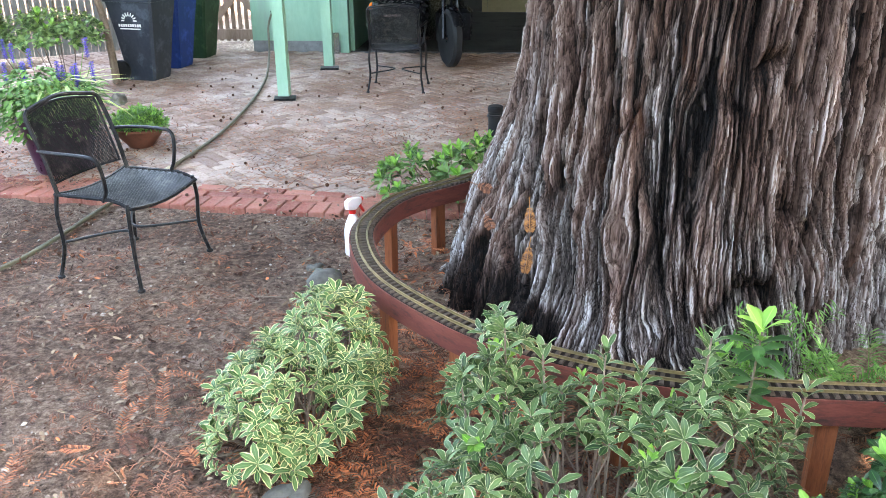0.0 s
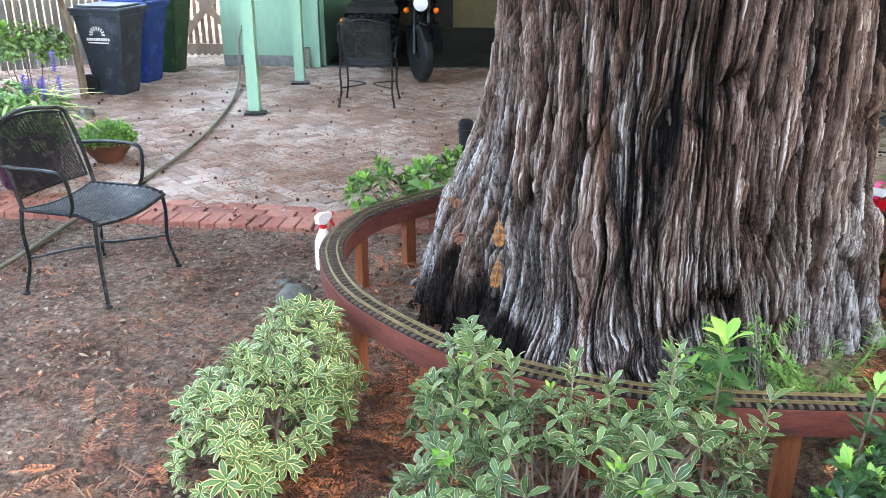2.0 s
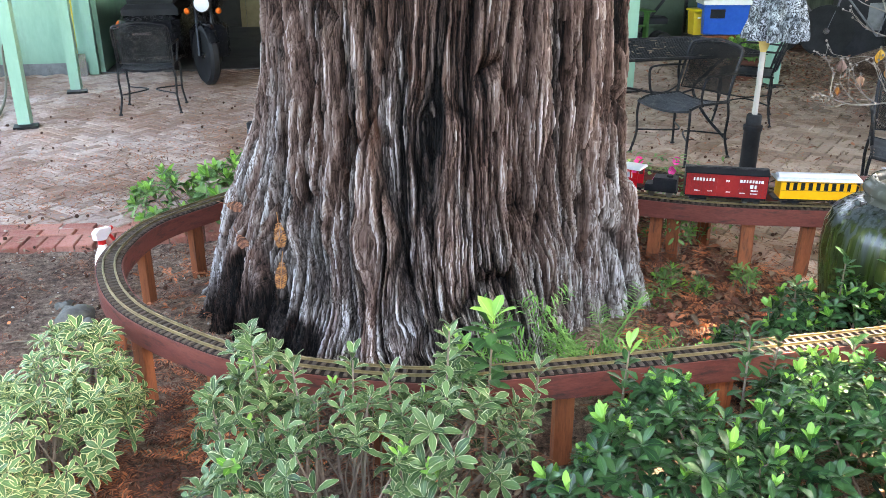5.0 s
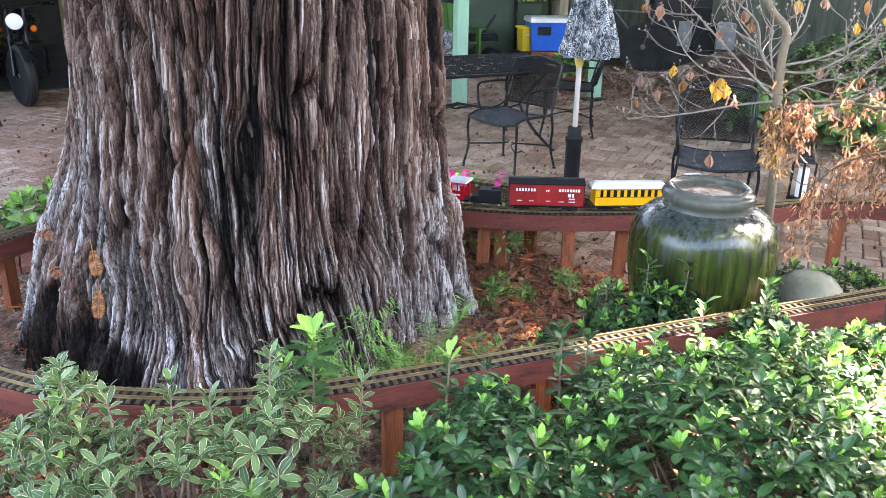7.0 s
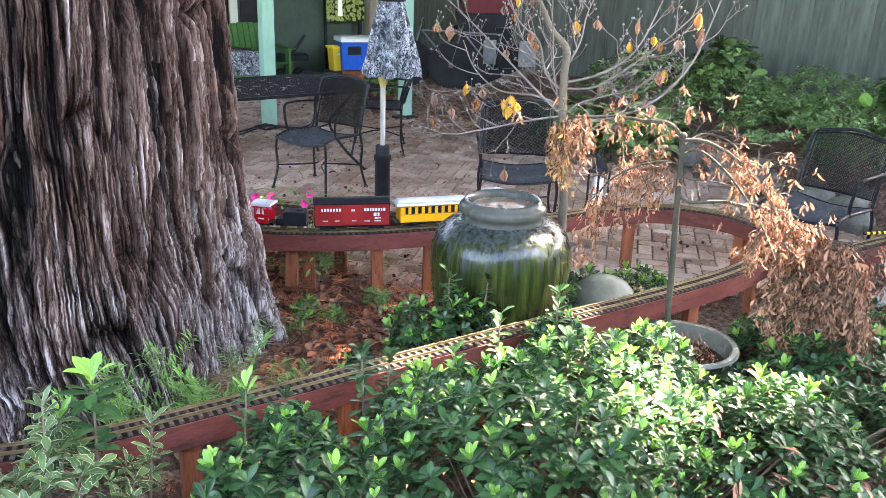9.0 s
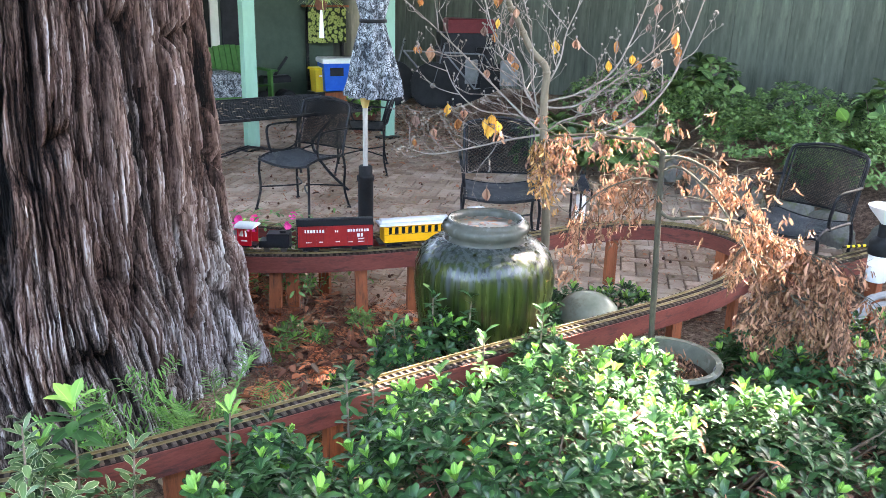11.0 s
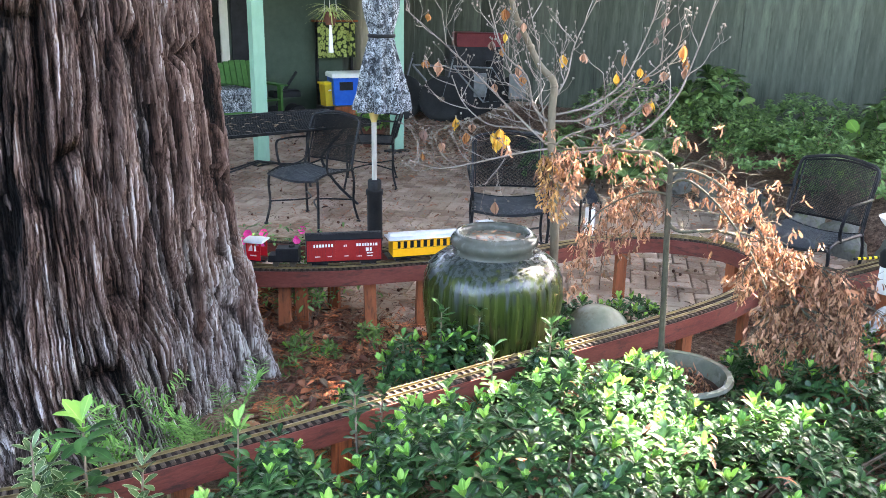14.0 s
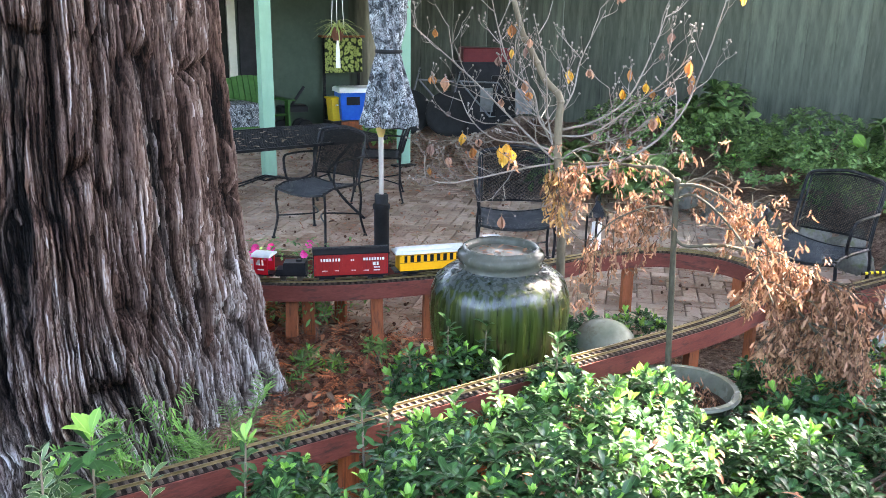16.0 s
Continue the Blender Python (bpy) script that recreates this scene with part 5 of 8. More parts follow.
def litter():
    """Fallen redwood sprays, needles and leaves."""
    r5 = random.Random(14)
    g, h, rust, dark = Geo(), Geo(), Geo(), Geo()
    n = 0
    while n < 8500:
        if r5.random() < 0.10:
            x, y = r5.gauss(0.7, 0.7), r5.gauss(2.35, 0.7)
        elif r5.random() < 0.22:
            x, y = r5.uniform(2.3, 4.0), r5.uniform(2.3, 4.5)
        else:
            x, y = r5.uniform(-2.4, 6.0), r5.uniform(0.6, 9.0)
        paved = y > bed_edge(x)
        if math.hypot(x - TREE.x, y - TREE.y) < 0.95 or y < 0.5:
            continue
        if paved and cloud(x * 1.1, y * 1.1, 0, 31) < 0.55 and r5.random() < 0.85:
            continue
        if y > 4.0 and x < -1.0 and not paved and r5.random() < 0.6:
            continue
        z = ground_z(x, y) + r5.uniform(0.004, 0.02)
        w = r5.uniform(0, 6.28)
        d = Vector((math.cos(w), math.sin(w), r5.uniform(-0.1, 0.25)))
        if r5.random() < 0.72:
            ln = r5.uniform(0.05, 0.17) if not paved else r5.uniform(0.03, 0.08)
            p = Vector((x, y, z))
            s = Vector((-d.y, d.x, 0))
            g.leaf(p, d, Vector((0, 0, 1)), ln, 0.005, 0.1, 0.0)
            if not paved:
                for k in range(5):
                    for sd2 in (-1, 1):
                        g.leaf(p + d * (ln * (0.12 + 0.17 * k)), d * 0.8 + s * sd2, Vector((0, 0, 1)), ln * 0.24, 0.0045, 0.2, 0.0)
        else:
            h.leaf(Vector((x, y, z)), d, Vector((r5.uniform(-0.3, 0.3), r5.uniform(-0.3, 0.3), 1)), r5.uniform(0.02, 0.05), r5.uniform(0.01, 0.022), r5.uniform(-0.3, 0.4), 0.2)
        n += 1
    for k in range(5200):
        if k % 2:
            x, y = r5.uniform(2.35, 3.95), r5.uniform(2.3, 4.6)
        else:
            x, y = r5.uniform(-2.5, 2.0), r5.uniform(1.2, 4.6)
        if math.hypot(x - TREE.x, y - TREE.y) < 0.98 or y > bed_edge(x):
            continue
        w = r5.uniform(0, 6.28)
        (g, dark, rust, dark, h, g, dark)[k % 7].leaf(Vector((x, y, ground_z(x, y) + r5.uniform(0.004, 0.035))), Vector((math.cos(w), math.sin(w), r5.uniform(-0.2, 0.3))), Vector((r5.uniform(-0.5, 0.5), r5.uniform(-0.5, 0.5), 1)), r5.uniform(0.03, 0.08) * (1 if k % 2 else 0.6), r5.uniform(0.014, 0.038) * (1 if k % 2 else 0.45), r5.uniform(-0.6, 0.7), r5.uniform(0, 0.6))
    for k in range(26000):
        x, y = r5.uniform(-3.2, 2.6), 5.0 + abs(r5.gauss(0, 2.0))
        if r5.random() < 0.3:
            x, y = r5.uniform(3.2, 8.0), r5.uniform(3.0, 9.5)
        if y > 10.6 or y < bed_edge(x) or cloud(x * 1.6, y * 1.6, 0, 31) + 0.35 * r5.random() < 0.5:
            continue
        w = r5.uniform(0, 6.28)
        (g if k % 9 else h).leaf(Vector((x, y, 0.006 + r5.uniform(0, 0.008))), Vector((math.cos(w), math.sin(w), r5.uniform(-0.05, 0.1))), Vector((0, 0, 1)), r5.uniform(0.02, 0.07), r5.uniform(0.004, 0.014), r5.uniform(-0.2, 0.2), 0.1)
    # whole fallen sprays, like rusty feathers
    for k in range(760):
        x, y = ((r5.gauss(0.75, 0.30), r5.gauss(2.1, 0.42)), (r5.uniform(2.4, 3.9), r5.uniform(2.4, 4.2)), (r5.uniform(-1.6, 1.0), r5.uniform(1.2, 4.2)))[k % 3]
        if math.hypot(x - TREE.x, y - TREE.y) < 1.0 or y > bed_edge(x) or (k % 3 == 2 and cloud(x * 1.3, y * 1.3, 0, 44) < 0.52):
            continue
        w, ln, bend = r5.uniform(0, 6.28), r5.uniform(0.10, 0.32), r5.uniform(-1.2, 1.2)
        p = Vector((x, y, ground_z(x, y) + r5.uniform(0.008, 0.04)))
        rise = r5.uniform(-0.05, 0.22)
        for i in range(18):
            d = Vector((math.cos(w), math.sin(w), rise + 0.15 * math.sin(i * 0.3 + k)))
            p = p + d * (ln / 18)
            w += bend / 18
            s = Vector((-d.y, d.x, 0.25))
            for sd2 in (-1, 1):
                (dark if k % 7 < 3 else rust).leaf(p, d * 0.75 + Vector((s.x * sd2, s.y * sd2, 0.2)), Vector((0, 0, 1)), 0.034 * math.sin(0.5 + 2.3 * i / 18), 0.0062, 0.2, 0.0)
    # single rust leaves and sprays caught on the bushes
    for k in range(60):
        x, y = r5.uniform(1.9, 4.6), r5.uniform(0.7, 1.7)
        w = r5.uniform(0, 6.28)
        for q in range(4):
            g.leaf(Vector((x + q * 0.006, y, 0.60 - 0.22 * abs(x - 3.0) ** 1.2 + 0.01 * q - r5.uniform(0, 0.08))), Vector((math.cos(w), math.sin(w), r5.uniform(-0.3, 0.3))), Vector((0, 0, 1)), r5.uniform(0.03, 0.06), r5.uniform(0.006, 0.016), 0.3, 0.3)
    for k in range(5200):
        x, y = r5.gauss(7.2, 0.8), r5.gauss(9.4, 1.2)
        if k % 5 == 0:
            x, y = r5.uniform(4.2, 8.5), r5.uniform(3.0, 10.5)
        w = r5.uniform(0, 6.28)
        (h if k % 3 else g).leaf(Vector((x, y, 0.006 + r5.uniform(0, 0.02))), Vector((math.cos(w), math.sin(w), r5.uniform(-0.1, 0.3))), Vector((r5.uniform(-0.4, 0.4), r5.uniform(-0.4, 0.4), 1)), r5.uniform(0.03, 0.08), r5.uniform(0.012, 0.035), r5.uniform(-0.3, 0.4), 0.2)
    for k in range(70):
        x, y = r5.uniform(3.3, 4.9), r5.uniform(6.25, 7.1)
        w = r5.uniform(0, 6.28)
        h.leaf(Vector((x, y, 0.731 + r5.uniform(0, 0.004))), Vector((math.cos(w), math.sin(w), 0.05)), Vector((0, 0, 1)), r5.uniform(0.03, 0.08), r5.uniform(0.008, 0.03), r5.uniform(-0.1, 0.2), 0.2)
    peb, twg, cone = Geo(), Geo(), Geo()
    for k in range(5200):
        x, y = r5.uniform(-2.6, 2.2), r5.uniform(1.0, 4.7)
        if y > bed_edge(x) - 0.03 or math.hypot(x - TREE.x, y - TREE.y) < 1.0:
            continue
        s3 = r5.uniform(0.003, 0.009) * (1.8 if r5.random() < 0.06 else 1)
        c = Vector((x, y, ground_z(x, y) + s3 * 0.3))
        ax = [Vector((r5.uniform(0.6, 1.2) * s3, 0, 0)), Vector((0, r5.uniform(0.6, 1.2) * s3, 0)), Vector((0, 0, r5.uniform(0.4, 0.8) * s3))]
        m3 = rotz(r5.uniform(0, 3))
        ax = [m3 @ q for q in ax]
        peb.add([c + ax[0], c + ax[1], c - ax[0], c - ax[1], c + ax[2], c - ax[2]], [(0, 1, 4), (1, 2, 4), (2, 3, 4), (3, 0, 4), (1, 0, 5), (2, 1, 5), (3, 2, 5), (0, 3, 5)])
    for k in range(420):
        x, y = r5.uniform(-2.4, 3.9), r5.uniform(1.0, 4.7)
        if y > bed_edge(x) or math.hypot(x - TREE.x, y - TREE.y) < 1.0:
            continue
        w, ln = r5.uniform(0, 6.28), r5.uniform(0.05, 0.28)
        z = ground_z(x, y) + 0.008
        twg.tube(smoothed([(x, y, z), (x + math.cos(w) * ln * 0.5 + r5.uniform(-0.02, 0.02), y + math.sin(w) * ln * 0.5 + r5.uniform(-0.02, 0.02), z + 0.012), (x + math.cos(w) * ln, y + math.sin(w) * ln, z)], 3), r5.uniform(0.0012, 0.0035), 5, 0.001)
    for k in range(260):
        x, y = r5.uniform(-3.0, 6.5), r5.uniform(3.0, 9.5)
        if math.hypot(x - TREE.x, y - TREE.y) < 1.1 or 2.3 < x < 3.0:
            continue
        cone.ball((x, y, ground_z(x, y) + 0.010), r5.uniform(0.008, 0.014), 7, 5)
    tagged(part("pebbles", peb, PEBBLE, None, smooth=False), "small stones and crumbs of soil on the dirt", "gravel", kind="stuff")
    tagged(part("fallen_twigs", twg, TWIG, None), "thin fallen grey-brown twigs on the ground", "twigs", kind="stuff")
    tagged(part("redwood_cones", cone, TERRA_CONE, None), "small dark brown redwood cones on the paving", "cones", kind="stuff")
    tagged(part("redwood_litter", g, LITTER, None, sharp=80), "rust-brown fallen redwood sprays on the ground", "litter", kind="stuff")
    tagged(part("fallen_sprays", rust, RUSTY, None, sharp=80), "bright rust feather-like redwood sprays on the ground", "litter", kind="stuff")
    tagged(part("fallen_sprays", dark, BROWN_SPRAY, None, sharp=80), "dark brown older redwood sprays on the ground", "litter", kind="stuff")
    tagged(part("leaf_litter", h, PALE_LITTER, None, sharp=80), "pale dry fallen leaves scattered on the ground", "litter", kind="stuff")


litter()


# ---- garden furniture ----
def mesh_panel(fn, nu, nv, bar):
    """Diagonal metal strands over a surface fn(u, v), u and v from 0 to 1."""
    g = Geo()
    for s in (1, -1):
        for k in range(-nv, nu + 1):
            pts = []
            for i in range(0, 13):
                v = i / 12
                u = (k + (v if s > 0 else 1 - v) * nv) / nu
                if -0.001 <= u <= 1.001:
                    pts.append(Vector(fn(u, v)))
            if len(pts) >= 2:
                g.tube(pts, bar, 3)
    return g


def iron_chair():
    """A wrought-iron armchair with mesh seat and back; it faces local -y."""
    t = thing("patio_chair", (0, 0, 0), "black wrought-iron patio armchair with mesh seat and back", "chair", group="patio chairs")
    w, hf = 0.25, 0.44

    def seat(u, v):
        return (-w + 2 * w * u, 0.22 - 0.46 * v, hf - 0.03 * math.sin(math.pi * u) + (-0.035 * max(0, v - 0.8) / 0.2) ** 1 + 0.015 * v)

    def back(u, v):
        x = -w + 0.02 + (2 * w - 0.04) * u
        return (x, 0.225 + 0.11 * v + 0.03 * (1 - (2 * u - 1) ** 2), hf + 0.05 + (0.33 + 0.03 * math.sin(math.pi * u)) * v)
    part("seat", mesh_panel(seat, 50, 46, 0.0044), SEAT_IRON, t)
    part("back_mesh", mesh_panel(back, 50, 36, 0.0021), MESH_IRON, t)
    rim = [seat(u, v) for u, v in [(i / 6, 0) for i in range(6)] + [(1, i / 8) for i in range(8)] + [(1 - i / 6, 1) for i in range(6)] + [(0, 1 - i / 8) for i in range(9)]]
    part("seat_rim", Geo().tube(rim, 0.010, 6), BLACK_IRON, t)
    rim = [back(u, v) for u, v in [(i / 8, 1) for i in range(9)] + [(1, 1 - i / 5) for i in range(1, 6)] + [(1 - i / 8, 0) for i in range(1, 9)] + [(0, i / 5) for i in range(1, 6)]]
    part("back_rim", Geo().tube(rim, 0.007, 6), BLACK_IRON, t)
    line = [(-w, 0.20, hf), (-w, 0.245, 0.62), (-w, 0.31, 0.79), (-w + 0.02, 0.325, 0.835), (-w + 0.07, 0.335, 0.85), (0, 0.35, 0.875), (w - 0.07, 0.335, 0.85), (w - 0.02, 0.325, 0.835), (w, 0.31, 0.79), (w, 0.245, 0.62), (w, 0.20, hf)]
    part("back_frame", Geo().tube(smoothed(line, 4), 0.011, 7), BLACK_IRON, t)
    for s in (-1, 1):
        x = s * w
        part("arm", Geo().tube(smoothed([(x, 0.275, 0.655), (s * (w + 0.03), 0.14, 0.665), (s * (w + 0.035), -0.03, 0.668), (s * (w + 0.03), -0.095, 0.655), (s * (w + 0.02), -0.115, 0.60), (s * (w + 0.005), -0.11, 0.5), (x, -0.08, hf)], 4), 0.011, 7, flat=0.8), BLACK_IRON, t)
        for sy, yy in ((-1, -0.22), (1, 0.21)):
            leg = part("leg", Geo().tube(smoothed([(x, yy, hf), (s * (w + 0.012), yy + sy * 0.008, 0.33), (s * (w + 0.006), yy + sy * 0.004, 0.17), (s * (w + 0.03), yy + sy * 0.035, 0.012)], 4), 0.0105, 7), BLACK_IRON, t)
            part("foot", Geo().lathe([(0.016, 0), (0.019, 0.004), (0.018, 0.012), (0.008, 0.018)], 12, (s * (w + 0.03), yy + sy * 0.035, 0)), BLACK_IRON, leg)
    part("stretcher", Geo().tube(smoothed([(-w, -0.22, 0.19), (-0.06, -0.05, 0.20), (-0.06, 0.05, 0.20), (-w, 0.21, 0.19)], 5), 0.007, 6), BLACK_IRON, t)
    part("stretcher", Geo().tube(smoothed([(w, -0.22, 0.19), (0.06, -0.05, 0.20), (0.06, 0.05, 0.20), (w, 0.21, 0.19)], 5), 0.007, 6), BLACK_IRON, t)
    return t


chair = iron_chair()
chair.matrix_basis = pose(-0.895, 3.83, 0.0, 0, 0, 74)
for x, y, rz in ((-0.13, 8.48, 180), (4.22, 5.92, -66), (4.97, 4.28, -34), (6.08, 2.70, -83), (3.1, 7.4, 120), (5.35, 7.0, -120)):
    copy_thing(chair, pose(x, y, 0.0, 0, 0, rz))


def patio_table():
    t = thing("patio_table", (4.06, 6.68, 0), "black wrought-iron mesh patio table with fallen leaves", "table", 4)
    a, b, h = 0.95, 0.55, 0.725

    def top(u, v):
        return ((2 * u - 1) * a, (2 * v - 1) * b, h)
    part("top_mesh", mesh_panel(top, 64, 36, 0.0026), MESH_IRON, t)
    rim = [(sx * a + cx, sy * b + cy, h) for sx, sy, cx, cy in ((-1, -1, 0.06, 0), (1, -1, -0.06, 0), (1, -1, 0, 0.06), (1, 1, 0, -0.06), (1, 1, -0.06, 0), (-1, 1, 0.06, 0), (-1, 1, 0, -0.06), (-1, -1, 0, 0.06), (-1, -1, 0.06, 0))]
    part("rim", Geo().tube(rim, 0.014, 6), BLACK_IRON, t)
    for sx in (-1, 1):
        for sy in (-1, 1):
            part("leg", Geo().tube(smoothed([(sx * 0.72, sy * 0.36, h), (sx * 0.60, sy * 0.22, 0.52), (sx * 0.56, sy * 0.12, 0.38), (sx * 0.62, sy * 0.26, 0.18), (sx * 0.74, sy * 0.44, 0.0)], 5), 0.013, 7), BLACK_IRON, t)
            part("brace", Geo().tube(smoothed([(sx * 0.56, sy * 0.12, 0.38), (sx * 0.36, sy * 0.05, 0.33), (0, sy * 0.02, 0.40)], 4), 0.008, 6), BLACK_IRON, t)
    g = Geo().box((0, 0, h - 0.02), (1.8, 0.03, 0.02))
    part("cross_bar", g, BLACK_IRON, t, smooth=False)


patio_table()
def cloth_material():
    n = Nodes("grey_leaf_print_cloth")
    v = n.coords((1, 1, 0.7))
    blotch = n.noise(v, 13.0, 3.0, 0.5, 1.2)
    line = n.math("ABSOLUTE", n.math("SUBTRACT", n.noise(v, 26.0, 3.0, 0.55, 2.6), 0.5))
    vein = n.math("ABSOLUTE", n.math("SUBTRACT", n.noise(v, 60.0, 2.0, 0.5, 1.5), 0.5))
    col = n.ramp(blotch, [(0.34, lin(74, 79, 84)), (0.46, lin(140, 146, 150)), (0.58, lin(184, 188, 191)), (0.72, lin(204, 207, 208))])
    ink = n.math("MULTIPLY", n.ramp(line, [(0.0, (0.03,) * 3), (0.03, (0.10,) * 3), (0.075, (1, 1, 1))]), n.ramp(vein, [(0.0, (0.35,) * 3), (0.05, (1, 1, 1))]))
    col = n.mix(ink, lin(26, 29, 32), col)
    n.bump(n.noise(v, 120.0, 2.0), 0.1, 0.002)
    return n.done(col, 0.85)


CLOTH = cloth_material()
WOODPOLE = plain("pale_grey_pole", lin(150, 144, 134), lin(186, 180, 170), 0.5, scale=10, grain=(1, 1, 0.2), bump=0.1)
RUBBER = plain("black_rubber", lin(20, 21, 22), lin(40, 41, 42), 0.6, scale=20, bump=0.2)


def umbrella():
    t = thing("patio_umbrella", (4.40, 5.19, 0), "closed patio umbrella in grey leaf-print cloth on a stand", "umbrella")
    part("stand", Geo().lathe([(0.058, 0), (0.058, 0.36), (0.066, 0.37), (0.066, 0.40), (0.052, 0.41), (0.052, 0.47), (0.045, 0.48)], 20), RUBBER, t)
    part("pole", Geo().tube([(0, 0, 0.44), (0, 0, 2.9)], 0.019, 12), WOODPOLE, t)
    part("hub", Geo().lathe([(0.02, 0.91), (0.03, 0.94), (0.045, 1.01), (0.05, 1.04)], 16), plain("yellowed_plastic_hub", lin(190, 160, 90), lin(212, 186, 120), 0.5), t)

    def fold(w, z):
        k = np.clip((1.63 - z) / 0.6, 0, 1) if z < 1.58 else 0.35
        return 0.20 * float(k + 0.25) * math.sin(w * 8 + 1.5 * math.sin(3 * z)) + 0.06 * math.sin(w * 17 + 4 * z)
    prof = [(r, z - 0.27) for r, z in ((0.172, 1.265), (0.176, 1.29), (0.162, 1.38), (0.14, 1.50), (0.114, 1.64), (0.088, 1.76), (0.075, 1.80), (0.085, 1.85), (0.115, 1.98), (0.125, 2.2), (0.125, 2.5), (0.10, 2.8), (0.04, 3.0), (0.02, 3.1))]
    part("canopy", Geo().lathe([(0.06, 1.06)] + prof, 96, c=(0.05, -0.032, 0), wob=fold), CLOTH, t, sharp=60)
    part("tie", Geo().lathe([(0.096, 1.515), (0.100, 1.52), (0.100, 1.535), (0.096, 1.54)], 24, (0.05, -0.032, 0)), RUBBER, t)


umbrella()


# ---- the little train ----
CAR_RED = plain("boxcar_red_paint", lin(140, 34, 34), lin(166, 48, 44), 0.5, scale=20, bump=0.05)
LOCO_RED = plain("glossy_red_paint", lin(178, 24, 36), lin(204, 36, 44), 0.3, scale=20, bump=0.03)
COACH_YELLOW = plain("yellow_coach_paint", lin(226, 160, 24), lin(240, 178, 40), 0.4, scale=20, bump=0.03)
MAROON = plain("maroon_caboose_paint", lin(92, 36, 40), lin(116, 48, 50), 0.45, scale=20, bump=0.04)
SILVER = plain("silver_roof_paint", lin(188, 192, 196), lin(214, 216, 220), 0.4, 0.2, scale=20, bump=0.04)
TRAIN_BLACK = plain("train_black_paint", lin(24, 25, 28), lin(42, 43, 46), 0.45, scale=30, bump=0.05)
WHITE_PAINT = plain("white_marking_paint", lin(224, 222, 216), lin(238, 236, 230), 0.5, scale=30, bump=0.03)
DARK_GLASS = plain("dark_window_glass", lin(26, 28, 28), lin(44, 46, 44), 0.12, scale=20, bump=0.0)
IRON_WHEEL = plain("grey_wheel_metal", lin(96, 92, 86), lin(140, 134, 126), 0.35, 0.9, 40, bump=0.05)
RAIL_TOP = BED_TOP + 0.0185
X_AXIS = Matrix.Rotation(math.pi / 2, 3, "X")


def wheelset(t, x, r, sides=18):
    for s in (-1, 1):
        part("wheel", Geo().lathe([(r * 0.3, -0.003), (r, -0.003), (r, 0.002), (r * 1.1, 0.002), (r * 1.1, 0.004), (r * 0.3, 0.004)], sides, (x, s * 0.0225, r), X_AXIS), IRON_WHEEL, t)
    part("axle", Geo().tube([(x, -0.022, r), (x, 0.022, r)], 0.003, 6), TRAIN_BLACK, t)


def truck(t, x, r=0.015):
    for s in (-1, 1):
        part("truck_frame", Geo().box((x, s * 0.034, 0.018), (0.085, 0.006, 0.010), None, 0.002).box((x, s * 0.034, 0.024), (0.03, 0.007, 0.016), None, 0.002), TRAIN_BLACK, t, smooth=False)
    for dx in (-0.028, 0.028):
        wheelset(t, x + dx, r)


def side_marks(t, rows, material, y):
    """Rows of small pale marks: (x, z, count, size)."""
    g = Geo()
    r = random.Random(2)
    for x, z, n, s in rows:
        for i in range(n):
            for sy in (-1, 1):
                g.box((x + i * s * 1.15, sy * y, z), (s * r.uniform(0.55, 0.95), 0.0012, s * 1.15))
    tagged(part("lettering", g, material, t, "small pale painted marks"), kind="stuff")


def on_track(s_back):
    """A pose on the rails, s_back metres behind the engine's nose."""
    pts = LOOP_LINE
    i0 = min(range(len(pts)), key=lambda i: (pts[i] - Vector((2.83, 4.01))).length)
    i, left = i0, s_back
    while True:
        a, b = pts[i], pts[i - 1]
        d = (b - a).length
        if d >= left:
            p = a + (b - a) * (left / d)
            v = (pts[i + 3] - pts[i - 3]).normalized()
            return pose(p.x, p.y, RAIL_TOP, 0, 0, math.degrees(math.atan2(v.y, v.x)))
        left -= d
        i -= 1


def roof(t, length, half, z, rise, material, name="roof", n=9):
    out = [(-half * math.cos(math.pi * i / (n - 1)), z + rise * math.sin(math.pi * i / (n - 1))) for i in range(n)] + [(half, z - 0.004), (-half, z - 0.004)]
    return part(name, Geo().prism(out, -length / 2, length / 2, Matrix(((0, 1, 0), (1, 0, 0), (0, 0, 1)))), material, t, sharp=50)


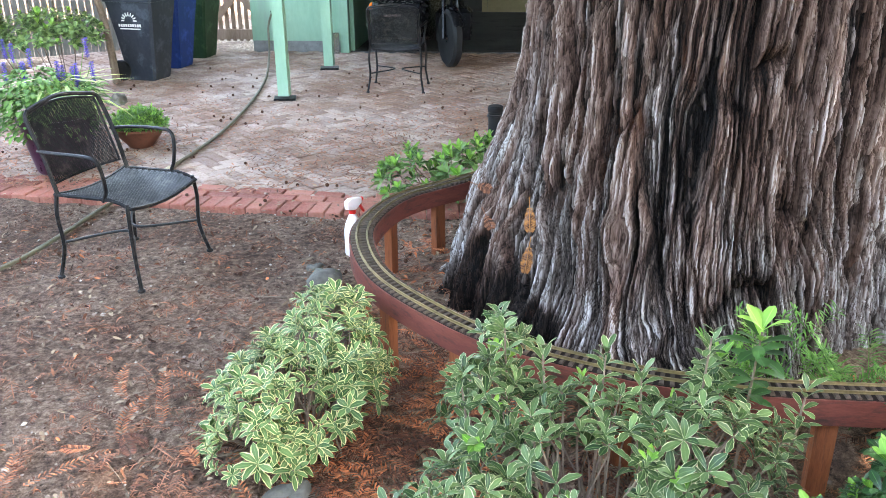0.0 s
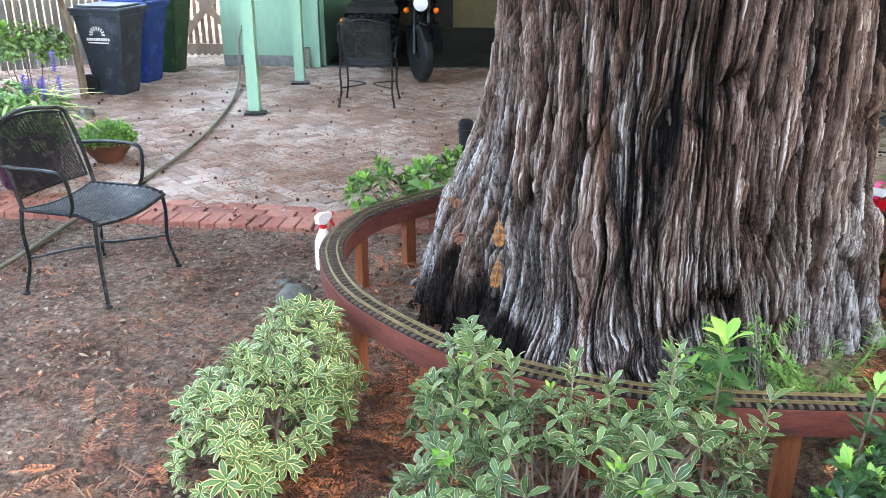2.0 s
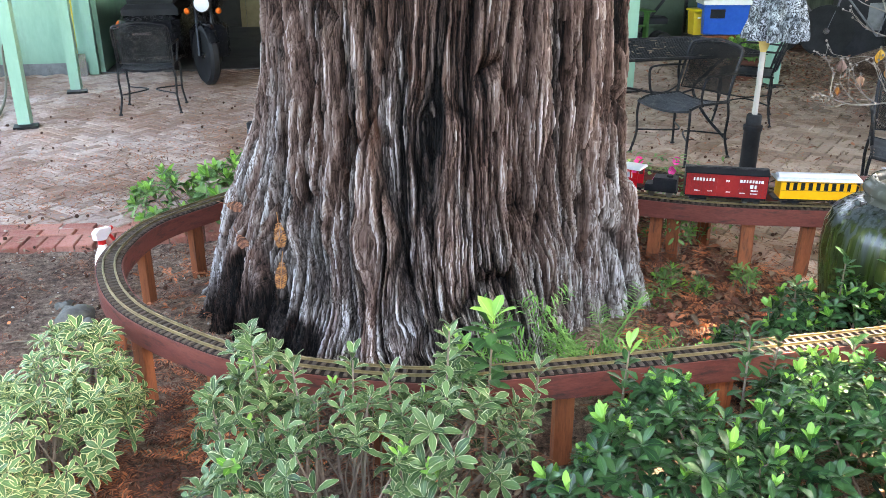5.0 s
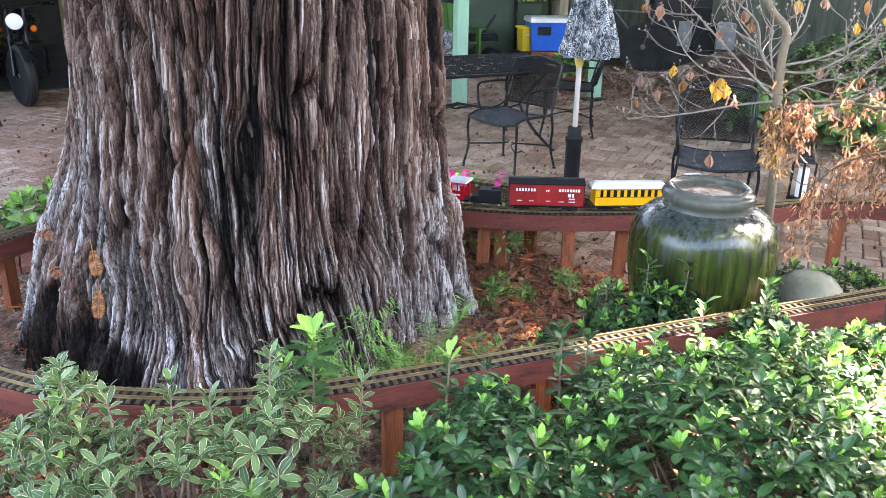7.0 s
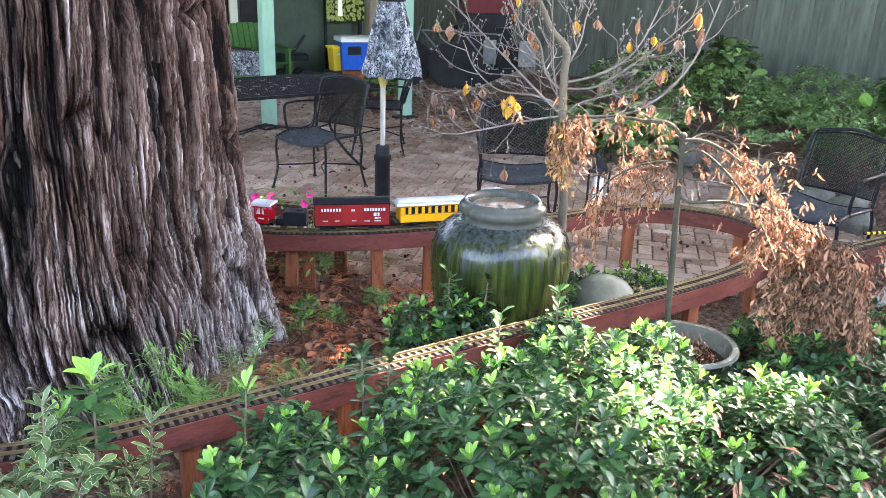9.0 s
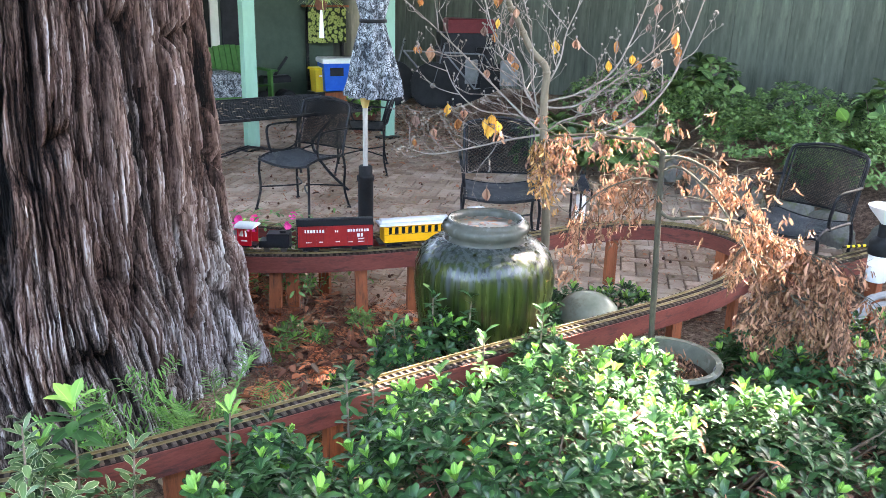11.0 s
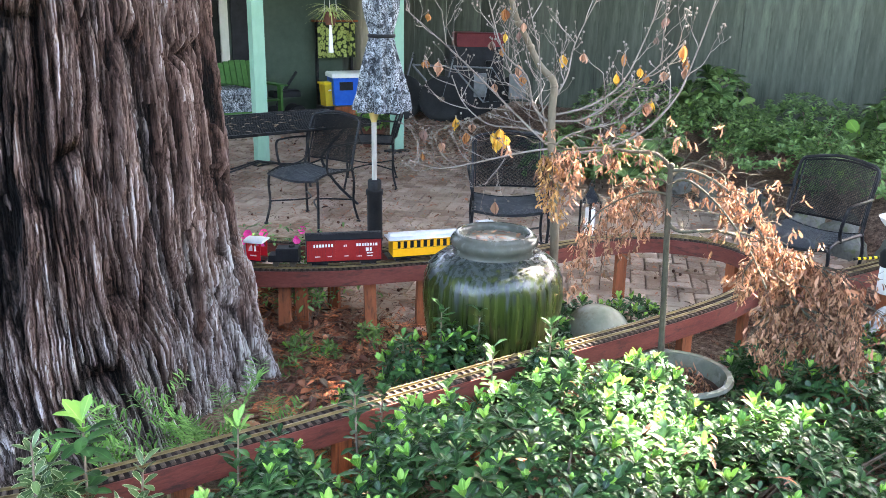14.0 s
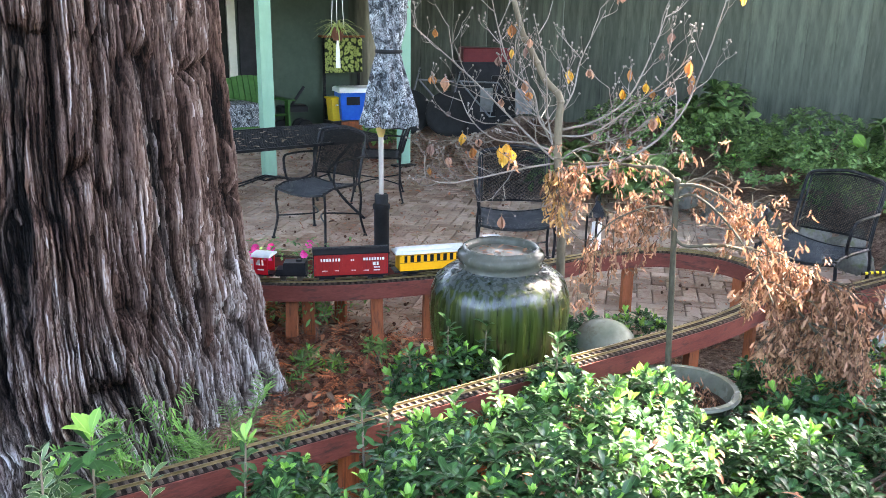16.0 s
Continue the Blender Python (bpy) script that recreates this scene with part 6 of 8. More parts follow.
def locomotive():
    t = thing("toy_locomotive", (0, 0, 0), "small red model steam locomotive with white cab roof", "model train")
    part("frame", Geo().box((0, 0, 0.034), (0.25, 0.06, 0.012), None, 0.003).box((0.128, 0, 0.03), (0.012, 0.09, 0.018), None, 0.002), TRAIN_BLACK, t, smooth=False)
    for x in (-0.03, 0.05):
        wheelset(t, x, 0.026, 22)
    for s in (-1, 1):
        part("side_rod", Geo().box((0.02, s * 0.034, 0.022), (0.12, 0.004, 0.006)), IRON_WHEEL, t, smooth=False)
        part("cylinder", Geo().lathe([(0.011, -0.02), (0.012, -0.018), (0.012, 0.018), (0.011, 0.02)], 12, (0.10, s * 0.04, 0.03), Matrix.Rotation(math.pi / 2, 3, "Y")), TRAIN_BLACK, t)
        part("side_tank", Geo().box((0.045, s * 0.037, 0.067), (0.115, 0.022, 0.046), None, 0.003), LOCO_RED, t, smooth=False)
        g = Geo()
        for z in (0.049, 0.086):
            g.box((0.045, s * 0.0488, z), (0.10, 0.0012, 0.0016))
        for x in (-0.005, 0.095):
            g.box((x, s * 0.0488, 0.0675), (0.0016, 0.0012, 0.037))
        g.box((-0.067, s * 0.0488, 0.068), (0.035, 0.0012, 0.007))
        part("pale_lining", g, WHITE_PAINT, t, smooth=False)
    part("boiler", Geo().lathe([(0.030, -0.05), (0.030, 0.115), (0.033, 0.116), (0.033, 0.14), (0.026, 0.146)], 20, (0, 0, 0.076), Matrix.Rotation(math.pi / 2, 3, "Y")), SILVER, t)
    part("chimney", Geo().lathe([(0.009, 0.10), (0.008, 0.115), (0.008, 0.16), (0.011, 0.166), (0.011, 0.172), (0.007, 0.172)], 14, (0.112, 0, 0)), WHITE_PAINT, t)
    part("dome", Geo().lathe([(0.014, 0.10), (0.014, 0.122), (0.009, 0.130), (0.002, 0.132)], 14, (0.04, 0, 0)), TRAIN_BLACK, t)
    part("headlamp", Geo().box((0.142, 0, 0.118), (0.016, 0.02, 0.02), None, 0.003), TRAIN_BLACK, t, smooth=False)
    for s in (-1, 1):
        cab = Geo()
        cab.box((-0.068, s * 0.047, 0.066), (0.078, 0.003, 0.05))
        for x in (-0.104, -0.068, -0.032):
            cab.box((x, s * 0.047, 0.112), (0.008, 0.003, 0.044))
        cab.box((-0.068, s * 0.047, 0.136), (0.078, 0.003, 0.008))
        part("cab_side", cab, LOCO_RED, t, smooth=False)
    part("cab_front", Geo().box((-0.031, 0, 0.088), (0.003, 0.094, 0.096)), LOCO_RED, t, smooth=False)
    roof(t, 0.105, 0.056, 0.140, 0.014, SILVER).matrix_basis = Matrix.Translation((-0.068, 0, 0))
    curve = bpy.data.curves.new("number", "FONT")
    curve.body, curve.size, curve.extrude, curve.align_x, curve.align_y = "2", 0.032, 0.0006, "CENTER", "CENTER"
    for s in (-1, 1):
        ob = new("number", curve)
        ob.data.materials.clear() if s < 0 else None
        ob.parent = t
        ob.matrix_basis = pose(0.045, s * 0.0492, 0.068, 90, 0, 0 if s < 0 else 180)
    curve.materials.append(WHITE_PAINT)
    return t


def tender():
    t = thing("toy_tender", (0, 0, 0), "black model railway tender behind the locomotive", "model train")
    part("body", Geo().box((-0.02, 0, 0.072), (0.12, 0.088, 0.066), None, 0.004).box((0.055, 0, 0.052), (0.05, 0.084, 0.03), None, 0.003), TRAIN_BLACK, t, smooth=False)
    part("filler", Geo().lathe([(0.018, 0.104), (0.018, 0.112), (0.015, 0.116)], 16, (-0.04, 0, 0)), TRAIN_BLACK, t)
    part("frame", Geo().box((0, 0, 0.032), (0.17, 0.06, 0.010)), TRAIN_BLACK, t, smooth=False)
    for x in (-0.045, 0.045):
        wheelset(t, x, 0.016)
    return t


def boxcar():
    t = thing("toy_boxcar", (0, 0, 0), "red model boxcar with black roof and white markings", "model train")
    L, H = 0.395, 0.118
    body = Geo().box((0, 0, 0.038 + H / 2), (L, 0.104, H))
    part("body", body, CAR_RED, t, smooth=False)
    for s in (-1, 1):
        part("side_door", Geo().box((0, s * 0.054, 0.038 + H / 2), (0.092, 0.004, H - 0.012)), CAR_RED, t, smooth=False)
        g = Geo()
        for i in range(22):
            x = -L / 2 + 0.009 + i * 0.018
            if abs(x) > 0.05:
                g.box((x, s * 0.0524, 0.038 + H / 2), (0.0012, 0.0012, H - 0.01))
        tagged(part("plank_groove", g, MAROON, t, smooth=False), kind="stuff")
    out = [(-0.060, 0.154), (0.060, 0.154), (0.060, 0.159), (0.012, 0.174), (-0.012, 0.174), (-0.060, 0.159)]
    part("roof", Geo().prism(out, -L / 2 - 0.006, L / 2 + 0.006, Matrix(((0, 1, 0), (1, 0, 0), (0, 0, 1)))), TRAIN_BLACK, t, smooth=False)
    walk_g = Geo()
    for y in (-0.011, 0, 0.011):
        walk_g.box((0, y, 0.178), (L + 0.012, 0.009, 0.003))
    part("roof_walk", walk_g, TRAIN_BLACK, t, smooth=False)
    for x in (-L / 2 - 0.002, L / 2 + 0.002):
        part("end_wall", Geo().box((x, 0, 0.038 + H / 2), (0.004, 0.1, H)), TRAIN_BLACK, t, smooth=False)
    part("frame", Geo().box((0, 0, 0.031), (L, 0.08, 0.012)), TRAIN_BLACK, t, smooth=False)
    side_marks(t, [(-0.17, 0.125, 8, 0.0125), (0.065, 0.125, 7, 0.0135), (-0.14, 0.098, 2, 0.016), (-0.15, 0.078, 5, 0.006), (-0.15, 0.062, 6, 0.005), (-0.09, 0.062, 5, 0.005), (0.07, 0.065, 4, 0.005), (0.13, 0.065, 5, 0.005), (-0.02, 0.065, 4, 0.005), (-0.01, 0.122, 2, 0.009)], WHITE_PAINT, 0.0572)
    for x in (-0.13, 0.13):
        truck(t, x)
    return t


def coach():
    t = thing("toy_coach", (0, 0, 0), "yellow model passenger coach with silver roof", "model train")
    L = 0.36
    for s in (-1, 1):
        g = Geo().box((0, s * 0.05, 0.062), (L, 0.004, 0.046))
        g.box((0, s * 0.05, 0.130), (L, 0.004, 0.012))
        for i in range(10):
            g.box((-L / 2 + 0.012 + i * (L - 0.024) / 9, s * 0.05, 0.105), (0.016 if 0 < i < 9 else 0.024, 0.004, 0.042))
        part("side_wall", g, COACH_YELLOW, t, smooth=False)
        for i in range(9):
            part("window", Geo().box((-L / 2 + 0.012 + (i + 0.5) * (L - 0.024) / 9, s * 0.0475, 0.105), (0.030, 0.002, 0.042)), DARK_GLASS, t, smooth=False)
        part("trim_line", Geo().box((0, s * 0.0525, 0.084), (L, 0.0014, 0.002)).box((0, s * 0.0525, 0.126), (L, 0.0014, 0.002)), TRAIN_BLACK, t, smooth=False)
    for x in (-L / 2, L / 2):
        part("end_wall", Geo().box((x, 0, 0.088), (0.004, 0.1, 0.096)), COACH_YELLOW, t, smooth=False)
    roof(t, L + 0.05, 0.060, 0.137, 0.012, SILVER)
    roof(t, L + 0.02, 0.032, 0.150, 0.012, SILVER, "clerestory")
    part("platform", Geo().box((0, 0, 0.034), (L + 0.055, 0.09, 0.010)), TRAIN_BLACK, t, smooth=False)
    for x in (-0.12, 0.12):
        truck(t, x)
    return t


def caboose():
    t = thing("toy_caboose", (0, 0, 0), "maroon model caboose with cupola and white round emblem", "model train")
    L = 0.25
    part("body", Geo().box((0, 0, 0.088), (L, 0.1, 0.096)), MAROON, t, smooth=False)
    roof(t, L + 0.06, 0.060, 0.137, 0.010, MAROON)
    part("cupola", Geo().box((0.0, 0, 0.165), (0.075, 0.09, 0.042)), MAROON, t, smooth=False)
    roof(t, 0.085, 0.052, 0.186, 0.006, SILVER, "cupola_roof")
    for s in (-1, 1):
        part("emblem", Geo().lathe([(0.018, -0.001), (0.018, 0.001)], 24, (0, s * 0.051, 0.09), X_AXIS), WHITE_PAINT, t)
        part("emblem_shield", Geo().box((0, s * 0.0522, 0.09), (0.016, 0.001, 0.02)), MAROON, t, smooth=False)
        for x in (-0.08, 0.08):
            part("window", Geo().box((x, s * 0.051, 0.105), (0.026, 0.002, 0.03)), DARK_GLASS, t, smooth=False)
        for x in (-L / 2 - 0.02, L / 2 + 0.02):
            part("hand_rail", Geo().tube(smoothed([(x - 0.015, s * 0.048, 0.04), (x - 0.01, s * 0.048, 0.085), (x + 0.012, s * 0.048, 0.085), (x + 0.014, s * 0.048, 0.04)], 4), 0.0022, 5), COACH_YELLOW, t)
    side_marks(t, [(-0.075, 0.127, 12, 0.0085), (-0.018, 0.058, 6, 0.005)], WHITE_PAINT, 0.0508)
    part("platform", Geo().box((0, 0, 0.034), (L + 0.075, 0.09, 0.010)), TRAIN_BLACK, t, smooth=False)
    for x in (-L / 2 - 0.002, L / 2 + 0.002):
        part("end_panel", Geo().box((x, 0, 0.085), (0.003, 0.09, 0.09)), COACH_YELLOW, t, smooth=False)
    for x in (-0.085, 0.085):
        truck(t, x)
    return t


for make, back in ((locomotive, 0.13), (tender, 0.345), (boxcar, 0.66), (coach, 1.10), (caboose, 1.47)):
    make().matrix_basis = on_track(back)


# ---- bins, gate, garage things ----
def bin_cart(at, rz, a, b, label, marks):
    plastic = plain("bin_plastic_" + label.split()[0], a, b, 0.45, scale=8, bump=0.1, dirt=tuple(min(1, c * 1.6 + 0.01) for c in b[:3]) + (1,))
    t = thing("wheelie_bin", at, label, "bin", rz, group="wheelie bins")
    g = Geo()
    lev = [(0.0, 0.19, 0.19), (0.04, 0.20, 0.20), (0.55, 0.25, 0.265), (0.93, 0.295, 0.325), (0.935, 0.315, 0.345), (0.98, 0.315, 0.345)]
    vs, fs = [], []
    for z, hx, hy in lev:
        for x, y in ((-hx, -hy + 0.03), (-hx + 0.03, -hy), (hx - 0.03, -hy), (hx, -hy + 0.03), (hx, hy - 0.03), (hx - 0.03, hy), (-hx + 0.03, hy), (-hx, hy - 0.03)):
            vs.append((x, y, z))
    for l in range(len(lev) - 1):
        fs += [(8 * l + i, 8 * l + (i + 1) % 8, 8 * l + 8 + (i + 1) % 8, 8 * l + 8 + i) for i in range(8)]
    fs.append(tuple(range(7, -1, -1)))
    part("body", g.add(vs, fs), plastic, t, sharp=35)
    lid = Geo().box((0, 0.0, 1.0), (0.66, 0.71, 0.04), None, 0.015).box((0, 0.0, 1.03), (0.54, 0.58, 0.03), None, 0.015)
    part("lid", lid, plastic, t, smooth=False)
    part("handle", Geo().tube([(-0.22, 0.38, 0.99), (0.22, 0.38, 0.99)], 0.016, 8), plastic, t)
    for s in (-1, 1):
        part("wheel", Geo().lathe([(0.04, -0.025), (0.115, -0.025), (0.125, -0.012), (0.125, 0.012), (0.115, 0.025), (0.04, 0.025)], 24, (s * 0.26, 0.22, 0.125), Matrix.Rotation(math.pi / 2, 3, "Y")), RUBBER, t)
    for z in (0.35, 0.62):
        part("side_grip", Geo().box((0.285, -0.05, z), (0.02, 0.12, 0.03), None, 0.006), plastic, t, smooth=False)
    if marks:
        m = Geo()
        for k in range(9):
            w = math.pi * k / 8
            m.box((-0.293, 0.085 * math.cos(w), 0.72 + 0.075 * math.sin(w)), (0.002, 0.014, 0.045), Matrix.Rotation(w - math.pi / 2, 3, "X"))
        for i in range(10):
            m.box((-0.288, -0.145 + i * 0.032, 0.665), (0.004, 0.022, 0.032))
        m.box((-0.285, 0, 0.625), (0.006, 0.28, 0.012))
        part("marking", m, WHITE_PAINT, t, "white sunburst emblem on dark plastic")
    t.scale = (0.84, 0.86, 0.89)
    return t


bin_cart((-2.95, 8.88, 0), 80, lin(40, 46, 54), lin(58, 64, 72), "charcoal grey wheeled waste bin with white emblem", True)
bin_cart((-2.97, 9.62, 0), 82, lin(20, 44, 96), lin(32, 60, 120), "blue wheeled recycling bin beside the gate", False)
bin_cart((-2.92, 10.32, 0), 84, lin(28, 52, 36), lin(42, 68, 48), "green wheeled garden bin beside the gate", False)


def gate():
    t = thing("garden_gate", (-2.62, 11.15, 0), "weathered grey-brown slatted gate with crossed braces", "gate")
    for i in range(11):
        part("slat", Geo().box((-0.45 + i * 0.09, 0, 0.72), (0.05, 0.02, 1.3), ch=0.003), GATE, t, smooth=False)
    for z in (0.16, 1.25):
        part("rail", Geo().box((0, -0.03, z), (1.02, 0.035, 0.13)), GATE, t, smooth=False)
    for s in (-1, 1):
        part("brace", Geo().box((0, -0.036 - 0.012 * s, 0.7), (1.38, 0.022, 0.09), Matrix.Rotation(s * 0.82, 3, "Y")), GATE, t, smooth=False)
    for x in (-0.56, 0.56):
        part("post", Geo().box((x, 0, 0.85), (0.1, 0.1, 1.7)), GATE, t, smooth=False)


gate()
HOSE = plain("khaki_garden_hose", lin(84, 82, 66), lin(116, 112, 92), 0.45, scale=20, bump=0.1, dirt=lin(96, 90, 76))
HOSE_LINE = smoothed([(-2.6, 2.9, 0.012), (-1.95, 3.35, 0.012), (-1.56, 3.72, 0.014), (-1.46, 4.75, 0.015), (-1.37, 5.59, 0.018), (-1.34, 6.48, 0.02), (-1.42, 7.5, 0.02), (-1.6, 8.7, 0.03), (-1.86, 9.8, 0.12), (-2.02, 10.4, 0.36), (-2.05, 10.72, 0.5)], 8)
hose = thing("garden_hose", (-1.4, 5.5, 0), "khaki garden hose lying across the paving", "hose")
part("tube", Geo().tube([p - Vector((-1.4, 5.5, 0)) for p in HOSE_LINE], 0.0135, 8), HOSE, hose)
part("coupling", Geo().tube([p - Vector((-1.4, 5.5, 0)) for p in HOSE_LINE[30:32]], 0.019, 10), plain("tan_coupling", lin(170, 156, 126), lin(196, 182, 152), 0.5), hose)
part("tap", Geo().tube([(-0.65, 5.2, 0.5), (-0.65, 5.32, 0.52)], 0.02, 8).tube([(-0.65, 5.25, 0.5), (-0.65, 5.25, 0.58)], 0.012, 8), BLACK_IRON, hose)

CHROME = plain("dull_chrome", lin(150, 152, 156), lin(190, 192, 196), 0.15, 0.95, 20, bump=0.02)
MOTO_BLACK = plain("black_motorcycle_paint", lin(14, 15, 17), lin(28, 29, 32), 0.25, scale=10, bump=0.03)
AMBER = plain("amber_lens", lin(196, 84, 24), lin(216, 104, 36), 0.2, bump=0)


def spoked_wheel(t, c, r, wide, rot, name="wheel"):
    w = part(name, Geo().lathe([(r * 0.80, -wide * 0.3), (r * 0.9, -wide * 0.5), (r, -wide * 0.25), (r, wide * 0.25), (r * 0.9, wide * 0.5), (r * 0.80, wide * 0.3), (r * 0.78, 0)], 40, c, rot), RUBBER, t, "black rubber tyre")
    g = Geo()
    for k in range(18):
        a = 2 * math.pi * k / 18
        p = rot @ Vector((math.cos(a) * r * 0.8, math.sin(a) * r * 0.8, 0))
        q = rot @ Vector((math.cos(a + 0.5) * 0.03, math.sin(a + 0.5) * 0.03, wide * 0.25 * (1 if k % 2 else -1)))
        g.tube([Vector(c) + p, Vector(c) + q], 0.0025, 4)
    part("spokes", g, CHROME, w)
    part("hub", Geo().lathe([(0.04, -wide * 0.4), (0.05, 0), (0.04, wide * 0.4)], 16, c, rot), CHROME, w)


def motorcycle():
    t = thing("sidecar_motorcycle", (0.30, 9.75, 0), "black motorcycle with sidecar parked at the garage", "motorcycle")
    yz = Matrix.Rotation(math.pi / 2, 3, "Y")
    steer = Matrix.Rotation(radians(24), 3, "Z")
    spoked_wheel(t, (0.0, 0.0, 0.325), 0.325, 0.11, steer @ yz, "front_wheel")
    spoked_wheel(t, (0.0, 1.45, 0.315), 0.315, 0.12, yz, "rear_wheel")
    spoked_wheel(t, (-1.02, 1.2, 0.30), 0.30, 0.11, yz, "sidecar_wheel")
    for s in (-1, 1):
        part("fork", Geo().tube([steer @ Vector((s * 0.08, -0.02, 0.325)), (s * 0.085, 0.22, 0.98)], 0.024, 8), MOTO_BLACK, t)
        part("mirror_stem", Geo().tube([(s * 0.25, 0.25, 1.02), (s * 0.34, 0.2, 1.2)], 0.006, 6), CHROME, t)
        part("indicator", Geo().ball((s * 0.17, 0.08, 0.80), 0.035, 12, 8), AMBER, t)
    part("handlebar", Geo().tube(smoothed([(-0.38, 0.34, 1.03), (-0.25, 0.25, 1.04), (0, 0.22, 1.0), (0.25, 0.25, 1.04), (0.38, 0.34, 1.03)], 5), 0.014, 8), MOTO_BLACK, t)
    lamp = part("headlamp", Geo().lathe([(0.05, -0.09), (0.085, -0.04), (0.092, 0.0), (0.088, 0.012)], 24, (0, 0.02, 0.88), Matrix.Rotation(math.pi / 2, 3, "X")), CHROME, t)
    part("lens", Geo().lathe([(0.082, 0), (0.05, 0.015), (0.01, 0.02)], 24, (0, 0.005, 0.88), Matrix.Rotation(math.pi / 2, 3, "X")), SILVER, lamp)
    part("front_fender", Geo().tube([steer @ Vector((0, -0.345 * math.cos(a), 0.325 + 0.36 * math.sin(a))) for a in np.linspace(0.5, 2.8, 12)], 0.06, 8, flat=0.3), MOTO_BLACK, t)
    part("tank", Geo().ball((0, 0.62, 0.82), 0.2, 20, 12, (0.75, 1.4, 0.72)), MOTO_BLACK, t)
    part("engine", Geo().box((0, 0.68, 0.42), (0.42, 0.42, 0.36), None, 0.05), MOTO_BLACK, t)
    part("saddle", Geo().box((0, 1.1, 0.80), (0.28, 0.5, 0.1), None, 0.04), RUBBER, t)
    part("frame_tube", Geo().tube(smoothed([(0, 0.2, 0.9), (0, 0.35, 0.4), (0, 0.6, 0.2), (0, 1.2, 0.25), (0, 1.45, 0.32)], 5), 0.022, 8), MOTO_BLACK, t)
    lev = [(0.22, 0.45, 1.35), (0.32, 0.05, 1.7), (0.58, -0.02, 1.85), (0.70, 0.1, 1.9), (0.74, 0.3, 1.88)]
    vs, fs = [], []
    for z, y0, y1 in lev:
        for x, y in ((-0.93, y0 + 0.14), (-0.84, y0 + 0.02), (-0.6, y0), (-0.36, y0 + 0.02), (-0.27, y0 + 0.14), (-0.27, y1), (-0.93, y1)):
            vs.append((x, y, z))
    for l in range(len(lev) - 1):
        fs += [(7 * l + i, 7 * l + (i + 1) % 7, 7 * l + 7 + (i + 1) % 7, 7 * l + 7 + i) for i in range(7)]
    fs += [tuple(range(6, -1, -1)), tuple(range(28, 35))]
    part("sidecar_body", Geo().add(vs, fs), MOTO_BLACK, t, sharp=30)
    part("sidecar_cover", Geo().box((-0.6, 0.95, 0.80), (0.62, 1.3, 0.12), None, 0.05), RUBBER, t)
    part("windscreen", Geo().box((-0.6, 0.42, 0.92), (0.5, 0.012, 0.26), Matrix.Rotation(-0.35, 3, "X"), 0.004), DARK_GLASS, t, smooth=False)
    part("sidecar_fender", Geo().tube([(-1.02, 1.2 - 0.36 * math.cos(a), 0.30 + 0.36 * math.sin(a)) for a in np.linspace(0.2, 2.9, 12)], 0.07, 8, flat=0.4), MOTO_BLACK, t)
    part("sidecar_lamp", Geo().ball((-0.98, 0.55, 0.62), 0.05, 14, 8), AMBER, t)
    part("nose_badge", Geo().box((-0.66, -0.028, 0.58), (0.2, 0.006, 0.03)), CHROME, t, smooth=False)


motorcycle()


def spade(x, y, lean, label):
    t = thing("garden_spade", (x, y, 0), label, "spade")
    part("shaft", Geo().tube([(0, 0, 0.22), (0, lean, 1.25)], 0.016, 8), plain("yellow_shaft", lin(186, 170, 60), lin(206, 192, 84), 0.5), t)
    part("blade", Geo().box((0, -0.01, 0.13), (0.20, 0.012, 0.26), Matrix.Rotation(-0.08, 3, "X"), 0.004), CHROME, t, smooth=False)


spade(-1.28, 10.62, 0.12, "spade with a yellow shaft leaning on the garage wall")
part_door = thing("garage_back_door", (0.95, 15.1, 0), "pale yellow panelled door inside the garage", "door")
CREAM = plain("cream_door_paint", lin(104, 95, 70), lin(126, 115, 88), 0.5, scale=6)
part("leaf", Geo().box((0, 0, 1.02), (0.82, 0.05, 2.04), None, 0.004), CREAM, part_door, smooth=False)
for x in (-0.46, 0.46):
    part("jamb", Geo().box((x, -0.01, 1.04), (0.09, 0.08, 2.1)), CREAM, part_door, smooth=False)
part("pane", Geo().box((0.05, -0.03, 1.5), (0.45, 0.02, 0.9)), DARK_GLASS, part_door, smooth=False)
corner = solid("trim_garage_corner", Geo().box((-1.12, 10.72, 1.6), (0.11, 0.11, 3.2)), MINT, "mint green corner board of the garage opening", "trim")


# ---- pots and small garden things ----
PURPLE = plain("purple_glazed_pot", lin(50, 26, 44), lin(74, 40, 62), 0.3, scale=6, bump=0.1)
TERRACOTTA = plain("brown_terracotta", lin(86, 54, 44), lin(120, 78, 63), 0.6, scale=10, bump=0.2)
SOIL = plain("dark_potting_soil", lin(44, 34, 28), lin(78, 58, 46), 0.9, scale=40, bump=0.8)


def pot(name, at, prof, material, label, soil_r, soil_z):
    t = thing(name, at, label, "pot")
    part("body", Geo().lathe(prof, 48), material, t, sharp=60)
    part("soil", Geo().lathe([(soil_r * 0.95, soil_z - 0.03), (soil_r, soil_z - 0.005), (soil_r * 0.6, soil_z + 0.012), (0.01, soil_z + 0.02)], 32), SOIL, t, "dark soil")
    return t


